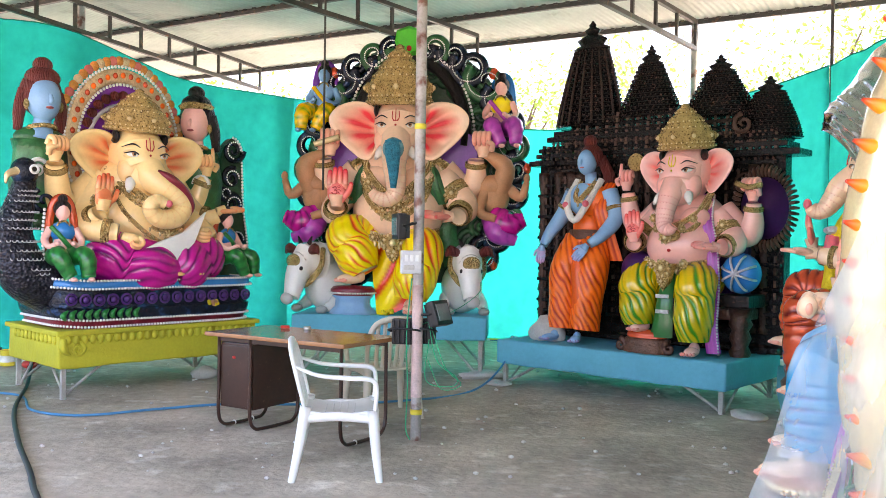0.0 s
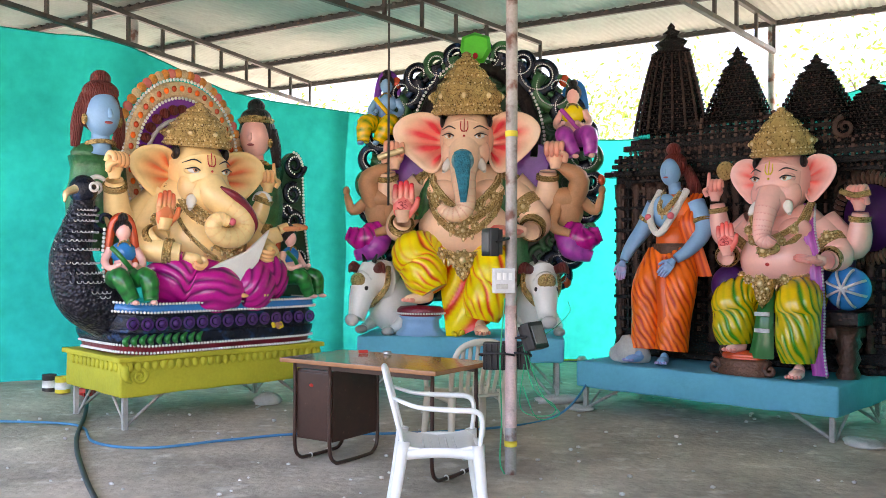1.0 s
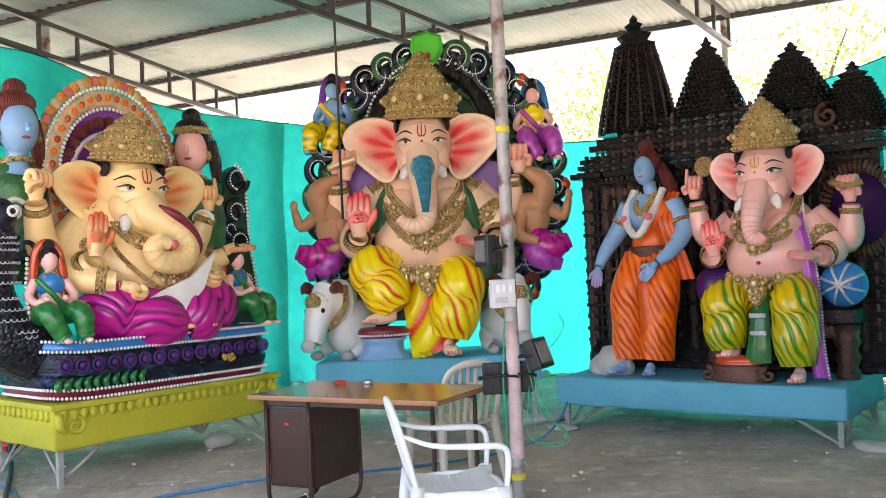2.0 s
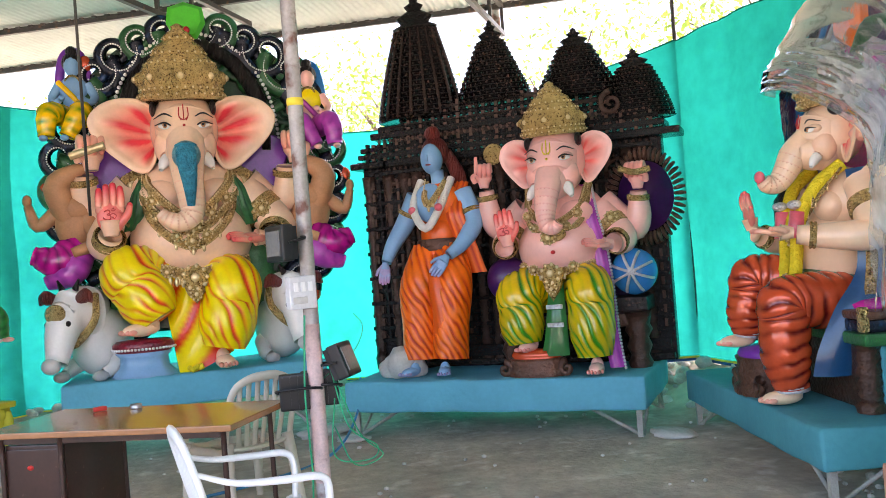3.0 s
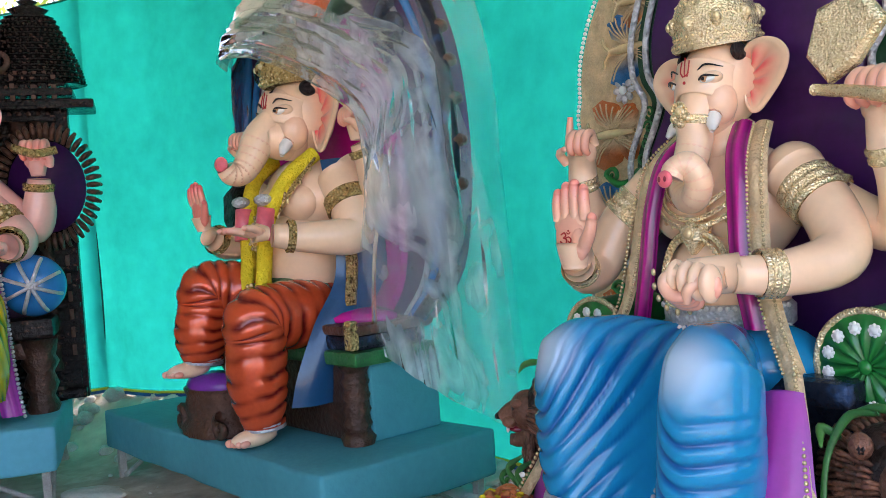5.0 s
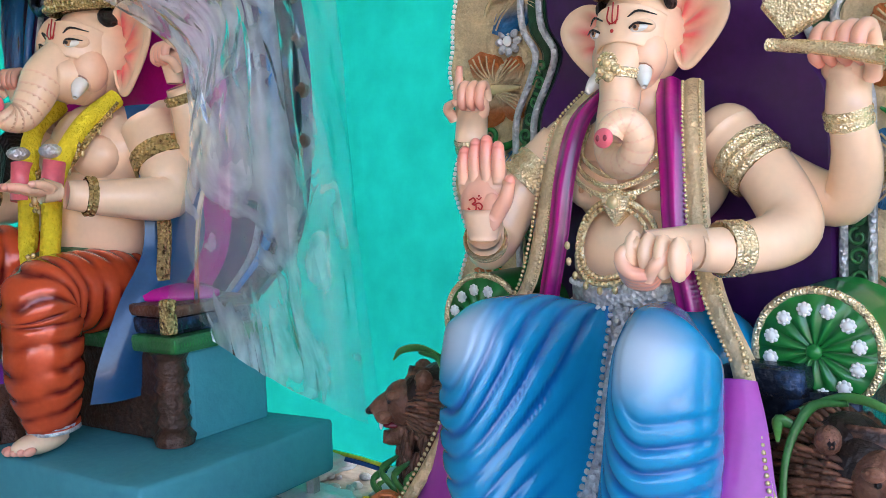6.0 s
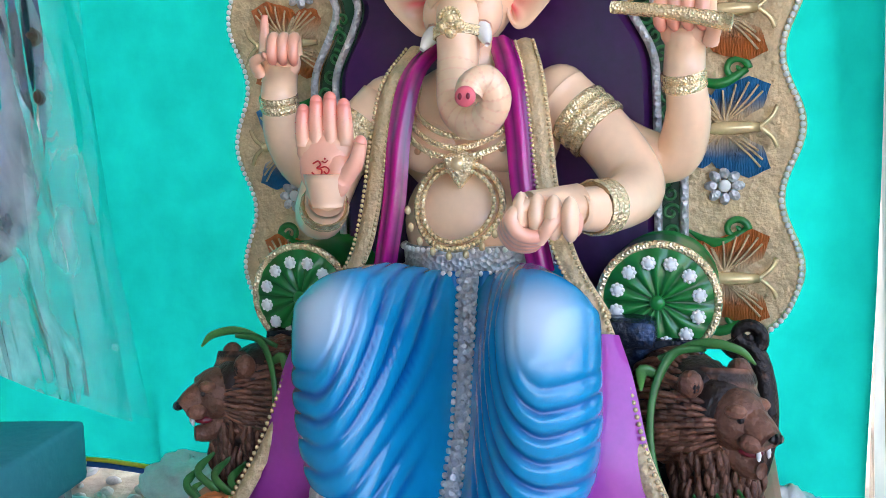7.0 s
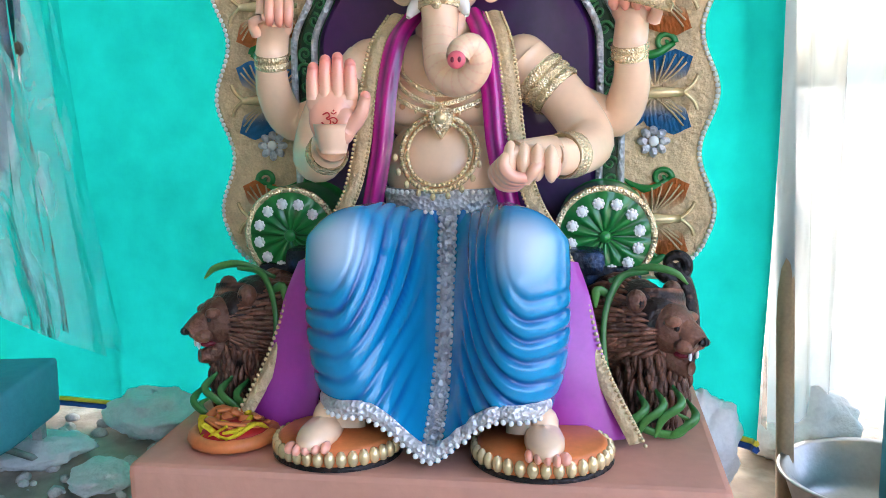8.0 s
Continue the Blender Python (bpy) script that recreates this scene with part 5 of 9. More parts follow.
ribbon(b, mid[::12] + [0, -0.014, 0], 0.05, (1, 0, 0), M_SILVER, 0.01, sub=2)
for s in (-0.022, 0, 0.022):
    b.beads(mid[::10] + [s, -0.026, 0], 0.0085 if s else 0.012, M_SILVER, gap=0.02 if s else 0.034, sub=1)
for e in (-1, 1):
    ribbon(b, mid[::12] + [e * 0.042, -0.006, 0], 0.03, (1, 0, 0), M_BLUE, 0.008, sub=2)
b.shift(robe5, (0.030, 0, 0))
b.lathe([(0.198, -0.038), (0.212, -0.026), (0.214, 0.026), (0.200, 0.038)], (0.01, 0.035, 1.085), M_SILVER, n=36, scale=(0.98, 0.82))
for z in (1.055, 1.115):
    b.beads([(0.01 + 0.212 * math.cos(t), 0.035 + 0.176 * math.sin(t), z) for t in np.linspace(math.pi * 1.0, math.pi * 2.0, 24)], 0.008, M_BEAD, gap=0.02, sub=1)
for e, fx in ((-1, -0.275), (1, 0.335)):
    foot(b, (fx, -0.55, 0.492), (e * 0.12, -1, 0), 0.135, M_SKIN5, thumb=-e)
b.object("idol_statue", m=P5, label="seated elephant-headed idol in pearl blue robe with magenta scarf", category="statue")

for fx, r in ((-0.25, 0.180), (0.325, 0.190)):
    t = thing("foot_pad", P5 @ pose(fx, -0.47, Z5), "round orange foot pad with gold petal rim under the idol", "foot pad", "foot pads")
    part("pad", Mesh().lathe([(r * 0.9, 0.0), (r * 0.97, 0.012), (r * 0.93, 0.055), (r * 0.86, 0.064), (0.001, 0.066)], (0, 0, 0), M_ORTOP, n=36, scale=(1, 0.86)), t)
    part("base_ring", Mesh().lathe([(r * 1.0, 0), (r * 1.03, 0.006), (r * 1.0, 0.014), (r * 0.9, 0.014)], (0, 0, 0), M_CARVE, n=36, scale=(1, 0.86)), t)
    for i in range(34):
        a = 2 * math.pi * i / 34
        part("rim_petal", Mesh().ell((r * 0.96 * math.cos(a), r * 0.96 * 0.86 * math.sin(a), 0.034), (0.016, 0.016, 0.024), M_GOLDS, nu=8, nv=6), t)

throne = thing("throne", P5, "tall gold relief throne back with butterflies and purple padding", "throne")


def throne_edge(z):
    if z < 1.9:
        return 0.855 + 0.028 * math.sin(2 * math.pi * (z - 0.90) / 0.40) - max(0, 0.86 - z) * 0.9
    return 0.865 * max(0.0, 1 - ((z - 1.9) / 0.82) ** 2) ** 0.75


zs = np.concatenate([np.linspace(0.76, 1.9, 40), np.linspace(1.92, 2.72, 26)])
right = [(throne_edge(z), z) for z in zs]
outline = right + [(-x, z) for x, z in reversed(right[:-1])]
part("back_panel", Mesh().plate(outline, 0.30, 0.40, M_SAND, inset=0.02), throne, "gold sand relief panel")
m = Mesh()
m.beads([(x * 0.985, 0.295, z) for x, z in outline], 0.0085, M_BEAD, gap=0.018, sub=1)
part("bead_border", m, throne, "row of silver beads")


def arch_line(w0, top):
    r = [(w0, 0.7), (w0, 1.2), (w0, 1.5), (w0 - 0.01, 1.62), (w0 - 0.07, 1.74), (w0 - 0.09, 1.82), (w0 - 0.04, 1.92), (w0 - 0.06, 2.1), (w0 * 0.6, top - 0.1), (0, top)]
    r = spline(r, 5)
    return [tuple(q) for q in r] + [(-x, z) for x, z in r[::-1][1:]]


part("carved_frame", Mesh().plate(arch_line(0.555, 2.5), 0.26, 0.33, M_DGREEN, inset=0.02), throne, "black and green carved frame")
part("padding", Mesh().plate(arch_line(0.475, 2.42), 0.235, 0.30, M_PURPLE, inset=0.03), throne, "deep purple padded back")
for w, r in ((0.485, 0.012), (0.557, 0.012)):
    part("silver_rail", Mesh().tube([(x, 0.245, z) for x, z in arch_line(w, 2.43 if w < 0.5 else 2.5)], r, M_SILVER, n=7, sub=1), throne, "silver rail")
for e in (-1, 1):
    for i in range(16):
        z = 0.95 + i * 0.055
        x = 0.52 if z < 1.55 else 0.52 - 0.07 * min(1, (z - 1.55) / 0.2)
        part("leaf_scroll", Mesh().spiral((e * x, 0.25, z), 0.026, 1.3, 0.006, 0.004, M_DGREEN, start=90 * i, sign=e, k=1.0), throne)


def butterfly(material):
    """Built with its body along x, the wings up and down."""
    m = Mesh()
    for s in (-1, 1):
        for (cx, cz, rx, rz, a) in ((0.03, 0.075, 0.105, 0.058, 24), (-0.07, 0.062, 0.062, 0.05, -28)):
            th = np.linspace(0, 2 * np.pi, 20, endpoint=False)
            R = rot(0, -s * a, 0)
            rows, ks = [], []
            for q in (0.05, 0.5, 0.8, 1.0):
                w = q * (1 + 0.07 * np.cos(7 * th))
                p = np.stack([rx * w * np.cos(th), np.full(20, -0.020 * (1 - q ** 3) - 0.004), rz * w * np.sin(th)], 1) @ R.T + [cx, 0, s * cz]
                rows.append(p)
                ks.append(np.clip((p[:, 2] * s - 0.035) / 0.05, 0, 1))
            m.surf(np.array(rows), material, cv=True, k=np.array(ks), cap=True)
            for v in range(8):
                t = math.radians(-10 + 28 * v)
                e2 = np.array([rx * 0.8 * math.cos(t), -0.018, rz * 0.8 * math.sin(t)]) @ R.T + [cx, 0, s * cz]
                m.tube([(0.0, -0.02, s * 0.015), (e2 + [0, -0.012, 0]) * [0.6, 1, 0.6], e2], 0.0035, M_SAND, n=5)
    m.tube([(-0.12, -0.018, 0), (0, -0.03, 0), (0.10, -0.026, 0)], [0.008, 0.02, 0.014], M_GOLDS, n=8)
    for s in (-1, 1):
        m.tube([(0.1, -0.026, 0), (0.135, -0.022, s * 0.03), (0.15, -0.018, s * 0.06)], 0.007, M_GOLDS, n=6)
    return m


def place(ob, parent, m, name=None):
    o = ob.copy()
    scene.collection.objects.link(o)
    o.parent, o.matrix_basis = parent, m
    return o


bf = [part("butterfly", butterfly(M_ORWING), throne, "raised sand and orange butterfly"), part("butterfly", butterfly(M_BLWING), throne, "raised sand and blue butterfly")]
lf = Mesh()
lf.spiral((0.03, 0, 0), 0.035, 1.2, 0.011, 0.007, M_GREEN, k=0)
lf.tube([(0.06, 0, 0.0), (0.0, -0.004, -0.035), (-0.05, 0, -0.03), (-0.1, 0, 0.0)], [0.01, 0.016, 0.013, 0.004], M_GREEN, n=7)
leaf5 = part("leaf_ornament", lf, throne, "green scrolled leaf")
fl = Mesh()
for i in range(8):
    a = math.pi * i / 4
    fl.ell((0.036 * math.cos(a), -0.006, 0.036 * math.sin(a)), (0.02, 0.01, 0.014), M_SILVER, R=rot(0, -math.degrees(a), 0), nu=8, nv=6)
fl.ell((0, -0.012, 0), (0.018, 0.012, 0.018), M_BEAD, nu=10, nv=7)
flower5 = part("flower_ornament", fl, throne, "silver flower")
items = [(0.98, 0), (1.115, "l"), (1.24, "f"), (1.40, 1), (1.56, "l"), (1.72, 0), (1.88, "f"), (2.03, 1), (2.2, 0)]
used = set()
for e in (-1, 1):
    for z, w in [(0.86, "l")] + items:
        src = {0: bf[0], 1: bf[1], "l": leaf5, "f": flower5}[w]
        x = 0.665 if z < 1.7 else 0.665 - (z - 1.7) * 0.35
        mm = pose(e * x, 0.292, z, 0, 0 if e > 0 else 0, 0) @ Matrix.Diagonal((e, 1, 1, 1)) if w != "f" else pose(x * e, 0.292, z)
        if w in (0, 1):
            mm = pose(e * x, 0.292, z) @ Matrix.Diagonal((e * 0.92, 1, 0.95, 1))
        if src.name not in used:
            used.add(src.name)
            src.matrix_basis = mm
        else:
            place(src, throne, mm)
part("seat_block", Mesh().box((0, 0.12, 0.65), (1.22, 0.40, 0.46), M_DARK, bevel=0.02), throne, "dark seat block")
part("seat_top", Mesh().box((0, 0.08, 0.90), (1.0, 0.44, 0.08), M_DARK, bevel=0.03), throne)
for e in (1,):
    part("scroll", Mesh().spiral((e * 0.715, 0.0, 0.875), 0.050, 1.5, 0.022, 0.011, M_CARVE, start=200, sign=1), throne, "black copper scroll")
    part("scroll_stem", Mesh().tube([(e * 0.69, 0.0, 0.875), (e * 0.745, 0.0, 0.82), (e * 0.765, -0.02, 0.68), (e * 0.745, -0.02, 0.54), (e * 0.70, -0.05, 0.44)], [0.018, 0.026, 0.030, 0.028, 0.024], M_CARVE, n=10), throne, "black copper stem")


def bolster(x, r):
    """A round cushion whose painted end faces the front."""
    t = thing("bolster", P5 @ pose(x, -0.03, 0.97), "round green bolster cushion with white flower dots and gold rim", "cushion", "bolsters of the throne")
    part("drum", Mesh().lathe([(r, -0.28), (r * 1.02, -0.14), (r, 0.0), (r * 0.985, 0.012)], (0, 0, 0), M_GREEN, n=32, R=rot(90)), t)
    m = Mesh()
    ang = np.linspace(0, 2 * np.pi, 72, endpoint=False)
    rows, ks = [], []
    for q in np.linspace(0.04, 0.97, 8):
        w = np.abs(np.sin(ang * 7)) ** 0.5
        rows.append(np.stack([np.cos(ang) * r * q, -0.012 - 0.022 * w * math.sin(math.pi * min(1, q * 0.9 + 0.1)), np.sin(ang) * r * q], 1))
        # creases between the pleats are coloured dark green, like shade
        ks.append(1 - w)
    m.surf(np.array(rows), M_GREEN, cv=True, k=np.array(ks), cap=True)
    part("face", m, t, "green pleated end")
    part("rim", Mesh().ring((0, -0.012, 0), r * 0.985, 0.011, M_GOLD, n=40), t, "gold rope rim")
    part("button", Mesh().ell((0, -0.03, 0), (0.02, 0.012, 0.02), M_GREEN, nu=12, nv=8), t)
    dot = None
    for i in range(12):
        a = 2 * math.pi * i / 12 + 0.2
        c = (r * 0.70 * math.cos(a), -0.034, r * 0.70 * math.sin(a))
        if dot is None:
            d = Mesh().ell((0, 0, 0), (0.013, 0.008, 0.013), M_BEAD, nu=10, nv=6)
            for j in range(8):
                q = math.pi * j / 4
                d.ell((0.013 * math.cos(q), 0.001, 0.013 * math.sin(q)), (0.0065, 0.005, 0.0065), M_BEAD, nu=6, nv=5)
            dot = part("flower_dot", d, t, "white flower dot")
            dot.matrix_basis = Matrix.Translation(c)
        else:
            place(dot, t, Matrix.Translation(c))


bolster(-0.50, 0.150)
bolster(0.50, 0.150)


M_LION = mat("black brown paint brushed with copper", (0.022, 0.012, 0.010), (0.33, 0.14, 0.085), rough=0.42, metal=0.15, var=0.4, scale=14, bump=0.5, bscale=60)
M_LEAFP = mat("leaf green paint with dark hollows", (0.02, 0.13, 0.03), (0.10, 0.30, 0.06), rough=0.35, coat=0.3, var=0.35, scale=16)


def lion(e, x, y):
    """A lion bust that looks outwards and to the front; e: side."""
    b = Mesh()
    face = unit((e * 0.75, -0.65, -0.1))
    side = unit(np.cross((0, 0, 1), face))
    H = np.array((0, -0.02, 0.30))
    at = lambda f, s, u: H + face * f + side * s + np.array((0, 0, u))
    ruff = lambda d, T, P: (1 + 0.06 * np.sin(16 * T + 5 * P) + 0.05 * np.sin(11 * P + 3 * T), np.clip(0.35 * np.sin(16 * T + 5 * P) + 0.25, 0, 1))
    b.tube([(0, 0.05, 0.02), (0, 0.03, 0.14), (0, 0.02, 0.28), (0, 0.05, 0.40)], [0.075, 0.095, 0.11, 0.09], M_LION, n=26, sub=8, fold=(0.035, 6, 2))
    b.ell(at(0, 0, 0.01), (0.085, 0.085, 0.095), M_LION, nu=30, nv=20)
    b.ell(at(-0.06, 0, 0.02), (0.10, 0.10, 0.11), M_LION, nu=30, nv=20)
    b.ell(at(0.065, 0, 0.015), (0.07, 0.066, 0.075), M_LION, nu=18, nv=12, k=0.45)
    b.tube([at(0.07, 0, 0.03), at(0.125, 0, 0.012), at(0.16, 0, -0.005)], [0.048, 0.040, 0.030], M_LION, n=14, k=0.6)
    b.ell(at(0.172, 0, 0.008), (0.017, 0.021, 0.013), M_HAIR, R=np.column_stack([face, side, (0, 0, 1)]), nu=10, nv=7)
    b.tube([at(0.05, 0, -0.06), at(0.10, 0, -0.085), at(0.135, 0, -0.082)], [0.042, 0.030, 0.020], M_LION, n=12, k=0.5)
    b.ell(at(0.105, 0, -0.045), (0.032, 0.032, 0.014), M_WINE, nu=10, nv=7)
    for s in (-1, 1):
        b.ell(at(0.095, s * 0.040, 0.052), (0.026, 0.026, 0.017), M_LION, nu=12, nv=8, k=0.8)
        b.ell(at(0.108, s * 0.040, 0.036), 0.010, M_HAIR, nu=8, nv=6)
        b.ell(at(0.0, s * 0.085, 0.095), (0.030, 0.030, 0.034), M_LION, nu=12, nv=8, k=0.5)
        b.ell(at(0.012, s * 0.089, 0.095), (0.018, 0.018, 0.022), M_HAIR, nu=10, nv=7)
        b.ell(at(0.14, s * 0.017, -0.04), (0.006, 0.006, 0.016), M_BEAD, nu=6, nv=5)
        b.ell(at(0.128, s * 0.026, -0.012), (0.032, 0.028, 0.024), M_LION, nu=12, nv=8, k=0.7)
    rs = random.Random(3 if e > 0 else 5)
    # mane: three rings of wavy locks swept back from the face
    for ring, (f0, r0, cnt, ln) in enumerate(((0.06, 0.066, 34, 0.09), (0.035, 0.080, 40, 0.10), (0.005, 0.094, 46, 0.11), (-0.025, 0.106, 50, 0.12), (-0.055, 0.114, 50, 0.13), (-0.085, 0.116, 44, 0.13))):
        for i in range(cnt):
            a = 2 * math.pi * (i + 0.5 * ring + rs.uniform(-0.25, 0.25)) / cnt
            cs, sn = math.cos(a), math.sin(a)
            tw = rs.uniform(-0.02, 0.02)
            p0, p1 = at(f0, r0 * cs, r0 * sn), at(f0 - ln * 0.35, (r0 + 0.020) * cs + tw * sn, (r0 + 0.022) * sn - 0.01)
            p2 = at(f0 - ln * 0.75, (r0 + 0.018) * cs - tw * sn, (r0 + 0.016) * sn - 0.03)
            p3 = at(f0 - ln, (r0 + 0.006) * cs, (r0 + 0.004) * sn - 0.055)
            b.tube([p0, p1, p2, p3], [0.004, 0.0085, 0.0075, 0.002], M_LION, n=6, sub=4, k_ends=(rs.uniform(0.2, 0.9), rs.uniform(0.0, 0.5)))
    for i in range(150):
        a, h = rs.uniform(-1.9, 1.9), rs.uniform(0.08, 0.26)
        p = np.array((0.1 * math.sin(a), 0.02 - 0.105 * math.cos(a), h))
        b.tube([p, p + [0.012 * rs.uniform(-1, 1), -0.014, -0.04], p + [0.0, -0.002, -0.085]], [0.005, 0.009, 0.002], M_LION, n=6, sub=4, k_ends=(rs.uniform(0.2, 0.9), 0.1))
    # leaf scrolls
    leaf = lambda pts, w: b.tube(pts, w, M_LEAFP, n=8, sub=6, flat=0.5, up=(0, 1, 0.3), k_ends=(0.0, 0.8))
    leaf([(-e * 0.02, -0.06, 0.475), (-e * 0.10, -0.06, 0.455), (-e * 0.145, -0.09, 0.34), (-e * 0.135, -0.12, 0.18), (-e * 0.06, -0.14, 0.05), (e * 0.05, -0.15, 0.02), (e * 0.09, -0.15, 0.06), (e * 0.06, -0.15, 0.085)], [0.007, 0.012, 0.009, 0.011, 0.013, 0.015, 0.010, 0.004])
    for k, (x0, z0) in enumerate(((0.0, 0.14), (0.05, 0.15), (-0.05, 0.13), (0.09, 0.11))):
        leaf([(e * x0, -0.10, z0), (e * (x0 + 0.02), -0.155, z0 - 0.035), (e * (x0 - 0.03), -0.16, z0 - 0.08), (e * (x0 - 0.05), -0.15, 0.01)], [0.005, 0.014, 0.013, 0.004])
    leaf([(-e * 0.13, -0.03, 0.44), (-e * 0.03, -0.05, 0.485), (e * 0.05, -0.06, 0.475), (e * 0.09, -0.06, 0.44)], [0.008, 0.013, 0.011, 0.003])
    leaf([(-e * 0.12, -0.06, 0.40), (-e * 0.165, -0.07, 0.42), (-e * 0.17, -0.07, 0.37)], [0.008, 0.016, 0.004])
    b.object("lion_statue", m=P5 @ pose(x, y, Z5), label="dark copper lion bust with green leaves beside the throne", category="statue", group="lions of the throne")


lion(-1, -0.64, -0.16)
lion(1, 0.64, -0.16)

# cloth bundle on the salmon base
m = Mesh()
rs = random.Random(8)
for i in range(26):
    a = rs.uniform(0, 6.28)
    r = rs.uniform(0.03, 0.1)
    p = [(r * math.cos(a + t), r * 0.8 * math.sin(a + t), 0.02 + 0.06 * rs.random()) for t in (0, 0.9, 1.8, 2.6)]
    m.tube(p, rs.uniform(0.009, 0.018), M_ORTOP if i % 3 else M_YELGAR, n=6, sub=4, flat=0.5)
m.ell((0, 0, 0.03), (0.11, 0.09, 0.035), M_REDP, nu=18, nv=10)
m.ring((0, 0, 0.025), 0.115, 0.02, M_ORTOP, R=rot(90), n=20)
m.object("cloth_bundle", m=P5 @ pose(-0.575, -0.43, Z5), label="crumpled red and orange thread bundle on the base", category="bundle")

M_GOLD = M_DEEPGOLD


def rosette(b, c, r, n=9):
    """A round gold jewel with a ring of beads, facing the front."""
    c = np.array(c, float)
    b.ell(c, (r, r * 0.4, r), M_GOLD, nu=14, nv=9)
    b.ell(c + [0, -r * 0.4, 0], (r * 0.38, r * 0.22, r * 0.38), M_GOLDS, nu=9, nv=7)
    for i in range(n):
        a = 2 * math.pi * i / n
        b.ell(c + [r * 0.95 * math.cos(a), -r * 0.15, r * 0.95 * math.sin(a)], r * 0.2, M_GOLDS, nu=6, nv=5)

M_PEACOCK = mat("black scales brushed with silver", (0.02, 0.02, 0.03), (0.006, 0.006, 0.01), rough=0.28, metal=0.35, var=0.4, scale=10, bump=0.8, bscale=34, kind="cells", spots=((0.10, 0.10, 0.12), 40, 0.60))


# ---- smaller figures ----
M_ROSEP = mat("dusty rose petal paint", (0.60, 0.16, 0.14), rough=0.45, var=0.2)
def figurine(name, m, s, skin, cloth, cloth2, hair, label, seated=True, halo=None, sit_side=1):
    """A small plain figure, about 1 high at s 1, in painted plaster."""
    b = Mesh()
    q = lambda *a: np.array(a, float) * s
    b.ell(q(0, 0, 0.84), q(0.085, 0.09, 0.11), skin, nu=14, nv=10)
    b.ell(q(0, 0.03, 0.88), q(0.105, 0.10, 0.11), hair, nu=14, nv=10)
    b.ell(q(0, 0.02, 1.0), q(0.06, 0.06, 0.06), hair, nu=10, nv=8)
    b.tube([q(0, 0, 0.78), q(0, 0, 0.68)], 0.045 * s, skin, n=8)
    b.ell(q(0, 0, 0.60), q(0.15, 0.10, 0.13), cloth2, nu=16, nv=10)
    b.ell(q(0, 0, 0.44), q(0.11, 0.09, 0.14), skin, nu=14, nv=10)
    for e in (-1, 1):
        b.tube([q(e * 0.14, 0, 0.64), q(e * 0.21, -0.04, 0.50), q(e * 0.17, -0.16, 0.42), q(e * 0.10, -0.24, 0.45)], np.array([0.05, 0.045, 0.036, 0.03]) * s, skin, n=8)
        b.ell(q(e * 0.09, -0.26, 0.46), q(0.035, 0.045, 0.03), skin, nu=8, nv=6)
        if seated:
            b.tube([q(e * 0.09, 0, 0.30), q(e * 0.15 + sit_side * 0.08, -0.26, 0.30), q(e * 0.10 + sit_side * 0.16, -0.30, 0.05)], np.array([0.12, 0.11, 0.08]) * s, cloth, n=14, sub=8, fold=(0.05, 5, 2))
            b.ell(q(e * 0.10 + sit_side * 0.18, -0.36, 0.03), q(0.045, 0.08, 0.03), skin, nu=8, nv=6)
    b.tube([q(-0.14, -0.06, 0.66), q(-0.02, -0.12, 0.52), q(0.10, -0.06, 0.38)], 0.03 * s, cloth, n=7)
    b.ring(q(0, -0.06, 0.66), 0.07 * s, 0.012 * s, M_GOLD, n=14, m=6)
    if halo:
        b.tube([q(-0.13, 0.08, 0.2), q(-0.15, 0.10, 0.6), q(-0.10, 0.10, 0.93), q(0, 0.10, 1.02), q(0.10, 0.10, 0.93), q(0.15, 0.10, 0.6), q(0.13, 0.08, 0.2)], 0.05 * s, halo, n=8, flat=0.5)
    b.object(name, m=m, label=label, category="statue")


# ---- the idol on the peacock boat ----
b = Mesh()
sk = M_SKIN1
b.ell((-0.05, -0.10, 1.62), (0.46, 0.36, 0.42), sk, nu=30, nv=20)
b.ell((-0.05, -0.02, 1.98), (0.44, 0.28, 0.30), sk, nu=28, nv=18)
elephant_head(b, (-0.08, -0.10, 2.22), 2.05, sk, [(-0.09, -0.24, 2.24), (-0.08, -0.40, 2.06), (0.0, -0.47, 1.96), (0.11, -0.52, 1.86), (0.15, -0.55, 1.74), (0.06, -0.57, 1.65), (-0.10, -0.58, 1.65), (-0.19, -0.59, 1.74), (-0.14, -0.61, 1.81), (-0.06, -0.63, 1.79)], [0.15, 0.145, 0.135, 0.122, 0.11, 0.10, 0.09, 0.078, 0.066, 0.055], 0.42, 0.44, 0.26, crown_r=0.148, pink=1.0, turn=-6)
b.ell((-0.04, -0.67, 1.785), (0.035, 0.03, 0.035), M_NOSE, nu=12, nv=8)
b.tube([(-0.08, -0.52, 2.10), (0.03, -0.58, 2.03), (0.16, -0.60, 1.92), (0.24, -0.60, 1.78), (0.22, -0.60, 1.68)], [0.03, 0.06, 0.055, 0.045, 0.015], M_WINE, n=10, flat=0.7)
arm(b, [(-0.40, 0.0, 2.02), (-0.66, 0.0, 1.80), (-0.82, -0.06, 1.80), (-0.90, -0.15, 2.05), (-0.93, -0.2, 2.14)], [0.16, 0.15, 0.13, 0.10, 0.075], sk, [(3, 0.4, 1.1, 0.06)])
hand(b, (-0.94, -0.22, 2.26), (0.0, 0, 1), (0.3, -1, 0), 0.20, sk, thumb=-1, pose_kind="fist", k=0.7)
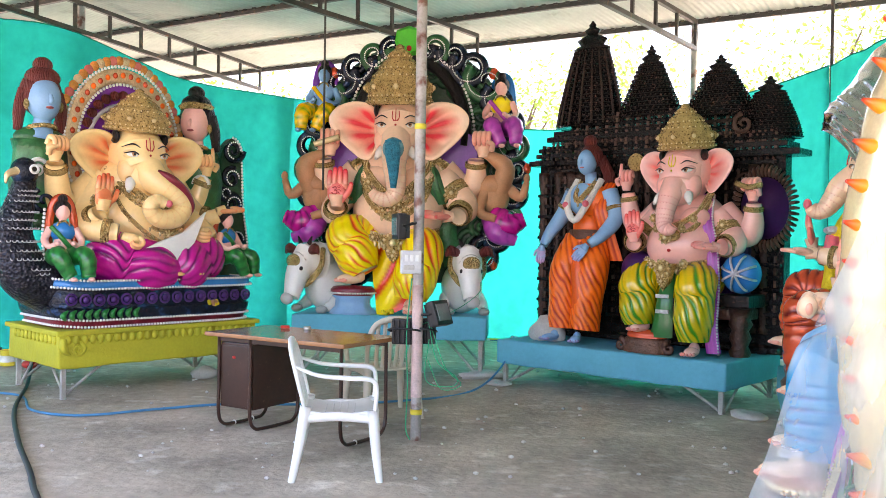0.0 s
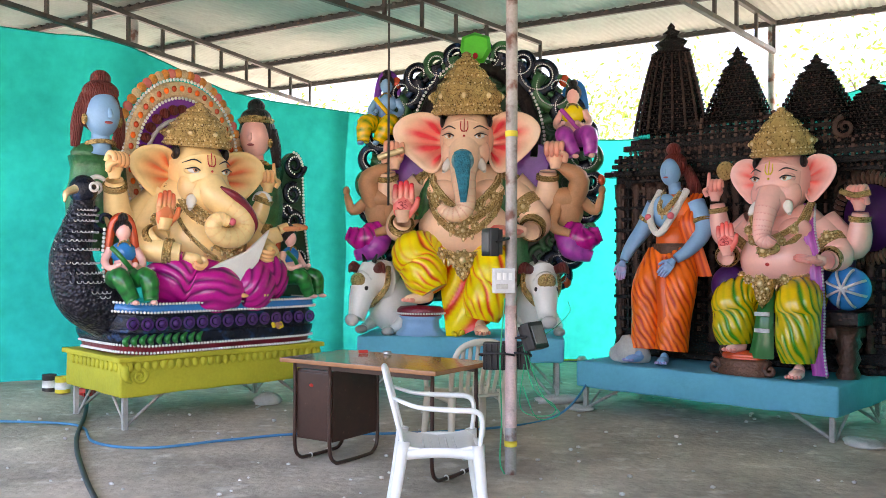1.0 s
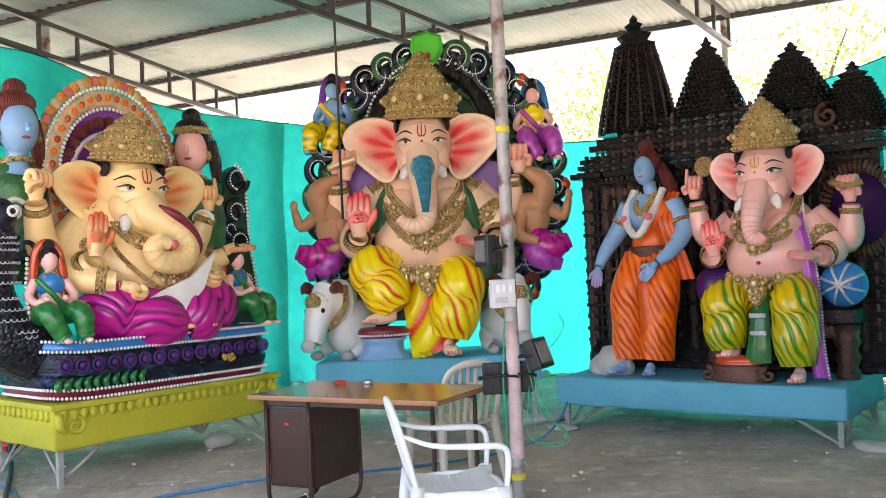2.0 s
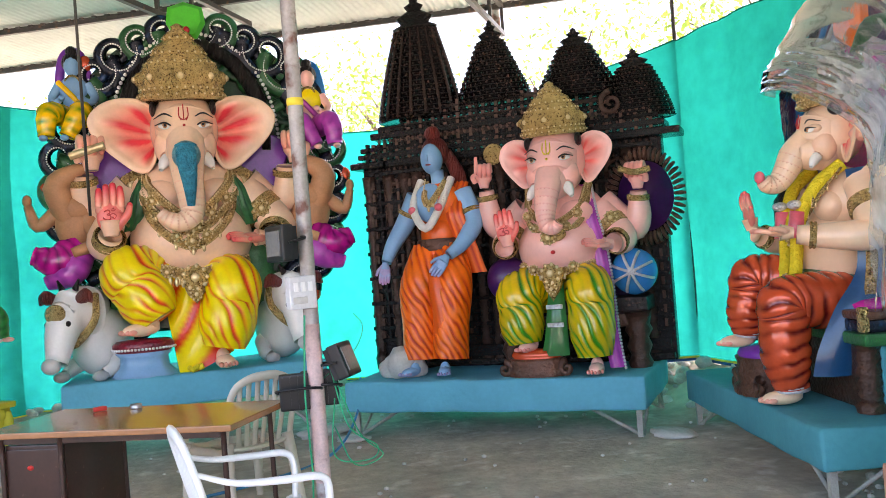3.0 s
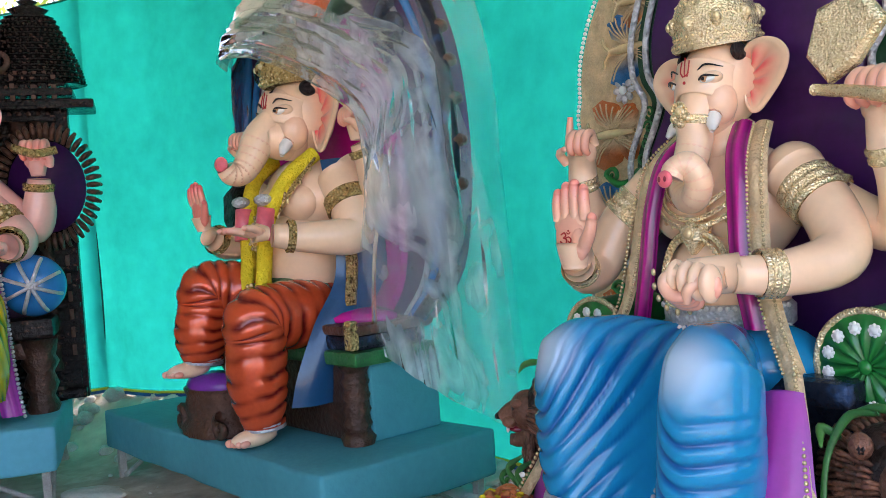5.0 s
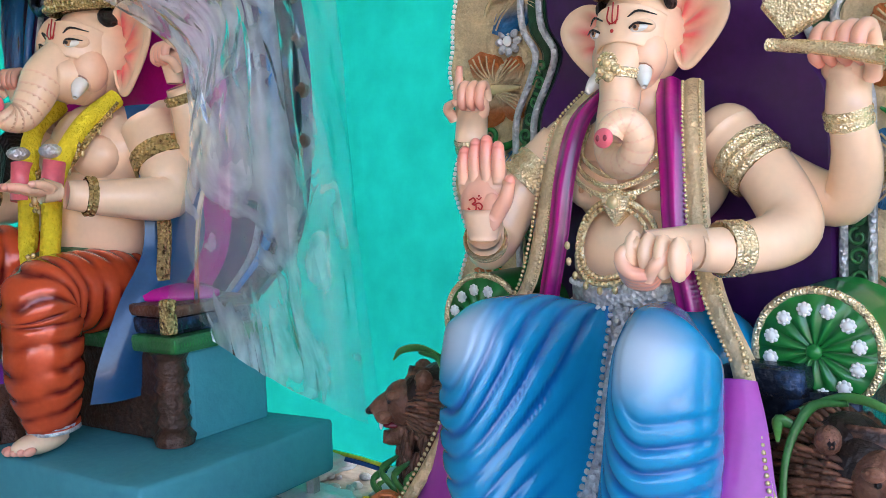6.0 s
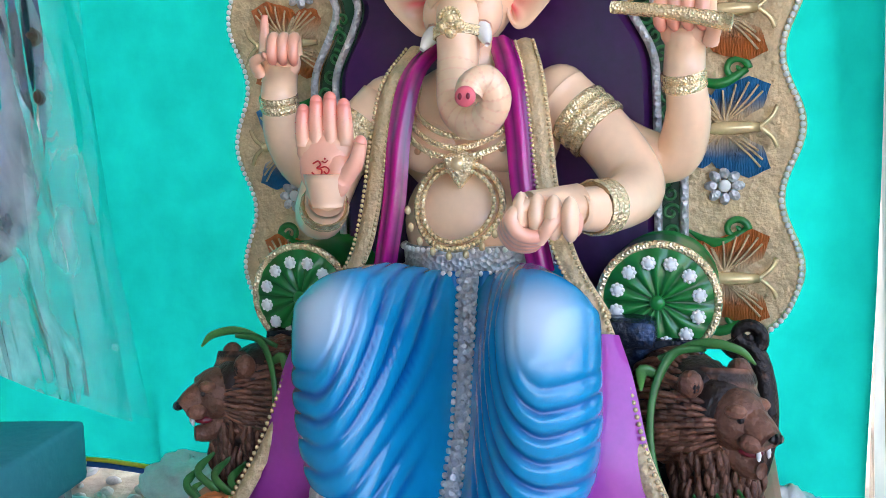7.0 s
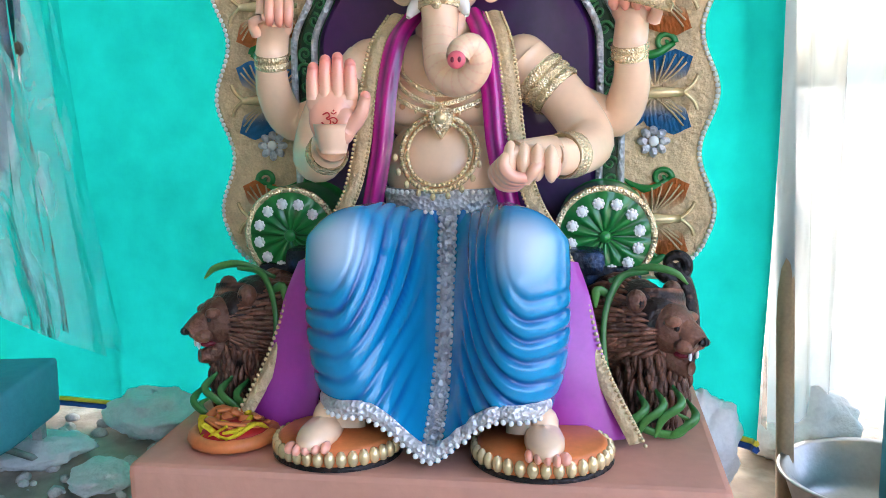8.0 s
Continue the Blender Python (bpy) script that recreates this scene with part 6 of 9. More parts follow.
arm(b, [(-0.40, -0.05, 1.98), (-0.62, -0.12, 1.68), (-0.64, -0.28, 1.60), (-0.60, -0.40, 1.68)], [0.16, 0.14, 0.12, 0.08], sk, [(2, 0.5, 1.15, 0.06)])
hand(b, (-0.58, -0.44, 1.83), (0.1, 0, 1), (0.2, -1, 0), 0.22, sk, thumb=1, k=0.85)
arm(b, [(-0.38, -0.1, 1.75), (-0.66, -0.22, 1.58), (-0.60, -0.40, 1.52), (-0.46, -0.50, 1.50)], [0.15, 0.13, 0.11, 0.085], sk, [(2, 0.4, 1.15, 0.08)])
hand(b, (-0.35, -0.54, 1.44), (0.9, -0.2, -0.35), (0, -0.4, -0.9), 0.18, sk, thumb=1, pose_kind="fist", k=0.2)
arm(b, [(0.34, 0.0, 2.0), (0.54, 0.02, 1.82), (0.62, -0.04, 1.88), (0.68, -0.10, 2.10)], [0.15, 0.13, 0.11, 0.075], sk, [(2, 0.7, 1.15, 0.06)])
hand(b, (0.69, -0.12, 2.22), (0, 0, 1), (-0.2, -1, 0), 0.19, sk, thumb=1, pose_kind="point", k=0.5)
arm(b, [(0.34, -0.05, 1.92), (0.56, -0.15, 1.68), (0.64, -0.25, 1.66), (0.72, -0.30, 1.70)], [0.14, 0.12, 0.10, 0.075], sk, [(1, 0.7, 1.15, 0.06)])
hand(b, (0.80, -0.33, 1.75), (0.95, -0.2, 0.1), (0, -0.3, 1), 0.19, sk, thumb=1, k=0.6)
arm(b, [(0.36, -0.1, 1.75), (0.56, -0.30, 1.52), (0.52, -0.45, 1.48)], [0.13, 0.11, 0.08], sk)
hand(b, (0.45, -0.50, 1.50), (-0.9, -0.2, -0.2), (0, -0.8, -0.5), 0.18, sk, thumb=-1, pose_kind="fist", k=0.2)
b.plate([(-0.30, 1.34), (0.16, 1.52), (0.40, 1.72), (0.28, 1.42), (0.03, 1.16)], -0.61, -0.57, M_WHITEP, inset=0.01)
b.tube([(-0.31, -0.58, 1.33), (0.03, -0.60, 1.14), (0.12, -0.60, 1.22)], 0.02, M_BROWNSKIN, n=6)
for i, (w, z0) in enumerate(((0.30, 1.92), (0.33, 1.84), (0.34, 1.72))):
    necklace(b, [(-w, -0.12, 2.10), (-w * 0.8, -0.36, z0), (0.06, -0.47, z0 - 0.2), (w * 0.9, -0.40, z0 - 0.05)], 0.032, pendants=9)
for s, kx in ((-1, -0.42), (1, 0.46)):
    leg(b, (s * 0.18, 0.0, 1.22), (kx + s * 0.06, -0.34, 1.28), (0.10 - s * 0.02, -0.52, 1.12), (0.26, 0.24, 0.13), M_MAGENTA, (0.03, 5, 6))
b.ell((0.1, -0.25, 1.2), (0.55, 0.25, 0.16), M_MAGENTA, nu=26, nv=12)
foot(b, (0.02, -0.54, 1.11), (0.8, -0.5, 0), 0.17, sk)
foot(b, (0.26, -0.54, 1.11), (0.5, -0.7, 0), 0.17, sk)
for x, y, z, r in ((0.06, -0.50, 1.62, 0.07), (-0.10, -0.46, 1.70, 0.045), (-0.22, -0.40, 1.82, 0.05), (0.22, -0.46, 1.64, 0.045), (0.05, -0.49, 1.48, 0.05), (-0.30, -0.32, 1.95, 0.045), (0.32, -0.40, 1.75, 0.045), (-0.56, -0.24, 1.80, 0.06)):
    rosette(b, (x, y, z), r)
necklace(b, [(-0.40, -0.10, 2.12), (-0.34, -0.38, 1.70), (0.02, -0.50, 1.40), (0.34, -0.42, 1.55)], 0.022, pendants=11)
ribbon(b, [(-0.30, -0.05, 2.15), (-0.42, -0.20, 1.95), (-0.50, -0.25, 1.70), (-0.55, -0.3, 1.45)], 0.16, (1, 0.3, 0), M_BLUE, 0.02, wave=0.008, pleats=3)
ribbon(b, [(0.32, 0.02, 2.10), (0.42, -0.10, 1.95), (0.48, -0.15, 1.75)], 0.14, (1, -0.2, 0), M_BLUE, 0.02, wave=0.008, pleats=3)
b.object("idol_statue", m=P1, label="seated elephant-headed idol in magenta robe writing on a scroll", category="statue")

# two tall side heads rising behind
M_ROSEPL = mat("rose lip paint", (0.45, 0.10, 0.10), rough=0.4)
for x, z, sk2, hr, lab in ((-0.94, 2.74, M_BLUESKIN, M_HAIRR, "blue painted plaster bust with maroon hair behind the idol"), (0.66, 2.68, M_SKIN3, M_HAIR, "rose painted plaster bust with black hair behind the idol")):
    b = Mesh()
    b.ell((0, -0.02, 0), (0.15, 0.16, 0.21), sk2, nu=20, nv=14)
    b.tube([(0, -0.17, 0.03), (0, -0.195, -0.03), (0, -0.175, -0.045)], [0.016, 0.024, 0.014], sk2, n=10)
    b.ell((0, -0.158, -0.09), (0.038, 0.02, 0.014), M_ROSEPL, nu=12, nv=8)
    b.ell((0, 0.06, 0.06), (0.19, 0.17, 0.22), hr, nu=20, nv=14)
    b.ell((0, 0.02, 0.20), (0.16, 0.15, 0.11), hr, nu=16, nv=10)
    b.ell((0, 0.02, 0.32), (0.09, 0.09, 0.08), hr, nu=14, nv=9)
    for e in (-1, 1):
        b.tube([(e * 0.15, 0.05, 0.08), (e * 0.19, 0.06, -0.10), (e * 0.20, 0.08, -0.30)], [0.06, 0.06, 0.04], hr, n=8)
        b.ell((e * 0.16, -0.02, -0.06), (0.025, 0.04, 0.05), M_GOLD, nu=8, nv=6)
    b.tube([(0, 0.0, -0.12), (0, 0.02, -0.24), (0, 0.05, -0.32)], [0.08, 0.085, 0.15], sk2, n=14)
    b.ring((0, 0.02, -0.27), 0.12, 0.022, M_GOLD, R=rot(80), n=18, m=6)
    b.ell((0, 0.08, -0.36), (0.24, 0.14, 0.12), M_DGREEN, nu=18, nv=10, k=0.5)
    b.tube([(0, 0.08, -0.38), (0, 0.1, -0.8), (0, 0.15, -1.2)], [0.24, 0.25, 0.2], M_DGREEN, n=16, fold=(0.06, 5, 1), k=0.5)
    b.spiral((-0.1 if x < 0 else 0.1, -0.14, -0.66), 0.10, 1.6, 0.022, 0.012, M_BEAD, n=6)
    if x > 0:
        b.lathe([(0.17, 0.14), (0.19, 0.18), (0.15, 0.21), (0.10, 0.27), (0.02, 0.30)], (0, 0.02, 0), M_GOLD, n=18)
    b.object("bust_statue", m=P1 @ pose(x, 0.06, z, 0, 0, 0 if x < 0 else -50), label=lab, category="statue")

# the painted halo arch
halo1 = thing("halo_arch", P1 @ pose(-0.12, 0.12, 2.38), "round orange and purple halo arch with pearl rims", "halo")
m = Mesh()
a = np.radians(np.linspace(-40, 220, 60))
ringpts = lambda r, y: [(r * 0.76 * math.cos(t), y, r * math.sin(t)) for t in a]
part("disc", Mesh().plate([(0.68 * 0.76 * math.cos(t), 0.68 * math.sin(t)) for t in a], 0.04, 0.12, M_VIOLET, inset=0.02), halo1, "violet disc")
part("orange_band", Mesh().tube(ringpts(0.70, 0.02), 0.075, M_SAND, n=10, sub=1, flat=0.5, up=(0, 1, 0)), halo1, "gold and orange band")
for i, t in enumerate(a[::2]):
    part("flower", Mesh().ell((0.70 * 0.76 * math.cos(t), -0.03, 0.70 * math.sin(t)), (0.026, 0.02, 0.03), M_ORANGE if i % 2 else M_REDCL, nu=8, nv=6), halo1, "small orange flower")
for r in (0.61, 0.79):
    part("pearl_rim", Mesh().beads(ringpts(r, -0.01), 0.017, M_BEAD, gap=0.036, sub=1), halo1, "row of pearls")
for i, t in enumerate(np.radians(np.linspace(-36, 216, 44))):
    part("petal", Mesh().ell((0.85 * 0.76 * math.cos(t), 0.03, 0.85 * math.sin(t)), (0.05, 0.03, 0.05), (M_ORGOLD, M_SAND, M_ROSEP)[(0, 1, 0, 2)[i % 4]], nu=10, nv=7, k=0.3), halo1, "scalloped gold and orange petal")
for t in np.radians(np.linspace(10, 170, 13)):
    part("dark_petal", Mesh().ell((0.40 * math.cos(t), 0.0, 0.50 * math.sin(t)), (0.055, 0.035, 0.05), M_HAIRR, nu=9, nv=7), halo1, "dark red petal")
part("inner_rim", Mesh().tube([(0.36 * math.cos(t), -0.01, 0.40 * math.sin(t)) for t in np.radians(np.linspace(0, 180, 24))], 0.022, M_SILVER, n=7, sub=1), halo1)

# the boat
boat = thing("boat_throne", P1, "dark blue peacock boat throne with bead rows and scrolls", "throne")
ol = lambda w, d: [(w * 1.02 * (abs(math.cos(t)) ** 0.35) * (1 if math.cos(t) > 0 else -1), d * (abs(math.sin(t)) ** 0.35) * (1 if math.sin(t) > 0 else -1)) for t in np.linspace(0, 2 * np.pi, 64, endpoint=False)]


def course(z0, z1, w0, w1, d0, d1, material, bow=0.0):
    lo, hi = ol(w0, d0), ol(w1, d1)
    rows = []
    for t in np.linspace(0, 1, 6):
        q = bow * math.sin(math.pi * t)
        rows.append([((x0 * (1 - t) + x1 * t) * (1 + q), (y0 * (1 - t) + y1 * t) * (1 + q) - 0.02, z0 + (z1 - z0) * t + 0.10 * max(0, -(x0 * (1 - t) + x1 * t) - 0.75) ** 1.2) for (x0, y0), (x1, y1) in zip(lo, hi)])
    return Mesh().surf(np.array(rows), material, cv=True, cap=True)


part("plinth", course(0.62, 0.70, 0.98, 1.0, 0.52, 0.54, M_WINE), boat, "wine red plinth with pearl rows")
part("hull_course", course(0.70, 0.80, 1.0, 1.04, 0.54, 0.55, M_DARK, 0.01), boat, "dark navy course")
part("hull_course", course(0.80, 0.98, 1.02, 1.0, 0.53, 0.52, M_DARK, 0.02), boat, "navy course with purple rosettes")
part("hull_course", course(0.98, 1.06, 1.04, 1.03, 0.55, 0.54, M_BLUE, 0.01), boat, "blue rim course")
for z, w in ((0.64, 1.0), (0.70, 1.02), (0.985, 1.06), (1.06, 1.05)):
    part("pearl_trim", Mesh().beads([(x, y - 0.03, z + 0.10 * max(0, -x - 0.75) ** 1.2) for x, y in ol(w, 0.56)[30:64] + ol(w, 0.56)[:4]], 0.013, M_BEAD, gap=0.03, sub=1), boat, "row of pearls")
for i in range(15):
    x = -0.92 + i * 0.13
    m = Mesh().ell((x, -0.565, 0.885 + 0.10 * max(0, -x - 0.75) ** 1.2), (0.03, 0.02, 0.03), M_ROSETTE, nu=10, nv=7)
    m.ring((x, -0.555, 0.885 + 0.10 * max(0, -x - 0.75) ** 1.2), 0.048, 0.011, M_ROSETTE, n=14, m=6)
    part("rosette", m, boat, "purple rosette")
for i in range(10):
    x = -0.98 + i * 0.075
    part("green_leaf", Mesh().tube([(x, -0.57, 0.72), (x - 0.03, -0.60, 0.76), (x + 0.02, -0.58, 0.80)], [0.016, 0.026, 0.008], M_GREEN, n=7), boat, "gold-green leaf")
# peacock prow: neck, head and scaled breast
b = Mesh()
scale_w = lambda d, T, P: (1 + 0.03 * np.sin(22 * T) * np.sin(24 * P), np.clip(0.4 + 0.5 * np.sin(22 * T) * np.sin(24 * P), 0, 1))
b.tube([(-0.92, -0.15, 1.0), (-1.20, -0.2, 1.15), (-1.30, -0.2, 1.45), (-1.22, -0.15, 1.75), (-1.16, -0.12, 1.98)], [0.27, 0.23, 0.175, 0.125, 0.09], M_PEACOCK, n=30, sub=10, fold=(0.03, 16, 0.5))
b.ell((-1.18, -0.14, 2.04), (0.12, 0.12, 0.13), M_DARK, nu=16, nv=12)
b.tube([(-1.27, -0.2, 2.04), (-1.36, -0.24, 2.0), (-1.38, -0.25, 1.92)], [0.04, 0.03, 0.008], M_GOLDS, n=8)
b.ring((-1.14, -0.27, 2.06), 0.035, 0.012, M_BEAD, n=12, m=6)
b.spiral((-1.02, -0.2, 1.78), 0.12, 1.4, 0.03, 0.012, M_DARK, start=120)
b.beads([(-1.02, -0.33, 1.05), (-1.1, -0.36, 1.4), (-1.06, -0.30, 1.7)], 0.016, M_BEAD, gap=0.034)
for i in range(13):
    for j in range(11):
        q = spline([(-0.98, -0.36, 1.06), (-1.20, -0.42, 1.2), (-1.29, -0.39, 1.5), (-1.21, -0.29, 1.78), (-1.16, -0.22, 1.95)], 8)[int(2.3 * i) + 1]
        b.ring(q + np.array([(j - 5 + 0.5 * (i % 2)) * 0.046 * (1.12 - 0.052 * i), 0.0085 * (j - 5) ** 2 * (1 - 0.03 * i) - 0.03, 0.0]), 0.021 * (1.1 - 0.035 * i), 0.0045, M_SILVER, n=9, m=4, arc=(180, 360))
b.object("peacock_statue", m=P1, label="dark peacock prow with gold beak and scaled neck", category="statue")
tail = thing("scroll_tail", P1, "dark blue green scrolled tail of the boat with pearl edge", "ornament")
tl = [(0.72, 1.06), (0.80, 1.5), (0.88, 1.9), (0.92, 2.2), (0.98, 2.44), (1.10, 2.56), (1.20, 2.46), (1.22, 2.2), (1.24, 1.8), (1.30, 1.4), (1.32, 1.0)]
tl = [tuple(q) for q in spline(tl, 4)]
part("tail_board", Mesh().plate(tl, 0.0, 0.12, M_DGREEN, inset=0.03), tail, "dark green board")
part("pearl_edge", Mesh().beads([(x - 0.02, -0.01, z) for x, z in tl[20:]], 0.016, M_BEAD, gap=0.034, sub=1), tail)
for i, (x, z, r) in enumerate(((1.08, 2.42, 0.13), (1.06, 2.12, 0.11), (1.08, 1.83, 0.12), (1.12, 1.45, 0.12), (0.98, 1.95, 0.07))):
    part("scroll", Mesh().spiral((x, -0.02, z), r, 1.5, 0.034, 0.014, M_DARK, start=70 * i, sign=1 if i % 2 else -1), tail, "dark navy scroll")
    part("pearl_trim", Mesh().beads([(x + r * 0.7 * math.cos(t), -0.05, z + r * 0.7 * math.sin(t)) for t in np.linspace(0, 4.5, 14)], 0.010, M_BEAD, gap=0.024, sub=1), tail)
figurine("doll_statue", P1 @ pose(-0.93, -0.38, 1.06, 0, 0, -15), 0.74, M_SKIN3, M_GREEN, M_BLUE, M_HAIR, "small seated plaster doll in green skirt with red veil", halo=M_REDCL, sit_side=1)
figurine("doll_statue", P1 @ pose(0.80, -0.36, 1.06, 0, 0, 15), 0.70, M_SKIN3, M_GREEN, M_BLUE, M_HAIR, "small seated plaster doll in green skirt and blue blouse", halo=M_REDCL, sit_side=1)
m = Mesh()
rs = random.Random(2)
for i in range(14):
    m.ell((rs.uniform(-0.05, 0.05), rs.uniform(-0.03, 0.03), 0.02 + rs.uniform(0, 0.04)), 0.02, M_YELGAR if i % 2 else M_BROWNSKIN, nu=7, nv=5)
m.object("flower_heap", m=P1 @ pose(0.5, -0.60, 0.98 - 0.2), label="small heap of dry flowers on the boat rim", category="flowers")
# moulded cornice of the yellow base
for i in range(26):
    part("cornice_scallop", Mesh().ell((-0.95 + i * 0.076, -0.565, 0.535), (0.034, 0.02, 0.045), M_YELDECK, nu=9, nv=6), plat_1)
for i in range(11):
    part("cornice_scallop", Mesh().ell((-1.035, -0.48 + i * 0.09, 0.535), (0.02, 0.036, 0.045), M_YELDECK, nu=9, nv=6), plat_1)
part("cornice", Mesh().box((0, 0.02, 0.60), (2.12, 1.22, 0.045), M_YELDECK, bevel=0.012), plat_1)
for e in (-1, 1):
    part("corner_scroll", Mesh().spiral((e * 0.86, -0.565, 0.45), 0.07, 1.4, 0.02, 0.010, M_YELDECK, start=90, sign=e), plat_1)
    part("corner_leaf", Mesh().tube([(e * 0.99, -0.56, 0.55), (e * 0.99, -0.575, 0.46), (e * 0.93, -0.57, 0.40)], [0.03, 0.035, 0.01], M_YELDECK, n=8), plat_1)

# ---- the idol with the great scrolled arch ----
b = Mesh()
sk = M_SKIN2
cx = 0.03
b.ell((cx, -0.08, 1.78), (0.52, 0.40, 0.40), sk, nu=30, nv=20)
b.ell((cx, 0.0, 2.20), (0.52, 0.32, 0.30), sk, nu=28, nv=18)
for e in (-1, 1):
    b.ell((cx + e * 0.22, -0.24, 2.14), (0.21, 0.13, 0.15), sk, nu=16, nv=12)
    b.ell((cx + e * 0.25, -0.365, 2.12), (0.022, 0.015, 0.022), M_BROWNSKIN, nu=8, nv=6)
b.ell((cx, -0.475, 1.66), (0.03, 0.02, 0.02), M_BROWNSKIN, nu=8, nv=6)
elephant_head(b, (cx, -0.14, 2.68), 2.12, sk, [(cx, -0.30, 2.70), (cx, -0.47, 2.46), (cx, -0.53, 2.26), (cx + 0.02, -0.54, 2.08), (cx + 0.01, -0.56, 1.96), (cx - 0.08, -0.58, 1.90), (cx - 0.18, -0.58, 1.93), (cx - 0.24, -0.58, 1.99)], [0.17, 0.15, 0.125, 0.11, 0.095, 0.08, 0.065, 0.042], 0.66, 0.52, 0.31, crown_r=0.168, pink=1.3, ear_z=0.0)
b.tube([(cx, -0.66, 2.52), (cx, -0.70, 2.40), (cx + 0.01, -0.70, 2.22), (cx + 0.01, -0.68, 2.02)], [0.09, 0.085, 0.06, 0.03], M_TEAL, n=14, flat=0.5)
b.ell((cx, -0.66, 2.44), (0.115, 0.06, 0.12), M_TEAL, nu=16, nv=12, k=0.4)
for e, hs in ((-1, "open"), (1, "fist")):
    arm(b, [(cx + e * 0.48, 0.02, 2.25), (cx + e * 0.72, 0.05, 2.05), (cx + e * 0.85, -0.02, 2.15), (cx + e * 0.86, -0.1, 2.38)], [0.17, 0.15, 0.13, 0.09], sk, [(2, 0.75, 1.15, 0.06)])
hand(b, (-0.75, -0.14, 2.55), (0.0, 0, 1), (0.2, -1, 0), 0.25, sk, thumb=-1, pose_kind="fist", k=0.6)
hand(b, (0.97, -0.14, 2.54), (0.0, 0, 1), (-0.2, -1, 0), 0.24, sk, thumb=1, pose_kind="fist", k=0.6)
b.tube([(-0.90, -0.26, 2.52), (-0.76, -0.28, 2.56), (-0.62, -0.28, 2.60)], 0.035, M_GOLDS, n=8)
arm(b, [(cx - 0.46, -0.04, 2.18), (cx - 0.70, -0.15, 1.84), (cx - 0.68, -0.34, 1.76), (cx - 0.64, -0.44, 1.84)], [0.17, 0.15, 0.13, 0.09], sk, [(0, 0.55, 1.06, 0.13), (2, 0.5, 1.15, 0.09)])
hand(b, (-0.60, -0.47, 1.98), (0.02, 0, 1), (0.1, -1, 0), 0.27, sk, thumb=1, k=0.75)
om(b, (-0.60, -0.47, 1.98), (0.02, 0.0, 1), (0.1, -1, 0), 0.22, M_REDP)
arm(b, [(cx + 0.46, -0.04, 2.18), (cx + 0.74, -0.14, 1.86), (cx + 0.68, -0.36, 1.74)], [0.17, 0.16, 0.10], sk, [(0, 0.55, 1.06, 0.13), (1, 0.7, 1.15, 0.10)])
hand(b, (cx + 0.50, -0.46, 1.74), (-0.9, -0.3, 0.05), (0, -0.4, 1), 0.23, sk, thumb=-1, k=0.6)
for i, (w, z0) in enumerate(((0.34, 2.10), (0.38, 1.98), (0.36, 1.86))):
    necklace(b, [(cx - w, -0.10, 2.38), (cx - w * 0.9, -0.36, z0 + 0.1), (cx, -0.52, z0 - 0.16), (cx + w * 0.9, -0.36, z0 + 0.1), (cx + w, -0.10, 2.38)], 0.036, pendants=11)
for e in (-1, 1):
    necklace(b, [(cx + e * 0.30, -0.12, 2.40), (cx + e * 0.48, -0.10, 2.33), (cx + e * 0.62, 0.0, 2.24)], 0.05, pendants=5)
    ribbon(b, [(cx + e * 0.42, 0.04, 2.32), (cx + e * 0.62, -0.10, 2.12), (cx + e * 0.68, -0.10, 1.88), (cx + e * 0.56, -0.1, 1.60), (cx + e * 0.62, -0.1, 1.2)], 0.2, (1, 0.2 * e, 0.3 * e), M_DGREEN, 0.03, wave=0.012, pleats=4, k=0.4)
    b.plate([(cx + e * 0.45, 2.85), (cx + e * 0.95, 2.62), (cx + e * 0.78, 2.15), (cx + e * 0.45, 2.35)], 0.08, 0.14, M_VIOLET, inset=0.03)
leg(b, (cx - 0.20, 0.0, 1.44), (-0.51, -0.40, 1.53), (-0.27, -0.52, 1.12), (0.25, 0.225, 0.15), M_YELRED, (0.04, 8, 6.0))
leg(b, (cx + 0.20, 0.0, 1.38), (0.33, -0.44, 1.37), (0.22, -0.50, 0.84), (0.26, 0.235, 0.17), M_YELRED, (0.04, 8, 6.0))
nu, nv = 30, 24
g, ks = [], []
for i in range(nu):
    u = -1 + 2 * i / (nu - 1)
    row, kr = [], []
    for j in range(nv):
        v = j / (nv - 1)
        w = math.sin(10 * u + 9 * v * (1 - u) + 2)
        row.append((cx + 0.05 * v + u * (0.30 - 0.08 * v), -0.36 - 0.20 * v ** 0.7 + 0.1 * u * u - 0.022 * w, 1.50 - 0.80 * v * (1 - 0.12 * u)))
        kr.append(np.clip((-w - 0.2) * 1.6, 0, 1))
    g.append(row), ks.append(kr)
b.surf(np.array(g), M_YELRED, k=np.array(ks))
necklace(b, [(cx - 0.46, -0.20, 1.56), (cx - 0.25, -0.44, 1.52), (cx, -0.52, 1.46), (cx + 0.25, -0.44, 1.52), (cx + 0.46, -0.20, 1.56)], 0.045, pendants=9)
b.plate([(cx - 0.14, 1.50), (cx + 0.14, 1.50), (cx + 0.07, 1.30), (cx, 1.22), (cx - 0.07, 1.30)], -0.56, -0.48, M_GOLD, inset=0.02)
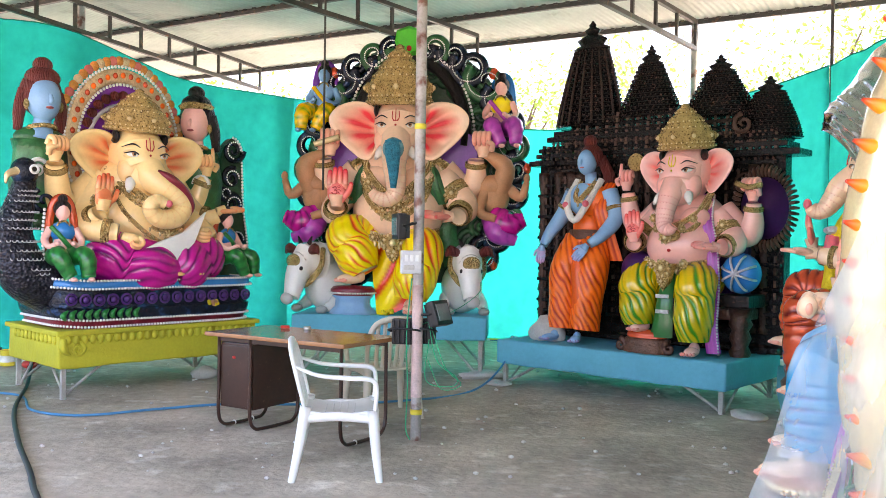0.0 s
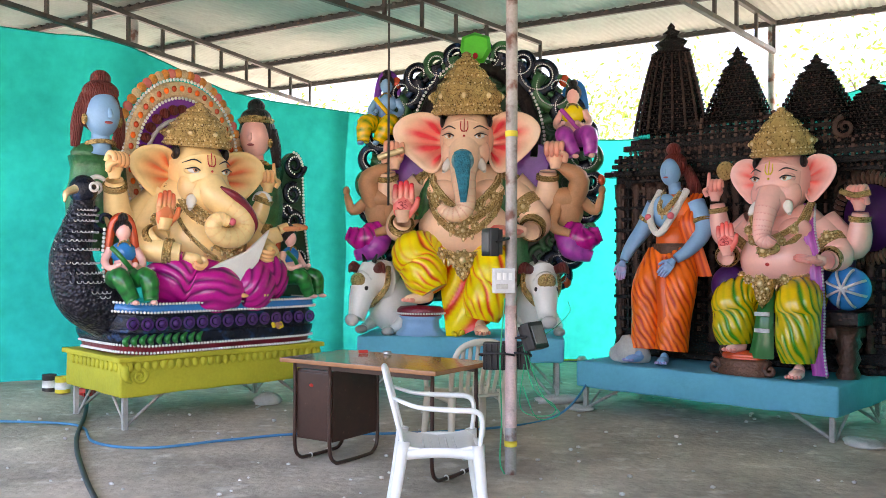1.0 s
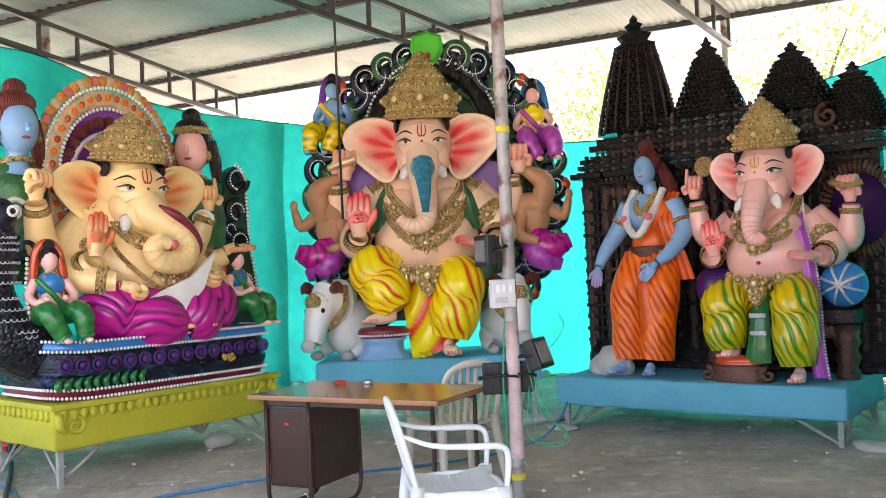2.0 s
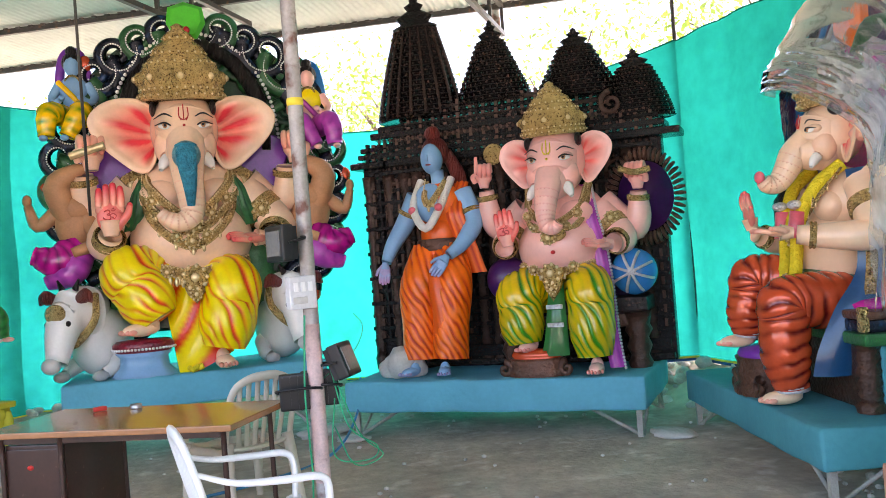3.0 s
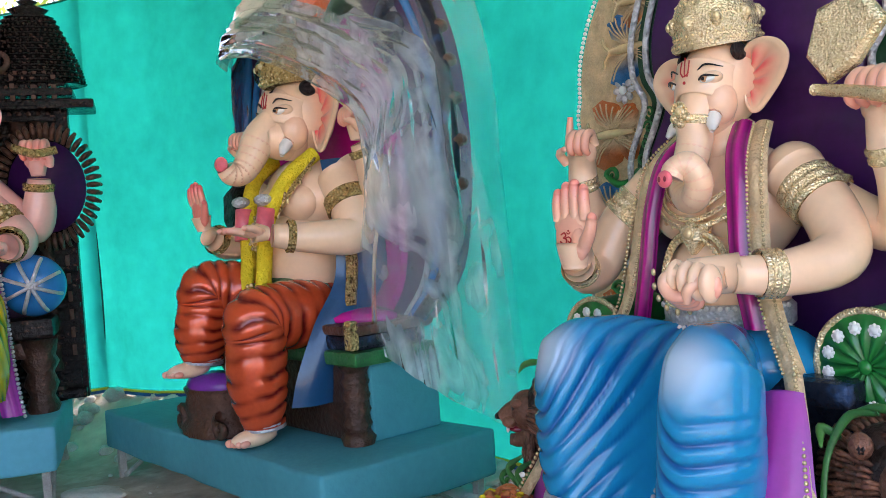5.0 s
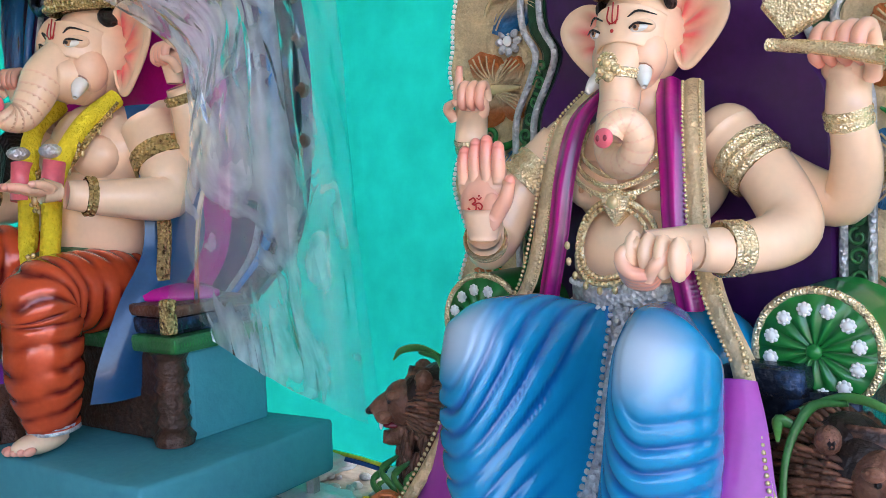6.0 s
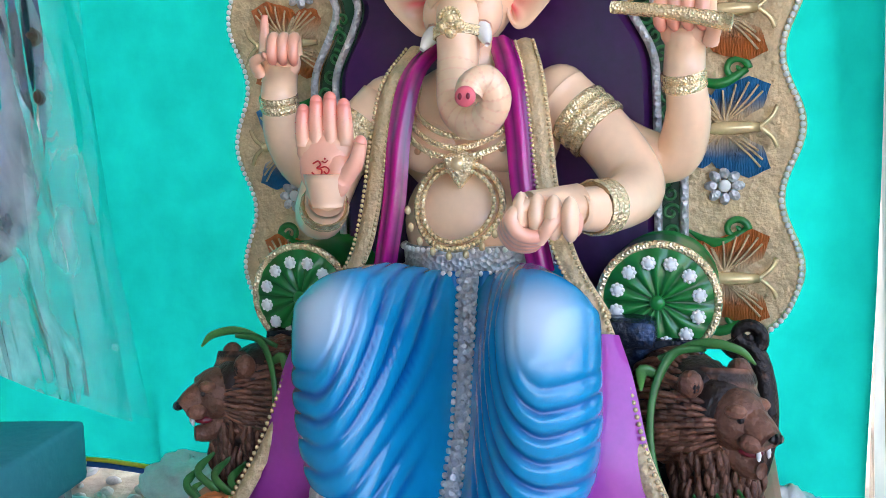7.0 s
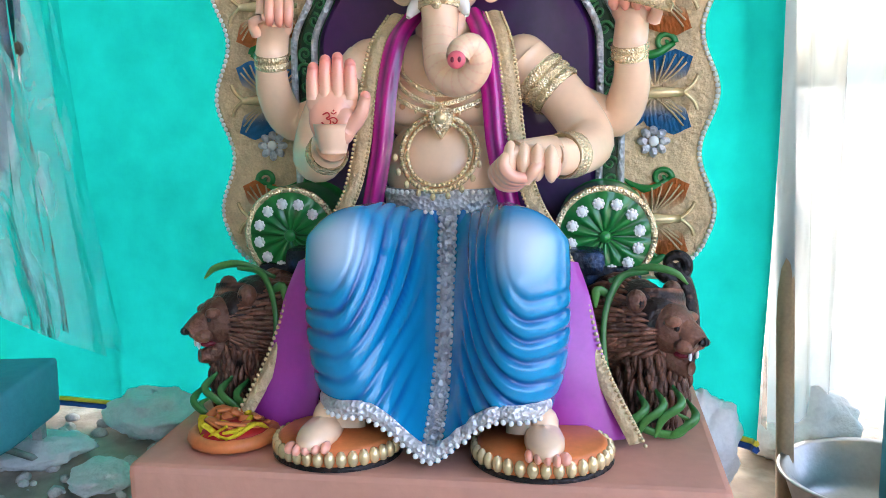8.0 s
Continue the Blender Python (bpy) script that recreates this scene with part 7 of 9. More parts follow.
for x, y, z, r in ((0, -0.56, 1.90, 0.085), (-0.17, -0.50, 1.97, 0.05), (0.17, -0.50, 1.97, 0.05), (-0.30, -0.40, 2.10, 0.05), (0.30, -0.40, 2.10, 0.05), (0, -0.56, 1.74, 0.06), (-0.12, -0.53, 1.79, 0.045), (0.12, -0.53, 1.79, 0.045), (0, -0.60, 1.44, 0.10), (-0.22, -0.52, 1.50, 0.05), (0.22, -0.52, 1.50, 0.05), (-0.60, -0.26, 2.0, 0.07), (0.60, -0.26, 2.0, 0.07), (0, -0.59, 1.30, 0.05)):
    rosette(b, (cx + x, y, z), r)
for e in (-1, 1):
    for i in range(7):
        b.ell((cx + e * (0.10 + 0.05 * i), -0.56 + 0.02 * i, 1.40 + 0.012 * i), (0.018, 0.015, 0.04), M_GOLDS, nu=7, nv=6)
    ribbon(b, [(cx + e * 0.30, -0.06, 2.38), (cx + e * 0.40, -0.24, 2.22), (cx + e * 0.44, -0.26, 2.05), (cx + e * 0.50, -0.20, 1.88)], (0.07, 0.2), (1, 0.2 * e, 0.2), M_DGREEN, 0.03, wave=0.012, pleats=3, k=0.2)
foot(b, (-0.42, -0.56, 1.03), (-0.85, -0.5, 0), 0.19, sk)
foot(b, (0.22, -0.58, 0.71), (0.2, -1, 0), 0.19, sk)
b.object("idol_statue", m=P2, label="seated elephant-headed idol in yellow robe with red folds", category="statue")

arch2 = thing("scroll_arch", P2, "tall dark green arch of scrolled leaves with pearl edges", "halo")
AX, AZ, ARX, ARZ = 0.15, 2.28, 1.28, 1.52
el = lambda f, y: [(AX + ARX * f * math.cos(t), y, AZ + ARZ * f * math.sin(t)) for t in np.radians(np.linspace(-62, 242, 70))]
part("back_board", Mesh().plate([(x, z) for x, y, z in el(0.97, 0)], 0.22, 0.32, M_DGREEN, inset=0.03), arch2, "dark green back board")
part("inner_hair_band", Mesh().tube([(AX - 0.02 + 0.62 * math.cos(t), 0.14, 2.70 + 0.84 * math.sin(t)) for t in np.radians(np.linspace(-10, 190, 36))], 0.075, M_HAIR, n=10, sub=1), arch2, "dark band")
part("pearl_trim", Mesh().beads([(AX - 0.02 + 0.73 * math.cos(t), 0.10, 2.66 + 0.98 * math.sin(t)) for t in np.radians(np.linspace(-10, 190, 36))], 0.018, M_BEAD, gap=0.042, sub=1), arch2)
rs = random.Random(21)
for i, t in enumerate(np.radians(np.linspace(-55, 235, 27))):
    x, z = AX + ARX * 0.93 * math.cos(t), AZ + ARZ * 0.93 * math.sin(t)
    s = 1 if t < math.pi / 2 else -1
    r = rs.uniform(0.17, 0.24)
    part("scroll", Mesh().spiral((x, 0.15, z), r, 1.6, 0.075, 0.022, M_DARK if i % 3 else M_DGREEN, start=math.degrees(t) + 90 * s, sign=s, n=8, k=0.5), arch2, "dark scrolled leaf")
    q = np.linspace(0, 7.0, 22)
    part("pearl_trim", Mesh().beads([(x + r * (1 - 0.11 * w) * math.cos(t + s * (w + 1.5)), 0.085, z + r * (1 - 0.11 * w) * math.sin(t + s * (w + 1.5))) for w in q], 0.0085, M_BEAD, gap=0.020, sub=1), arch2, "row of pearls")
    x2, z2 = AX + ARX * 0.74 * math.cos(t), AZ + ARZ * 0.76 * math.sin(t)
    part("scroll", Mesh().spiral((x2, 0.18, z2), r * 0.7, 1.3, 0.045, 0.02, M_DGREEN, start=math.degrees(t) - 90 * s, sign=-s, n=7, k=rs.random()), arch2, "dark green scrolled leaf")
    if i % 4 == 1:
        part("bud", Mesh().ell((AX + ARX * 1.02 * math.cos(t), 0.14, AZ + ARZ * 1.02 * math.sin(t)), (0.06, 0.05, 0.07), M_REDCL, nu=10, nv=8), arch2, "red bud")
part("top_leaf", Mesh().plate([(0.02, 3.56), (-0.06, 3.72), (-0.04, 3.86), (0.10, 3.91), (0.26, 3.86), (0.28, 3.72), (0.2, 3.58)], 0.02, 0.16, M_LIME, inset=0.04), arch2, "bright green leaf crest")
part("top_jewel", Mesh().ell((0.11, 0.0, 3.64), (0.03, 0.02, 0.035), M_REDP, nu=10, nv=7), arch2, "red jewel")
for e, x in ((-1, -0.92), (1, 1.10)):
    b = Mesh()
    b.ell((0, 0, 0.05), (0.17, 0.14, 0.22), M_BROWNSKIN, nu=16, nv=12)
    b.ell((0, -0.03, 0.18), (0.20, 0.13, 0.12), M_BROWNSKIN, nu=16, nv=12)
    b.tube([(0.02 * e, -0.02, 0.05), (e * 0.12, -0.10, 0.35), (-e * 0.02, -0.12, 0.48), (-e * 0.14, -0.1, 0.52)], [0.10, 0.11, 0.07, 0.03], M_BROWNSKIN, n=12)
    b.tube([(e * 0.15, 0, 0.15), (e * 0.30, -0.02, 0.05), (e * 0.36, -0.06, 0.22)], [0.07, 0.055, 0.035], M_BROWNSKIN, n=10)
    b.ell((e * 0.36, -0.07, 0.26), (0.04, 0.04, 0.055), M_BROWNSKIN, nu=8, nv=6)
    b.tube([(-e * 0.1, -0.06, 0.1), (-e * 0.16, -0.16, -0.12), (e * 0.02, -0.2, -0.2)], [0.07, 0.06, 0.04], M_BROWNSKIN, n=10)
    b.tube([(0, 0, -0.18), (e * 0.16, -0.08, -0.26), (e * 0.34, -0.08, -0.20)], [0.16, 0.14, 0.08], M_MAGENTA, n=16, sub=8, fold=(0.05, 4, 2))
    b.tube([(0, 0, -0.18), (e * 0.05, -0.10, -0.36), (e * 0.25, -0.10, -0.44)], [0.15, 0.12, 0.06], M_PINKCL, n=16, sub=8, fold=(0.05, 4, 2))
    b.object("serpent_man_statue", m=P2 @ pose(x, 0.0, 1.92), label="small tan plaster serpent figure in magenta cloth on the arch", category="statue", group="serpent figures")
figurine("flute_player_statue", P2 @ pose(-0.87, 0.08, 2.66), 0.82, M_BLUESKIN, M_YELGREEN, M_BLUESKIN, M_HAIR, "small blue plaster flute player with white turban on the arch", halo=M_VIOLET, sit_side=-1)
figurine("lady_statue", P2 @ pose(1.16, 0.08, 2.50, 0, 0, -10), 0.84, M_SKIN3, M_PINKCL, M_YELRED, M_HAIR, "small plaster lady in pink skirt seated on the arch", halo=M_BLUE, sit_side=1)


def cow(m, yaw, label):
    b = Mesh()
    b.ell((0, 0.12, 0.22), (0.21, 0.28, 0.22), M_WHITEP, nu=22, nv=14, k=0.1)
    b.ell((0, 0.02, 0.44), (0.13, 0.15, 0.13), M_WHITEP, nu=16, nv=10, k=0.25)
    b.tube([(0, -0.04, 0.40), (0, -0.18, 0.42), (0, -0.30, 0.38)], [0.18, 0.15, 0.12], M_WHITEP, n=16)
    b.tube([(0, -0.18, 0.46), (0, -0.32, 0.32), (0, -0.40, 0.13)], [0.14, 0.12, 0.08], M_WHITEP, n=16)
    b.ell((0, -0.46, 0.12), (0.075, 0.06, 0.05), M_WHITEP, nu=12, nv=8, k=0.6)
    b.ell((0, -0.38, 0.42), (0.09, 0.05, 0.06), M_GOLD, nu=12, nv=8)
    for e in (-1, 1):
        b.tube([(e * 0.10, -0.24, 0.50), (e * 0.19, -0.26, 0.52), (e * 0.24, -0.26, 0.48)], [0.03, 0.045, 0.01], M_HAIRR, n=8)
        b.tube([(e * 0.06, -0.22, 0.56), (e * 0.10, -0.22, 0.62)], [0.025, 0.008], M_HAIR, n=7)
        b.ell((e * 0.095, -0.36, 0.36), (0.02, 0.025, 0.02), M_HAIR, nu=8, nv=6)
        b.tube([(e * 0.17, 0.1, 0.12), (e * 0.20, -0.02, 0.06), (e * 0.18, -0.12, 0.035)], [0.07, 0.05, 0.035], M_WHITEP, n=10)
        b.ell((e * 0.18, -0.15, 0.025), (0.06, 0.07, 0.035), M_WHITEP, nu=10, nv=7, k=0.9)
    b.tube([(-0.14, -0.1, 0.52), (-0.17, -0.17, 0.36), (0, -0.24, 0.22), (0.17, -0.17, 0.36), (0.14, -0.1, 0.52)], 0.028, M_GOLD, n=7)
    b.object("cow_statue", m=m @ pose(0, 0, 0, 0, 0, yaw), label=label, category="statue", group="cows at the platform")


cow(P2 @ pose(-0.84, -0.16, 0.66) @ Matrix.Diagonal((1.1, 1.05, 1.35, 1)), -34, "white plaster cow with gold brow jewel lying at the idol's feet")
cow(P2 @ pose(0.78, -0.14, 0.66) @ Matrix.Diagonal((1.1, 1.05, 1.35, 1)), 14, "white plaster cow with gold brow jewel lying at the idol's feet")
t = thing("foot_stool", P2 @ pose(-0.42, -0.42, 0.66), "pale blue plaster stool with a red beaded cushion", "stool")
part("pedestal", Mesh().lathe([(0.25, 0), (0.24, 0.03), (0.19, 0.08), (0.18, 0.16), (0.22, 0.20), (0.001, 0.20)], (0, 0, 0), M_BLUESKIN, n=28, ribs=8, amp=0.05, scale=(1, 0.7)), t, "pale blue pedestal")
part("cushion", Mesh().lathe([(0.20, 0.20), (0.245, 0.22), (0.245, 0.27), (0.21, 0.30), (0.001, 0.31)], (0, 0, 0), M_WINE, n=28, scale=(1, 0.7)), t, "dark red cushion")
part("bead_row", Mesh().beads([(0.25 * math.cos(q), 0.175 * math.sin(q), 0.23) for q in np.linspace(0, 6.28, 40)], 0.012, M_BEAD, gap=0.027, sub=1), t)
m = Mesh()
for i in range(12):
    m.ell((rs.uniform(-0.05, 0.05), rs.uniform(-0.03, 0.03), 0.02 + rs.uniform(0, 0.03)), 0.022, M_YELGAR, nu=7, nv=5)
m.object("flower_heap", m=P2 @ pose(-0.02, -0.54, 0.66), label="small heap of yellow flowers on the blue platform", category="flowers")

# ---- the idol and the archer before the temple ----
M_TEMPLE = mat("black temple paint with copper highlights", (0.009, 0.007, 0.007), (0.17, 0.09, 0.065), rough=0.20, metal=0.40, var=0.4, scale=10, bump=0.9, bscale=38, spots=((0.12, 0.06, 0.042), 34, 0.61))
temple = thing("temple_backdrop", P3, "black and copper temple facade with four spires", "temple model")
part("wall", Mesh().box((-0.03, 0.33, 1.40), (2.74, 0.16, 1.88), M_TEMPLE, bevel=0.01), temple, "carved black temple wall")


def spire(x, z0, z1, w, tiers, curve, ribs, keep=0.66):
    """A spire of stepped courses; curve above 1 bulges like a beehive, at 1 it is a straight pyramid."""
    prof = []
    h = z1 - z0
    body = 0.72 * h
    f = lambda t: w * (1 - keep * t ** curve)
    for i in range(tiers):
        t0, t1 = i / tiers, (i + 1) / tiers
        zb, dz = z0 + t0 * body, body / tiers
        prof += [(f(t0) * 1.07, zb), (f(t0) * 1.09, zb + dz * 0.30), (f(t0) * 1.04, zb + dz * 0.42), (f(t0) * 0.92, zb + dz * 0.48), (f(t1) * 0.93, zb + dz * 0.98)]
    top = z0 + body
    r = w * (1 - keep) * 0.95
    prof += [(r * 1.15, top), (r * 1.2, top + 0.02 * h), (r * 0.75, top + 0.05 * h), (r * 1.0, top + 0.10 * h), (r * 0.55, top + 0.14 * h), (r * 0.36, top + 0.155 * h), (r * 0.52, top + 0.19 * h), (r * 0.2, top + 0.22 * h), (r * 0.24, top + 0.24 * h), (0.004, z1)]
    sp = part("spire", Mesh().lathe(prof, (x, 0.33, 0), M_TEMPLE, n=36, ribs=9, amp=0.03, scale=(1, 0.6)), temple, "tiered black copper spire")
    for i in range(ribs):
        a = math.pi * (1 + (i + 0.5) / ribs)
        part("rib", Mesh().tube([(x + f(t) * 1.08 * math.cos(a), 0.33 + f(t) * 0.64 * math.sin(a), z0 + t * body) for t in np.linspace(0.02, 0.98, 8)], [0.020, 0.019, 0.018, 0.017, 0.016, 0.015, 0.013, 0.01], M_TEMPLE, n=6, sub=2, k=0.15), sp)
    for j in range(tiers):
        t = j / tiers
        m = 17 if j % 2 else 16
        row = Mesh()
        for i in range(m):
            a = math.pi * (1 + (i + 0.5) / m)
            row.ell((x + f(t) * 1.06 * math.cos(a), 0.33 + f(t) * 0.64 * math.sin(a), z0 + (t + 0.6 / tiers) * body), (0.013, 0.013, body / tiers * 0.30), M_TEMPLE, nu=6, nv=5, k=0.1)
        tagged(part("stud_row", row, sp), kind="stuff")
    return sp


spire(-0.80, 2.72, 3.88, 0.38, 18, 1.25, 9, 0.50)
spire(-0.09, 2.78, 3.53, 0.34, 12, 1.0, 0)
spire(0.66, 2.72, 3.34, 0.38, 11, 0.9, 0)
spire(1.15, 2.48, 3.08, 0.29, 12, 1.3, 0, 0.55)
# the stepped roof storey that joins the spires
for i in range(8):
    z = 2.36 + 0.062 * i
    part("roof_course", Mesh().box((-0.02, 0.32, z), (2.80 - 0.035 * i if i < 3 else 2.22 - 0.05 * i, 0.30 - 0.014 * i + 0.03 * (i % 2), 0.046), M_TEMPLE, bevel=0.010, k=0.15 * (i % 2)), temple)
    row = Mesh()
    for q in range(44):
        x = -1.3 + q * 0.06
        if i < 3 or abs(x + 0.02) < 1.05 - 0.025 * i:
            row.box((x, 0.165 + 0.007 * i, z + 0.030), (0.030, 0.045, 0.03 + 0.018 * (q % 3 == 0)), M_TEMPLE, bevel=0.005, k=0.5 * (q % 2))
    tagged(part("roof_stud_row", row, temple), kind="stuff")
for i, z in enumerate(np.arange(0.72, 2.2, 0.115)):
    part("course", Mesh().box((-0.03, 0.235, z), (2.72, 0.05 + 0.03 * (i % 2), 0.035), M_TEMPLE, bevel=0.008), temple)
    row = Mesh()
    for q in range(44):
        row.box((-1.35 + q * 0.061, 0.232, z + 0.055), (0.028, 0.05, 0.05 + 0.02 * (q % 3)), M_TEMPLE, bevel=0.006, k=0.5 * (q % 2))
    tagged(part("block_row", row, temple), kind="stuff")
for z, w, h, d in ((2.60, 2.62, 0.06, 0.30), (2.66, 2.40, 0.06, 0.24), (2.50, 2.56, 0.05, 0.26), (2.42, 2.72, 0.05, 0.34), (2.34, 2.58, 0.05, 0.26), (2.26, 2.50, 0.04, 0.24), (0.60, 2.55, 0.10, 0.26), (0.50, 2.60, 0.06, 0.3)):
    x0 = -0.22 if z > 2.55 else 0.03
    part("cornice", Mesh().box((x0 if z < 2.55 else -0.45, 0.31, z), (w if z < 2.55 else w * 0.62, d, h), M_TEMPLE, bevel=0.012), temple)
for e in (-1, 1):
    part("eave", Mesh().box((e * 1.32 + 0.02, 0.29, 2.34), (0.34, 0.34, 0.06), M_TEMPLE, bevel=0.015), temple)
for z in (2.30, 2.20, 2.46, 2.56):
    row = Mesh()
    for i in range(44):
        row.ell((-1.18 + i * 0.056, 0.235 if z < 2.4 else 0.18, z - 0.01), (0.018, 0.02, 0.022), M_TEMPLE, nu=7, nv=5, k=0.5)
    part("dentil_row", row, temple)
for x in (-1.34, -1.14, -0.98, -0.86, -0.30, -0.18, -0.06, 0.06, 1.05, 1.16):
    prof = [(0.05, 0.46), (0.06, 0.56), (0.045, 0.62)] + [(0.04 + 0.012 * (i % 2), 0.62 + i * 0.07) for i in range(22)] + [(0.06, 2.18), (0.065, 2.24)]
    part("column", Mesh().lathe(prof, (x, 0.24, 0), M_TEMPLE, n=14, k=0.35), temple, "carved black copper column")
for x, z in ((-1.06, 2.05), (-0.24, 2.05), (-1.06, 1.30), (0.98, 2.05)):
    m = Mesh().ring((x, 0.225, z), 0.11, 0.022, M_TEMPLE, n=20, m=7, arc=(0, 180), k=0.45)
    m.tube([(x - 0.11, 0.225, z), (x - 0.11, 0.225, z - 0.3)], 0.02, M_TEMPLE, n=6, k=0.45)
    m.tube([(x + 0.11, 0.225, z), (x + 0.11, 0.225, z - 0.3)], 0.02, M_TEMPLE, n=6, k=0.45)
    m.ell((x, 0.235, z - 0.1), (0.07, 0.03, 0.14), M_TEMPLE, nu=10, nv=8)
    part("niche", m, temple)
for x in (0.35, 0.97):
    part("volute", Mesh().spiral((x, 0.15, 2.62), 0.10, 1.5, 0.03, 0.012, M_TEMPLE, start=90, k=0.45), temple)

b = Mesh()
sk = M_SKIN3
cx = 0.53
b.ell((cx, -0.12, 1.46), (0.36, 0.32, 0.29), sk, nu=30, nv=20)
b.ell((cx, -0.04, 1.76), (0.35, 0.24, 0.22), sk, nu=26, nv=16)
for e in (-1, 1):
    b.ell((cx + e * 0.15, -0.22, 1.72), (0.15, 0.10, 0.11), sk, nu=16, nv=12)
b.ell((cx, -0.44, 1.42), (0.02, 0.012, 0.016), M_REDP, nu=8, nv=6)
elephant_head(b, (cx, -0.12, 2.13), 1.78, sk, [(cx, -0.24, 2.12), (cx - 0.01, -0.40, 1.95), (cx - 0.02, -0.46, 1.82), (cx - 0.025, -0.49, 1.71), (cx - 0.005, -0.52, 1.63), (cx + 0.05, -0.53, 1.61), (cx + 0.085, -0.53, 1.645)], [0.125, 0.105, 0.090, 0.078, 0.066, 0.054, 0.042], 0.43, 0.26, 0.20, mark=M_YELGAR, crown_r=0.145, pink=0.9, ear_z=0.02)
arm(b, [(cx - 0.32, 0.0, 1.80), (cx - 0.52, 0.0, 1.66), (cx - 0.60, -0.06, 1.74), (cx - 0.62, -0.1, 1.98)], [0.12, 0.11, 0.10, 0.065], sk, [(2, 0.75, 1.15, 0.05)])
hand(b, (cx - 0.63, -0.12, 2.10), (0, 0, 1), (0.2, -1, 0), 0.17, sk, thumb=-1, pose_kind="point", k=0.6)
b.ell((cx - 0.53, -0.12, 2.28), (0.09, 0.04, 0.09), M_GOLD, nu=12, nv=9)
arm(b, [(cx - 0.30, -0.06, 1.74), (cx - 0.46, -0.18, 1.52), (cx - 0.42, -0.34, 1.48)], [0.12, 0.11, 0.07], sk, [(0, 0.6, 1.05, 0.09), (1, 0.6, 1.15, 0.07)])
hand(b, (cx - 0.38, -0.42, 1.60), (-0.1, 0, 1), (0.1, -1, 0), 0.19, sk, thumb=1, k=0.85)
om(b, (cx - 0.38, -0.42, 1.60), (-0.1, 0.0, 1), (0.1, -1, 0), 0.17, M_REDP)
arm(b, [(cx + 0.32, 0.0, 1.80), (cx + 0.54, 0.0, 1.58), (cx + 0.62, -0.03, 1.66), (cx + 0.64, -0.06, 1.86)], [0.12, 0.12, 0.105, 0.065], sk, [(2, 0.75, 1.15, 0.05)])
hand(b, (cx + 0.64, -0.08, 1.98), (0, 0, 1), (-0.2, -1, 0), 0.18, sk, thumb=1, pose_kind="fist", k=0.7)
b.tube([(cx + 0.52, -0.18, 2.04), (cx + 0.64, -0.2, 2.0), (cx + 0.76, -0.18, 2.02)], 0.025, M_GOLD, n=8)
arm(b, [(cx + 0.30, -0.06, 1.74), (cx + 0.50, -0.16, 1.50), (cx + 0.46, -0.32, 1.46)], [0.12, 0.12, 0.075], sk, [(0, 0.6, 1.05, 0.09), (1, 0.7, 1.15, 0.05)])
hand(b, (cx + 0.38, -0.40, 1.46), (-0.8, -0.5, 0.1), (0, -0.5, 0.9), 0.16, sk, thumb=-1, k=0.3)
for w, z0 in ((0.24, 1.76), (0.26, 1.66)):
    necklace(b, [(cx - w, -0.10, 1.96), (cx - w * 0.8, -0.30, z0), (cx, -0.42, z0 - 0.12), (cx + w * 0.8, -0.30, z0), (cx + w, -0.10, 1.96)], 0.026, pendants=9)
b.ell((cx + 0.02, -0.45, 1.56), (0.10, 0.03, 0.06), M_GOLD, nu=12, nv=8)
necklace(b, [(cx - 0.32, -0.24, 1.30), (cx, -0.46, 1.26), (cx + 0.32, -0.24, 1.32)], 0.03, pendants=7)
for e, kx in ((-1, 0.22), (1, 0.79)):
    leg(b, (cx + e * 0.14, 0.0, 1.14), (kx, -0.42, 1.12), (kx + (0.04 if e < 0 else 0.02), -0.48, 0.72 if e < 0 else 0.60), (0.20, 0.175, 0.13), M_YELGREEN, (0.05, 8, 6.0), kg=(-0.1, 0.55))
ribbon(b, [(cx, -0.40, 1.24), (cx + 0.01, -0.52, 1.0), (cx + 0.0, -0.54, 0.76), (cx - 0.02, -0.54, 0.62)], (0.10, 0.22), (1, 0, 0), M_GREEN, 0.03, wave=0.012, pleats=4)
b.plate([(cx - 0.10, 1.30), (cx + 0.10, 1.30), (cx + 0.06, 1.14), (cx, 1.04), (cx - 0.06, 1.14)], -0.56, -0.48, M_GOLD, inset=0.015)
for z in (1.0, 0.86):
    b.box((cx + 0.01, -0.57, z), (0.13, 0.02, 0.035), M_SILVER, bevel=0.006)
ribbon(b, [(cx + 0.20, -0.05, 1.94), (cx + 0.26, -0.22, 1.72), (cx + 0.32, -0.24, 1.45), (cx + 0.36, -0.28, 1.1), (cx + 0.40, -0.40, 0.75), (cx + 0.44, -0.42, 0.50)], 0.12, (1, 0.2, 0), M_PINKCL, 0.025, wave=0.008, pleats=3)
b.beads([(cx + 0.27, -0.07, 1.94), (cx + 0.33, -0.24, 1.72), (cx + 0.39, -0.26, 1.45), (cx + 0.43, -0.3, 1.1), (cx + 0.47, -0.42, 0.75), (cx + 0.5, -0.44, 0.50)], 0.012, M_SILVER, gap=0.026)
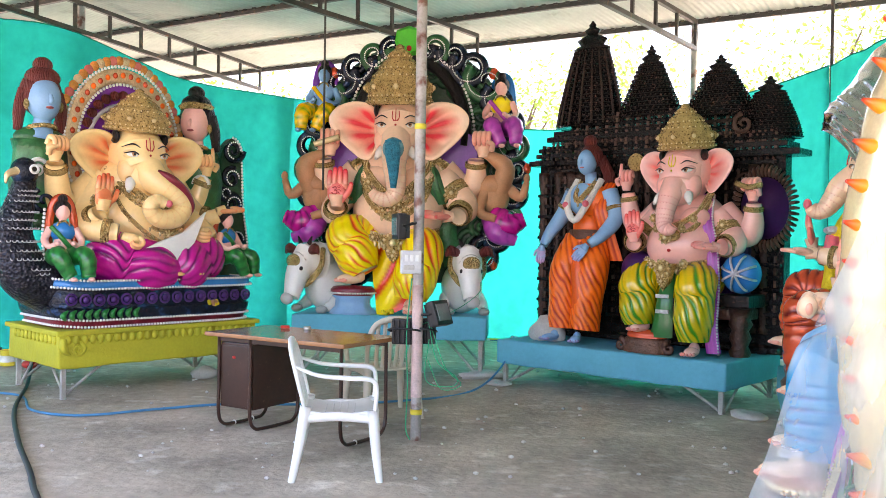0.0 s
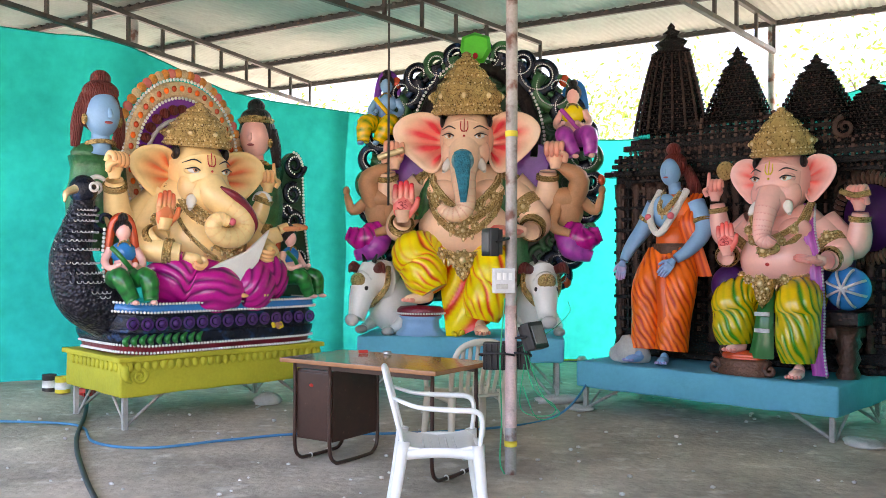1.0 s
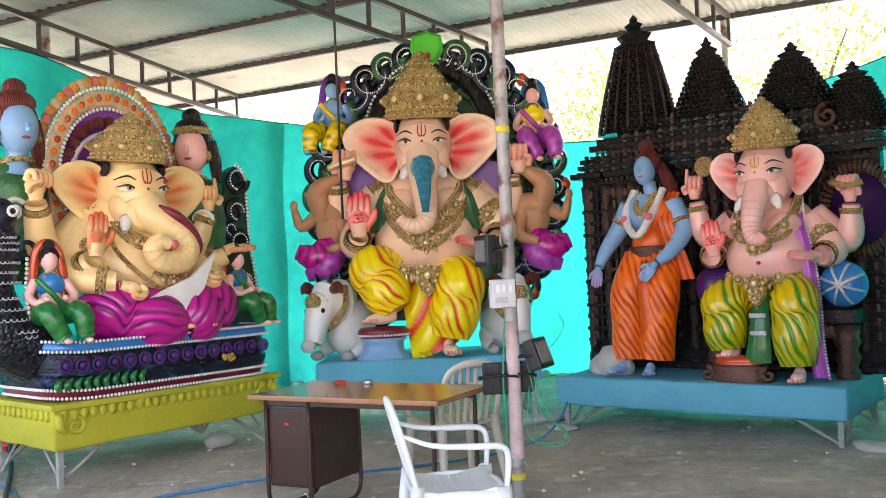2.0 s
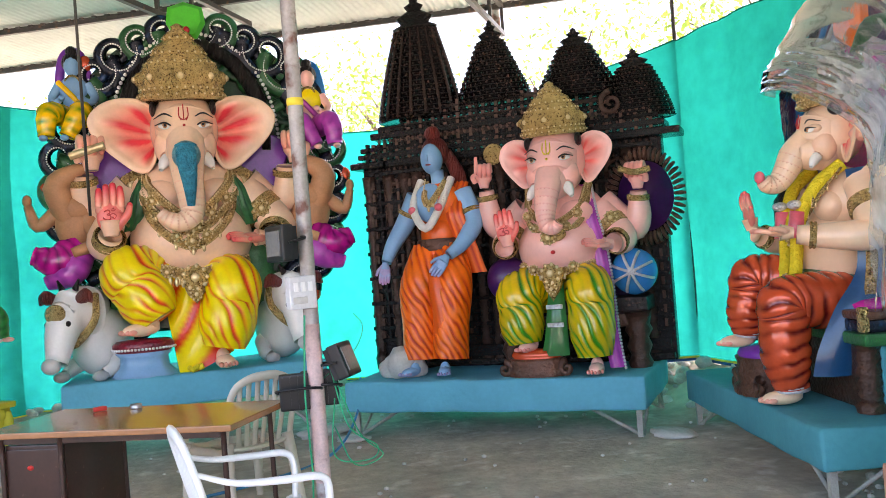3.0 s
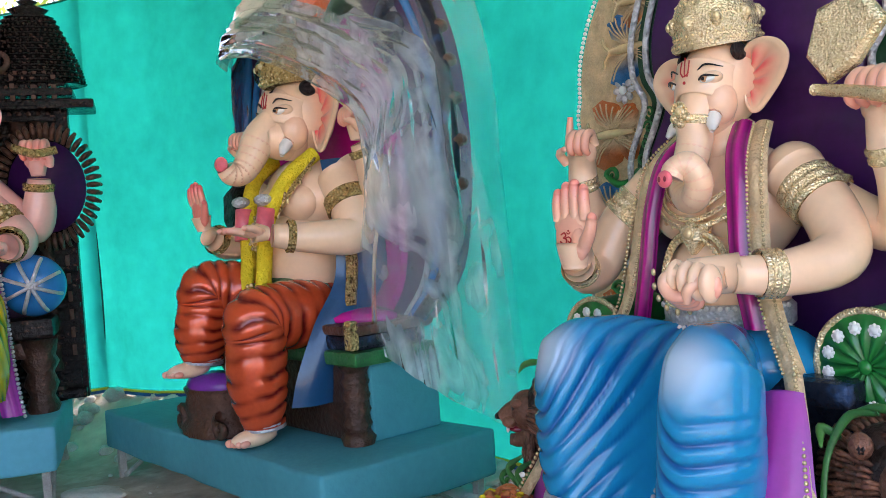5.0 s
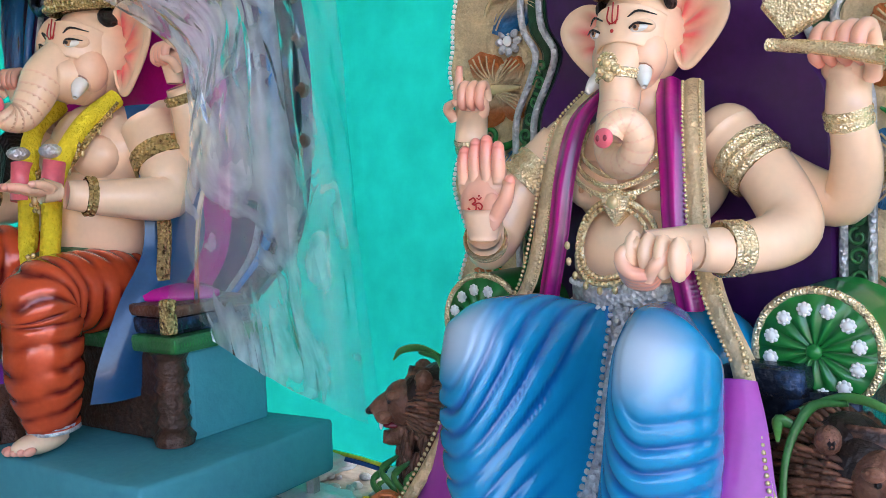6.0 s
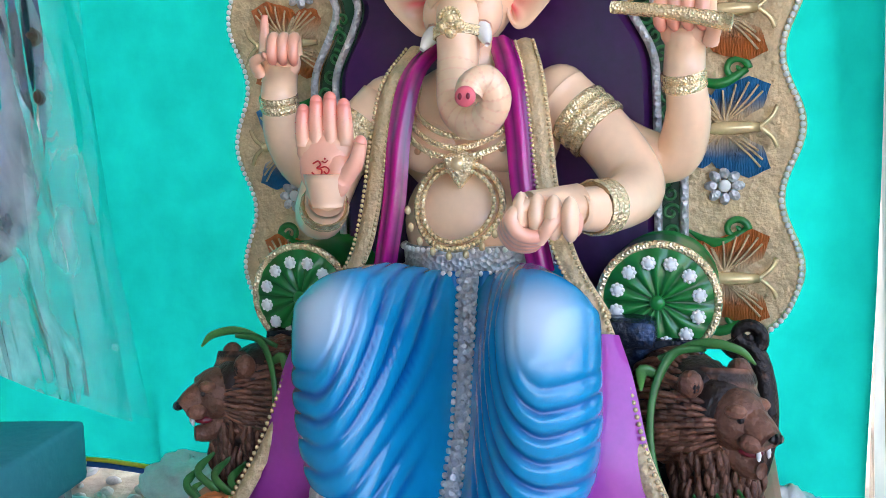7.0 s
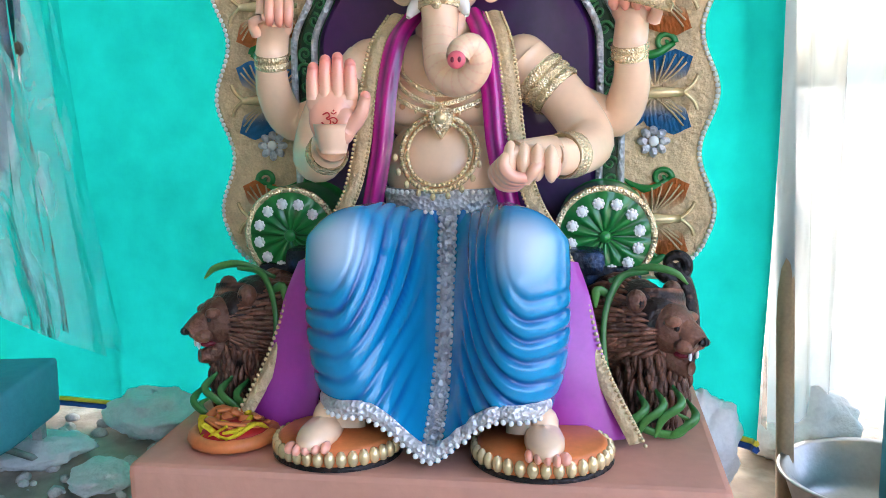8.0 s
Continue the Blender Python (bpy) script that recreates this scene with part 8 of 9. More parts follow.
for x, y, z, r in ((-0.02, -0.47, 1.54, 0.06), (-0.14, -0.42, 1.62, 0.035), (0.12, -0.42, 1.62, 0.035), (-0.20, -0.36, 1.72, 0.04), (0.20, -0.36, 1.72, 0.04), (0, -0.56, 1.26, 0.075), (-0.16, -0.46, 1.29, 0.04), (0.16, -0.46, 1.30, 0.04), (-0.28, -0.32, 1.32, 0.035), (-0.43, -0.26, 1.66, 0.05), (0.44, -0.26, 1.66, 0.05), (0, -0.57, 1.14, 0.04)):
    rosette(b, (cx + x, y, z), r)
foot(b, (0.30, -0.54, 0.68), (-0.3, -1, 0), 0.14, sk)
foot(b, (0.83, -0.56, 0.50), (0.1, -1, 0), 0.15, sk)
b.object("idol_statue", m=P3, label="seated rose elephant-headed idol in yellow and green robe", category="statue")

b = Mesh()
sk = M_BLUESKIN
b.ell((-0.55, -0.14, 2.30), (0.095, 0.11, 0.135), sk, nu=18, nv=12)
b.tube([(-0.55, -0.24, 2.33), (-0.55, -0.262, 2.285), (-0.55, -0.248, 2.275)], [0.010, 0.016, 0.009], sk, n=9)
b.ell((-0.55, -0.235, 2.243), (0.026, 0.014, 0.009), M_ROSEPL, nu=10, nv=7)
b.ell((-0.545, -0.06, 2.37), (0.118, 0.12, 0.13), M_HAIRR, nu=18, nv=12)
b.ell((-0.55, -0.08, 2.52), (0.07, 0.07, 0.07), M_HAIRR, nu=12, nv=9)
for i in range(4):
    b.tube([(-0.46, -0.02, 2.36), (-0.40 + 0.015 * i, 0.02, 2.15), (-0.38 + 0.02 * i, -0.02, 1.94)], [0.05, 0.045, 0.02], M_HAIRR, n=7)
b.tube([(-0.52, -0.12, 2.2), (-0.52, -0.1, 2.08)], 0.06, sk, n=10)
b.ell((-0.53, -0.1, 1.90), (0.22, 0.15, 0.20), M_ORANGE, nu=22, nv=14, k=0.15)
b.ell((-0.58, -0.17, 1.92), (0.15, 0.10, 0.17), sk, nu=18, nv=12)
b.ell((-0.54, -0.11, 1.64), (0.17, 0.13, 0.20), M_ORANGE, nu=20, nv=14, k=0.3)
b.lathe([(0.19, -0.05), (0.205, -0.02), (0.205, 0.03), (0.19, 0.05)], (-0.54, -0.12, 1.56), M_CARVE, n=24, scale=(1, 0.78), k=0.5)
arm(b, [(-0.74, -0.08, 2.0), (-0.86, -0.08, 1.78), (-0.96, -0.18, 1.58), (-1.0, -0.25, 1.44)], [0.09, 0.085, 0.065, 0.045], sk, [(0, 0.7, 1.06, 0.04)])
hand(b, (-1.01, -0.27, 1.37), (-0.1, -0.1, -1), (0.3, -1, 0), 0.12, sk, thumb=1, k=0.5)
arm(b, [(-0.32, -0.08, 2.0), (-0.22, -0.12, 1.74), (-0.28, -0.26, 1.56), (-0.38, -0.35, 1.46)], [0.09, 0.085, 0.065, 0.045], sk, [(0, 0.7, 1.06, 0.04)])
hand(b, (-0.43, -0.39, 1.40), (-0.5, -0.3, -0.7), (0.3, -1, 0.4), 0.13, sk, thumb=1, k=0.1)
b.tube([(-0.68, -0.10, 2.12), (-0.70, -0.27, 1.88), (-0.58, -0.32, 1.70), (-0.46, -0.28, 1.86), (-0.40, -0.10, 2.12)], 0.035, M_GARLAND, n=10)
for p in ((-0.70, -0.30, 1.86), (-0.455, -0.31, 1.87)):
    b.ell(p, 0.035, M_NOSE, nu=9, nv=7)
necklace(b, [(-0.62, -0.14, 2.1), (-0.58, -0.30, 1.96), (-0.54, -0.31, 1.90), (-0.49, -0.28, 1.96), (-0.44, -0.14, 2.1)], 0.03, pendants=5)
for e in (-1, 1):
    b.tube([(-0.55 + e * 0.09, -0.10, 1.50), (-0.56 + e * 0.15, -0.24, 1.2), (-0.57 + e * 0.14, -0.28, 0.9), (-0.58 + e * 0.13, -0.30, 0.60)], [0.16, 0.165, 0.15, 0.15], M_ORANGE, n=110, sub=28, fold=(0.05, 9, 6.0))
    foot(b, (-0.60 + e * 0.15, -0.46, 0.50), (e * 0.3, -1, 0), 0.13, sk)
ribbon(b, [(-0.42, -0.24, 1.52), (-0.50, -0.36, 1.3), (-0.46, -0.40, 1.0), (-0.44, -0.40, 0.66)], (0.10, 0.2), (1, 0, 0), M_ORANGE, 0.03, wave=0.014, pleats=4)
ribbon(b, [(-0.34, -0.02, 2.08), (-0.36, -0.20, 1.85), (-0.30, -0.18, 1.6), (-0.24, -0.12, 1.3)], (0.12, 0.2), (1, 0.1, 0), M_ORANGE, 0.02, wave=0.01, pleats=3)
b.object("archer_statue", m=P3, label="blue standing plaster figure in orange robe with white garland", category="statue")
for sx, sz, s in ((-0.88, 0.52, 0.16), (-0.78, 0.50, 0.12), (-0.98, 0.5, 0.11)):
    rock("plaster_rock", 0, 0, 0, (s, s * 0.8, s * 0.9), M_STONE, "grey painted plaster rock at the archer's feet", "rock", int(sz * 100))
    bpy.data.objects[[o.name for o in bpy.data.objects if o.name.startswith("plaster_rock")][-1]].matrix_basis = P3 @ pose(sx, -0.34, 0.46)

wheel = thing("wheel_ornament", P3 @ pose(1.20, 0.14, 1.82), "black ribbed wheel ornament with dark blue centre", "ornament")
part("disc", Mesh().lathe([(0.001, -0.02), (0.24, -0.02), (0.25, 0.02), (0.001, 0.03)], (0, 0, 0), M_PURPLE, n=36, R=rot(90), scale=(0.9, 1.15)), wheel, "dark purple disc")
for i in range(46):
    a = 2 * math.pi * i / 46
    part("rib", Mesh().tube([(0.235 * math.cos(a), -0.03, 0.30 * math.sin(a)), (0.275 * math.cos(a), -0.06, 0.35 * math.sin(a)), (0.315 * math.cos(a), -0.02, 0.40 * math.sin(a))], [0.014, 0.019, 0.012], M_CARVE, n=6, sub=3, k=0.4), wheel)
for x, y, r, mt, lab in ((1.10, -0.14, 0.185, M_BLUE, "round pearl blue bolster with silver bands"), (0.05, -0.10, 0.19, M_PURPLE, "round dark blue bolster with gold clasp")):
    t = thing("bolster", P3 @ pose(x, y, 1.22), lab, "cushion")
    part("drum", Mesh().ell((0, 0, 0), (r, r * 0.7, r), mt, nu=26, nv=16), t)
    if x > 1:
        for i in range(4):
            a = 45 * i + 20
            part("band", Mesh().ring((0, -r * 0.25, 0), r * 0.9, 0.012, M_SILVER, n=24, m=6, R=rot(0, a, 0) @ rot(0, 0, 90), squash=(0.72, 1)), t, "silver band")
        part("boss", Mesh().ell((0, -r * 0.7, 0), (0.035, 0.02, 0.035), M_SILVER, nu=10, nv=7), t, "silver boss")
    else:
        part("clasp", Mesh().tube([(0.05, -r * 0.66, 0.05), (0.06, -r * 0.7, -0.02), (0.05, -r * 0.66, -0.09)], [0.03, 0.018, 0.022], M_GOLD, n=8), t, "gold clasp")
seat3 = thing("idol_throne", P3, "black and copper carved seat with turned legs", "throne")
part("seat_slab", Mesh().box((0.58, 0.04, 0.96), (1.22, 0.42, 0.12), M_CARVE, bevel=0.02), seat3)
part("seat_band", Mesh().box((0.58, -0.02, 0.84), (1.14, 0.36, 0.10), M_CARVE, bevel=0.02, k=0.5), seat3)
part("seat_back", Mesh().box((0.58, 0.17, 1.25), (0.95, 0.1, 0.9), M_PURPLE, bevel=0.03), seat3)
for x in (0.06, 1.10):
    prof = [(0.085, 0.46), (0.10, 0.50), (0.07, 0.56), (0.10, 0.63), (0.075, 0.70), (0.11, 0.76), (0.09, 0.80), (0.11, 0.9)]
    part("leg", Mesh().lathe(prof, (x, -0.14, 0), M_CARVE, n=20, k=0.3), seat3)
t = thing("foot_stool", P3 @ pose(0.34, -0.46, 0.46), "copper brown carved stool with red cushion", "stool")
part("drum", Mesh().lathe([(0.24, 0), (0.25, 0.04), (0.21, 0.07), (0.23, 0.12), (0.20, 0.14), (0.001, 0.14)], (0, 0, 0), M_CARVE, n=30, ribs=15, amp=0.02, scale=(1, 0.62), k=0.7), t)
part("cushion", Mesh().lathe([(0.19, 0.14), (0.21, 0.16), (0.19, 0.20), (0.001, 0.215)], (0, 0, 0), M_REDCL, n=26, scale=(1, 0.62)), t, "red cushion")
for e in (-1, 1):
    part("claw_foot", Mesh().spiral((e * 0.25, -0.06, 0.06), 0.06, 1.2, 0.028, 0.014, M_CARVE, start=90, sign=e, k=0.4), t)

# ---- the idol under the plastic sheet ----
# darker col2 paints shade into the valleys of the hanging cloth
M_NAVYCL = mat("dark blue cloth paint with lighter ridges", (0.01, 0.10, 0.24), (0.004, 0.03, 0.09), rough=0.28, coat=0.5, var=0.2)
b = Mesh()
sk = M_SKIN5
b.ell((0, 0.02, 1.30), (0.27, 0.24, 0.26), sk, nu=28, nv=18)
b.ell((0, 0.06, 1.60), (0.29, 0.19, 0.22), sk, nu=26, nv=16)
for e in (-1, 1):
    b.ell((e * 0.12, -0.06, 1.58), (0.13, 0.09, 0.10), sk, nu=16, nv=12)
elephant_head(b, (0.03, 0.04, 2.02), 1.3, sk, [(0.02, -0.07, 2.04), (0.02, -0.20, 1.92), (0.02, -0.26, 1.82), (0.02, -0.32, 1.745), (0.02, -0.38, 1.735), (0.02, -0.41, 1.77)], [0.08, 0.086, 0.076, 0.064, 0.054, 0.046], 0.36, 0.24, 0.19, crown_r=0.15, pink=1.2)
b.ell((0.02, -0.43, 1.785), (0.045, 0.03, 0.04), M_NOSE, nu=12, nv=9)
arm(b, [(0.30, 0.08, 1.70), (0.42, 0.06, 1.52), (0.46, 0.02, 1.40), (0.40, -0.20, 1.40), (0.34, -0.36, 1.42)], [0.12, 0.115, 0.10, 0.075, 0.055], sk, [(0, 0.8, 1.06, 0.08), (3, 0.5, 1.15, 0.04)])
hand(b, (0.31, -0.46, 1.44), (-0.2, -1, 0.1), (0, 0, 1), 0.15, sk, thumb=-1, k=0.2)
arm(b, [(-0.30, 0.08, 1.70), (-0.42, 0.02, 1.48), (-0.42, -0.18, 1.38), (-0.36, -0.34, 1.44)], [0.12, 0.11, 0.085, 0.055], sk, [(2, 0.6, 1.15, 0.04)])
hand(b, (-0.35, -0.38, 1.56), (0.0, -0.15, 1), (0.1, -1, 0), 0.16, sk, thumb=1, k=0.7)
arm(b, [(0.28, 0.14, 1.72), (0.50, 0.16, 1.58), (0.56, 0.10, 1.70), (0.55, 0.04, 1.84)], [0.11, 0.10, 0.085, 0.055], sk, [(2, 0.7, 1.15, 0.04)])
hand(b, (0.55, 0.02, 1.93), (0, 0, 1), (-0.2, -1, 0), 0.14, sk, thumb=1, pose_kind="fist", k=0.6)
arm(b, [(-0.28, 0.14, 1.72), (-0.50, 0.16, 1.58), (-0.56, 0.10, 1.70), (-0.55, 0.04, 1.84)], [0.11, 0.10, 0.085, 0.055], sk, [(2, 0.7, 1.15, 0.04)])
hand(b, (-0.55, 0.02, 1.93), (0, 0, 1), (0.2, -1, 0), 0.14, sk, thumb=-1, pose_kind="fist", k=0.6)
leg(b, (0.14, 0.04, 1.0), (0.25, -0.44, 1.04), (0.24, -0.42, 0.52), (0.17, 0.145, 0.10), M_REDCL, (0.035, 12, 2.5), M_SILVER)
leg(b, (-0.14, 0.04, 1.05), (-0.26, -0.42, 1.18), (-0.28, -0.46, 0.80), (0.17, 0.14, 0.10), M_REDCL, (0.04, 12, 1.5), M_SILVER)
foot(b, (0.24, -0.48, 0.455), (0.05, -1, 0), 0.145, sk)
foot(b, (-0.29, -0.54, 0.745), (0.0, -1, 0), 0.14, sk)
b.ell((0, -0.08, 1.1), (0.28, 0.26, 0.12), M_DGREEN, nu=22, nv=12, k=0.4)
for e in (-1, 1):
    b.tube([(e * 0.20, 0.0, 1.82), (e * 0.17, -0.15, 1.70), (e * 0.10, -0.24, 1.50), (e * 0.08, -0.27, 1.25), (e * 0.10, -0.30, 1.12)], 0.04, M_YELGAR, n=10)
    b.tube([(e * 0.115, -0.25, 1.56), (e * 0.10, -0.275, 1.40)], 0.046, M_NOSE, n=10)
    b.ell((e * 0.115, -0.265, 1.60), (0.045, 0.05, 0.03), M_SILVER, nu=10, nv=7)
    necklace(b, [(e * 0.22, -0.02, 1.80), (e * 0.18, -0.16, 1.62), (0, -0.22, 1.42)], 0.022, pendants=5)
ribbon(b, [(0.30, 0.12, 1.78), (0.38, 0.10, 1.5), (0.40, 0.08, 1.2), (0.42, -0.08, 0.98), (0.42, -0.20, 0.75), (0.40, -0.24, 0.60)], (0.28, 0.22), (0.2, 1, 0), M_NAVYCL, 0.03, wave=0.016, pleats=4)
ribbon(b, [(0.36, 0.02, 1.6), (0.42, 0.02, 1.3), (0.44, -0.02, 1.05)], 0.05, (0.2, 1, 0), M_GOLD, 0.02)
b.plate([(-0.52, 1.40), (-0.62, 1.50), (-0.60, 1.68), (-0.50, 1.72), (-0.42, 1.6)], -0.12, 0.0, M_HAIR, inset=0.03)
for x, y, z, r in ((0, -0.26, 1.40, 0.05), (-0.08, -0.22, 1.50, 0.03), (0.08, -0.22, 1.50, 0.03), (0.16, -0.18, 1.62, 0.03), (-0.16, -0.18, 1.62, 0.03), (0, -0.30, 1.12, 0.06)):
    rosette(b, (x, y, z), r)
b.object("idol_statue", m=P4, label="seated elephant-headed idol in copper red robe with yellow garland", category="statue")

throne4 = thing("throne", P4, "dark carved throne with magenta cushion and tall winged back", "throne")
ow = [(0.62, 0.95), (0.86, 1.2), (0.95, 1.6), (0.95, 2.0), (0.88, 2.35), (0.72, 2.65), (0.45, 2.90), (0.2, 3.02), (0, 3.06)]
ow = [tuple(q) for q in spline(ow, 4)]
full = ow + [(-x, z) for x, z in ow[::-1][1:]]
part("back_panel", Mesh().plate(full, 0.27, 0.38, M_PURPLE, inset=0.03), throne4, "dark purple winged back")
iw = [(x * 0.62, 0.95 + (z - 0.95) * 0.80) for x, z in full]
part("inner_panel", Mesh().plate(iw, 0.245, 0.29, M_MAGENTA, inset=0.03), throne4, "magenta inner panel")
for f, mt, r in ((1.0, M_DARK, 0.035), (0.9, M_BLUE, 0.022), (0.82, M_SILVER, 0.014)):
    part("edge_rope", Mesh().tube([(x * f, 0.26, 0.95 + (z - 0.95) * (f * 0.5 + 0.5)) for x, z in full], r, mt, n=8, sub=1), throne4)
for i, (x, z) in enumerate(full[::2]):
    part("edge_bead", Mesh().ell((x * 1.01, 0.29, z), (0.034, 0.06, 0.034), M_CARVE, nu=9, nv=7, k=0.4), throne4)
part("crest", Mesh().plate([(-0.14, 2.62), (-0.16, 2.85), (0, 3.12), (0.16, 2.85), (0.14, 2.62), (0, 2.55)], 0.16, 0.26, M_ORANGE, inset=0.05), throne4, "orange flame crest")
for e in (-1, 1):
    part("feather", Mesh().tube([(e * 0.1, 0.2, 2.5), (e * 0.35, 0.2, 2.62), (e * 0.55, 0.22, 2.55)], [0.05, 0.08, 0.02], M_DGREEN, n=10, flat=0.5, k=0.6), throne4, "green feather")
    part("scroll", Mesh().spiral((e * 0.62, 0.22, 2.40), 0.12, 1.4, 0.035, 0.015, M_DARK, start=90, sign=e), throne4)
part("seat_box", Mesh().box((0, 0.13, 0.60), (1.30, 0.42, 0.37), M_TEALDECK, bevel=0.015), throne4, "teal plastered seat box")
part("front_panel", Mesh().box((0, -0.10, 0.60), (1.22, 0.06, 0.37), M_CARVE, bevel=0.015), throne4)
part("carved_block", Mesh().box((0, -0.05, 0.60), (1.27, 0.20, 0.36), M_CARVE, bevel=0.02, k=0.25), throne4, "black copper carved block")
part("seat_rail", Mesh().box((0, 0.05, 0.82), (1.40, 0.48, 0.07), M_DGREEN, bevel=0.02, k=0.8), throne4, "green leaf rail")
part("seat_rail", Mesh().box((0, 0.05, 0.89), (1.32, 0.44, 0.07), M_DARK, bevel=0.02), throne4)
part("seat_rail", Mesh().box((0, 0.05, 0.95), (1.34, 0.45, 0.05), M_CARVE, bevel=0.02, k=0.6), throne4)
part("cushion", Mesh().ell((0, 0.06, 0.99), (0.66, 0.24, 0.06), M_MAGENTA, nu=30, nv=10), throne4, "magenta cushion")
m = Mesh()
for i in range(34):
    m.ell((0.69, -0.18 + 0.014 * i, 0.82), (0.012, 0.008, 0.03), M_GREEN, nu=6, nv=5)
part("leaf_fringe", m, throne4)
for e in (-1, 1):
    prof = [(0.075, 0.415), (0.085, 0.45), (0.06, 0.48)] + [(0.055 + 0.016 * (i % 2), 0.48 + i * 0.033) for i in range(9)] + [(0.08, 0.79)]
    part("pillar", Mesh().lathe(prof, (e * 0.60, -0.13, 0), M_CARVE, n=18, k=0.35), throne4, "carved black copper pillar")
    part("arm_block", Mesh().lathe([(0.10, 0.72), (0.12, 0.76), (0.09, 0.82), (0.12, 0.88), (0.10, 0.95), (0.12, 1.0), (0.001, 1.02)], (e * 0.58, -0.22, 0), M_CARVE, n=18, k=0.3) if e < 0 else Mesh().box((e * 0.64, -0.16, 0.93), (0.06, 0.05, 0.14), M_GOLD, bevel=0.015), throne4)
t = thing("foot_stool", P4 @ pose(-0.28, -0.40, 0.415), "carved copper stool with violet cushion under the raised foot", "stool")
part("drum", Mesh().lathe([(0.24, 0), (0.25, 0.04), (0.20, 0.08), (0.22, 0.14), (0.20, 0.20), (0.22, 0.24), (0.001, 0.24)], (0, 0, 0), M_CARVE, n=28, ribs=12, amp=0.03, scale=(1, 0.7), k=0.5), t)
part("cushion", Mesh().lathe([(0.19, 0.24), (0.20, 0.26), (0.17, 0.30), (0.001, 0.31)], (0, 0, 0), M_VIOLET, n=24, scale=(1, 0.7)), t, "violet cushion")
for e in (-1, 1):
    part("claw_foot", Mesh().spiral((e * 0.22, -0.10, 0.06), 0.06, 1.2, 0.03, 0.014, M_CARVE, start=90, sign=e, k=0.4), t)


def drape(name, m, front, back, label, n=26, wr=0.03, seed=0, material=None, shadow=True, lift=0.0):
    """A thin sheet hung between two edge lines, with creases."""
    f, k = spline(front, 14), spline(back, 14)
    g = np.zeros((n, len(f), 3))
    for i in range(n):
        t = i / (n - 1)
        for j in range(len(f)):
            p = f[j] * (1 - t) + k[j] * t
            s = j / (len(f) - 1)
            w = noise.noise(Vector((t * 7 + seed, s * 2.2, seed * 1.7))) + 0.5 * noise.noise(Vector((t * 18 + seed, s * 5, 0)))
            crease = 1 - 2 * abs(noise.noise(Vector((t * 6 + s * 4 + seed, s * 9 - t * 5, 4.0)))) ** 0.6
            out = lift * math.sin(math.pi * t) * (1 - s)
            g[i, j] = p + np.array([0.6, -0.6, 0.1]) * wr * (w * (0.4 + s) + 0.35 * crease) + np.array([0, -0.05 * math.sin(math.pi * t) - 0.3 * out, out])
    t = thing(name, m, label, "plastic sheet")
    part("sheet", Mesh().surf(g, material or M_FILM), t).visible_shadow = shadow
    return t


front4 = [(-0.48, -0.06, 2.36), (-0.14, -0.30, 2.35), (0.22, -0.28, 2.29), (0.56, -0.18, 2.12), (0.82, -0.10, 1.88), (0.79, -0.10, 1.62), (0.68, -0.11, 1.32), (0.61, -0.13, 1.0)]
back4 = [(-0.62, 0.46, 2.86), (-0.16, 0.46, 3.12), (0.42, 0.47, 3.06), (0.84, 0.47, 2.7), (1.03, 0.47, 2.2), (1.08, 0.46, 1.6), (1.12, 0.46, 1.0), (1.22, 0.42, 0.43)]
drape("plastic_sheet", P4, front4, back4, "crumpled clear plastic sheet draped over the idol", n=70, wr=0.05, seed=3, material=M_FILMM, lift=0.14)
drape("plastic_sheet", P4, [(-0.48, -0.06, 2.36), (-0.58, -0.02, 2.2), (-0.60, 0.0, 1.95), (-0.56, 0.05, 1.7)],
      [(-0.62, 0.46, 2.86), (-0.85, 0.46, 2.6), (-1.0, 0.46, 2.2), (-1.05, 0.46, 1.9)], "crumpled clear plastic sheet draped over the idol", n=30, wr=0.05, seed=7)
drape("plastic_sheet", P4, [(x, y - 0.03, z - 0.02) for x, y, z in front4[:6]], [(x + 0.10, y + 0.14, z + 0.26) for x, y, z in front4[:6]], "gathered fold of milky plastic over the crown", n=34, wr=0.05, seed=9, material=M_FILMW)
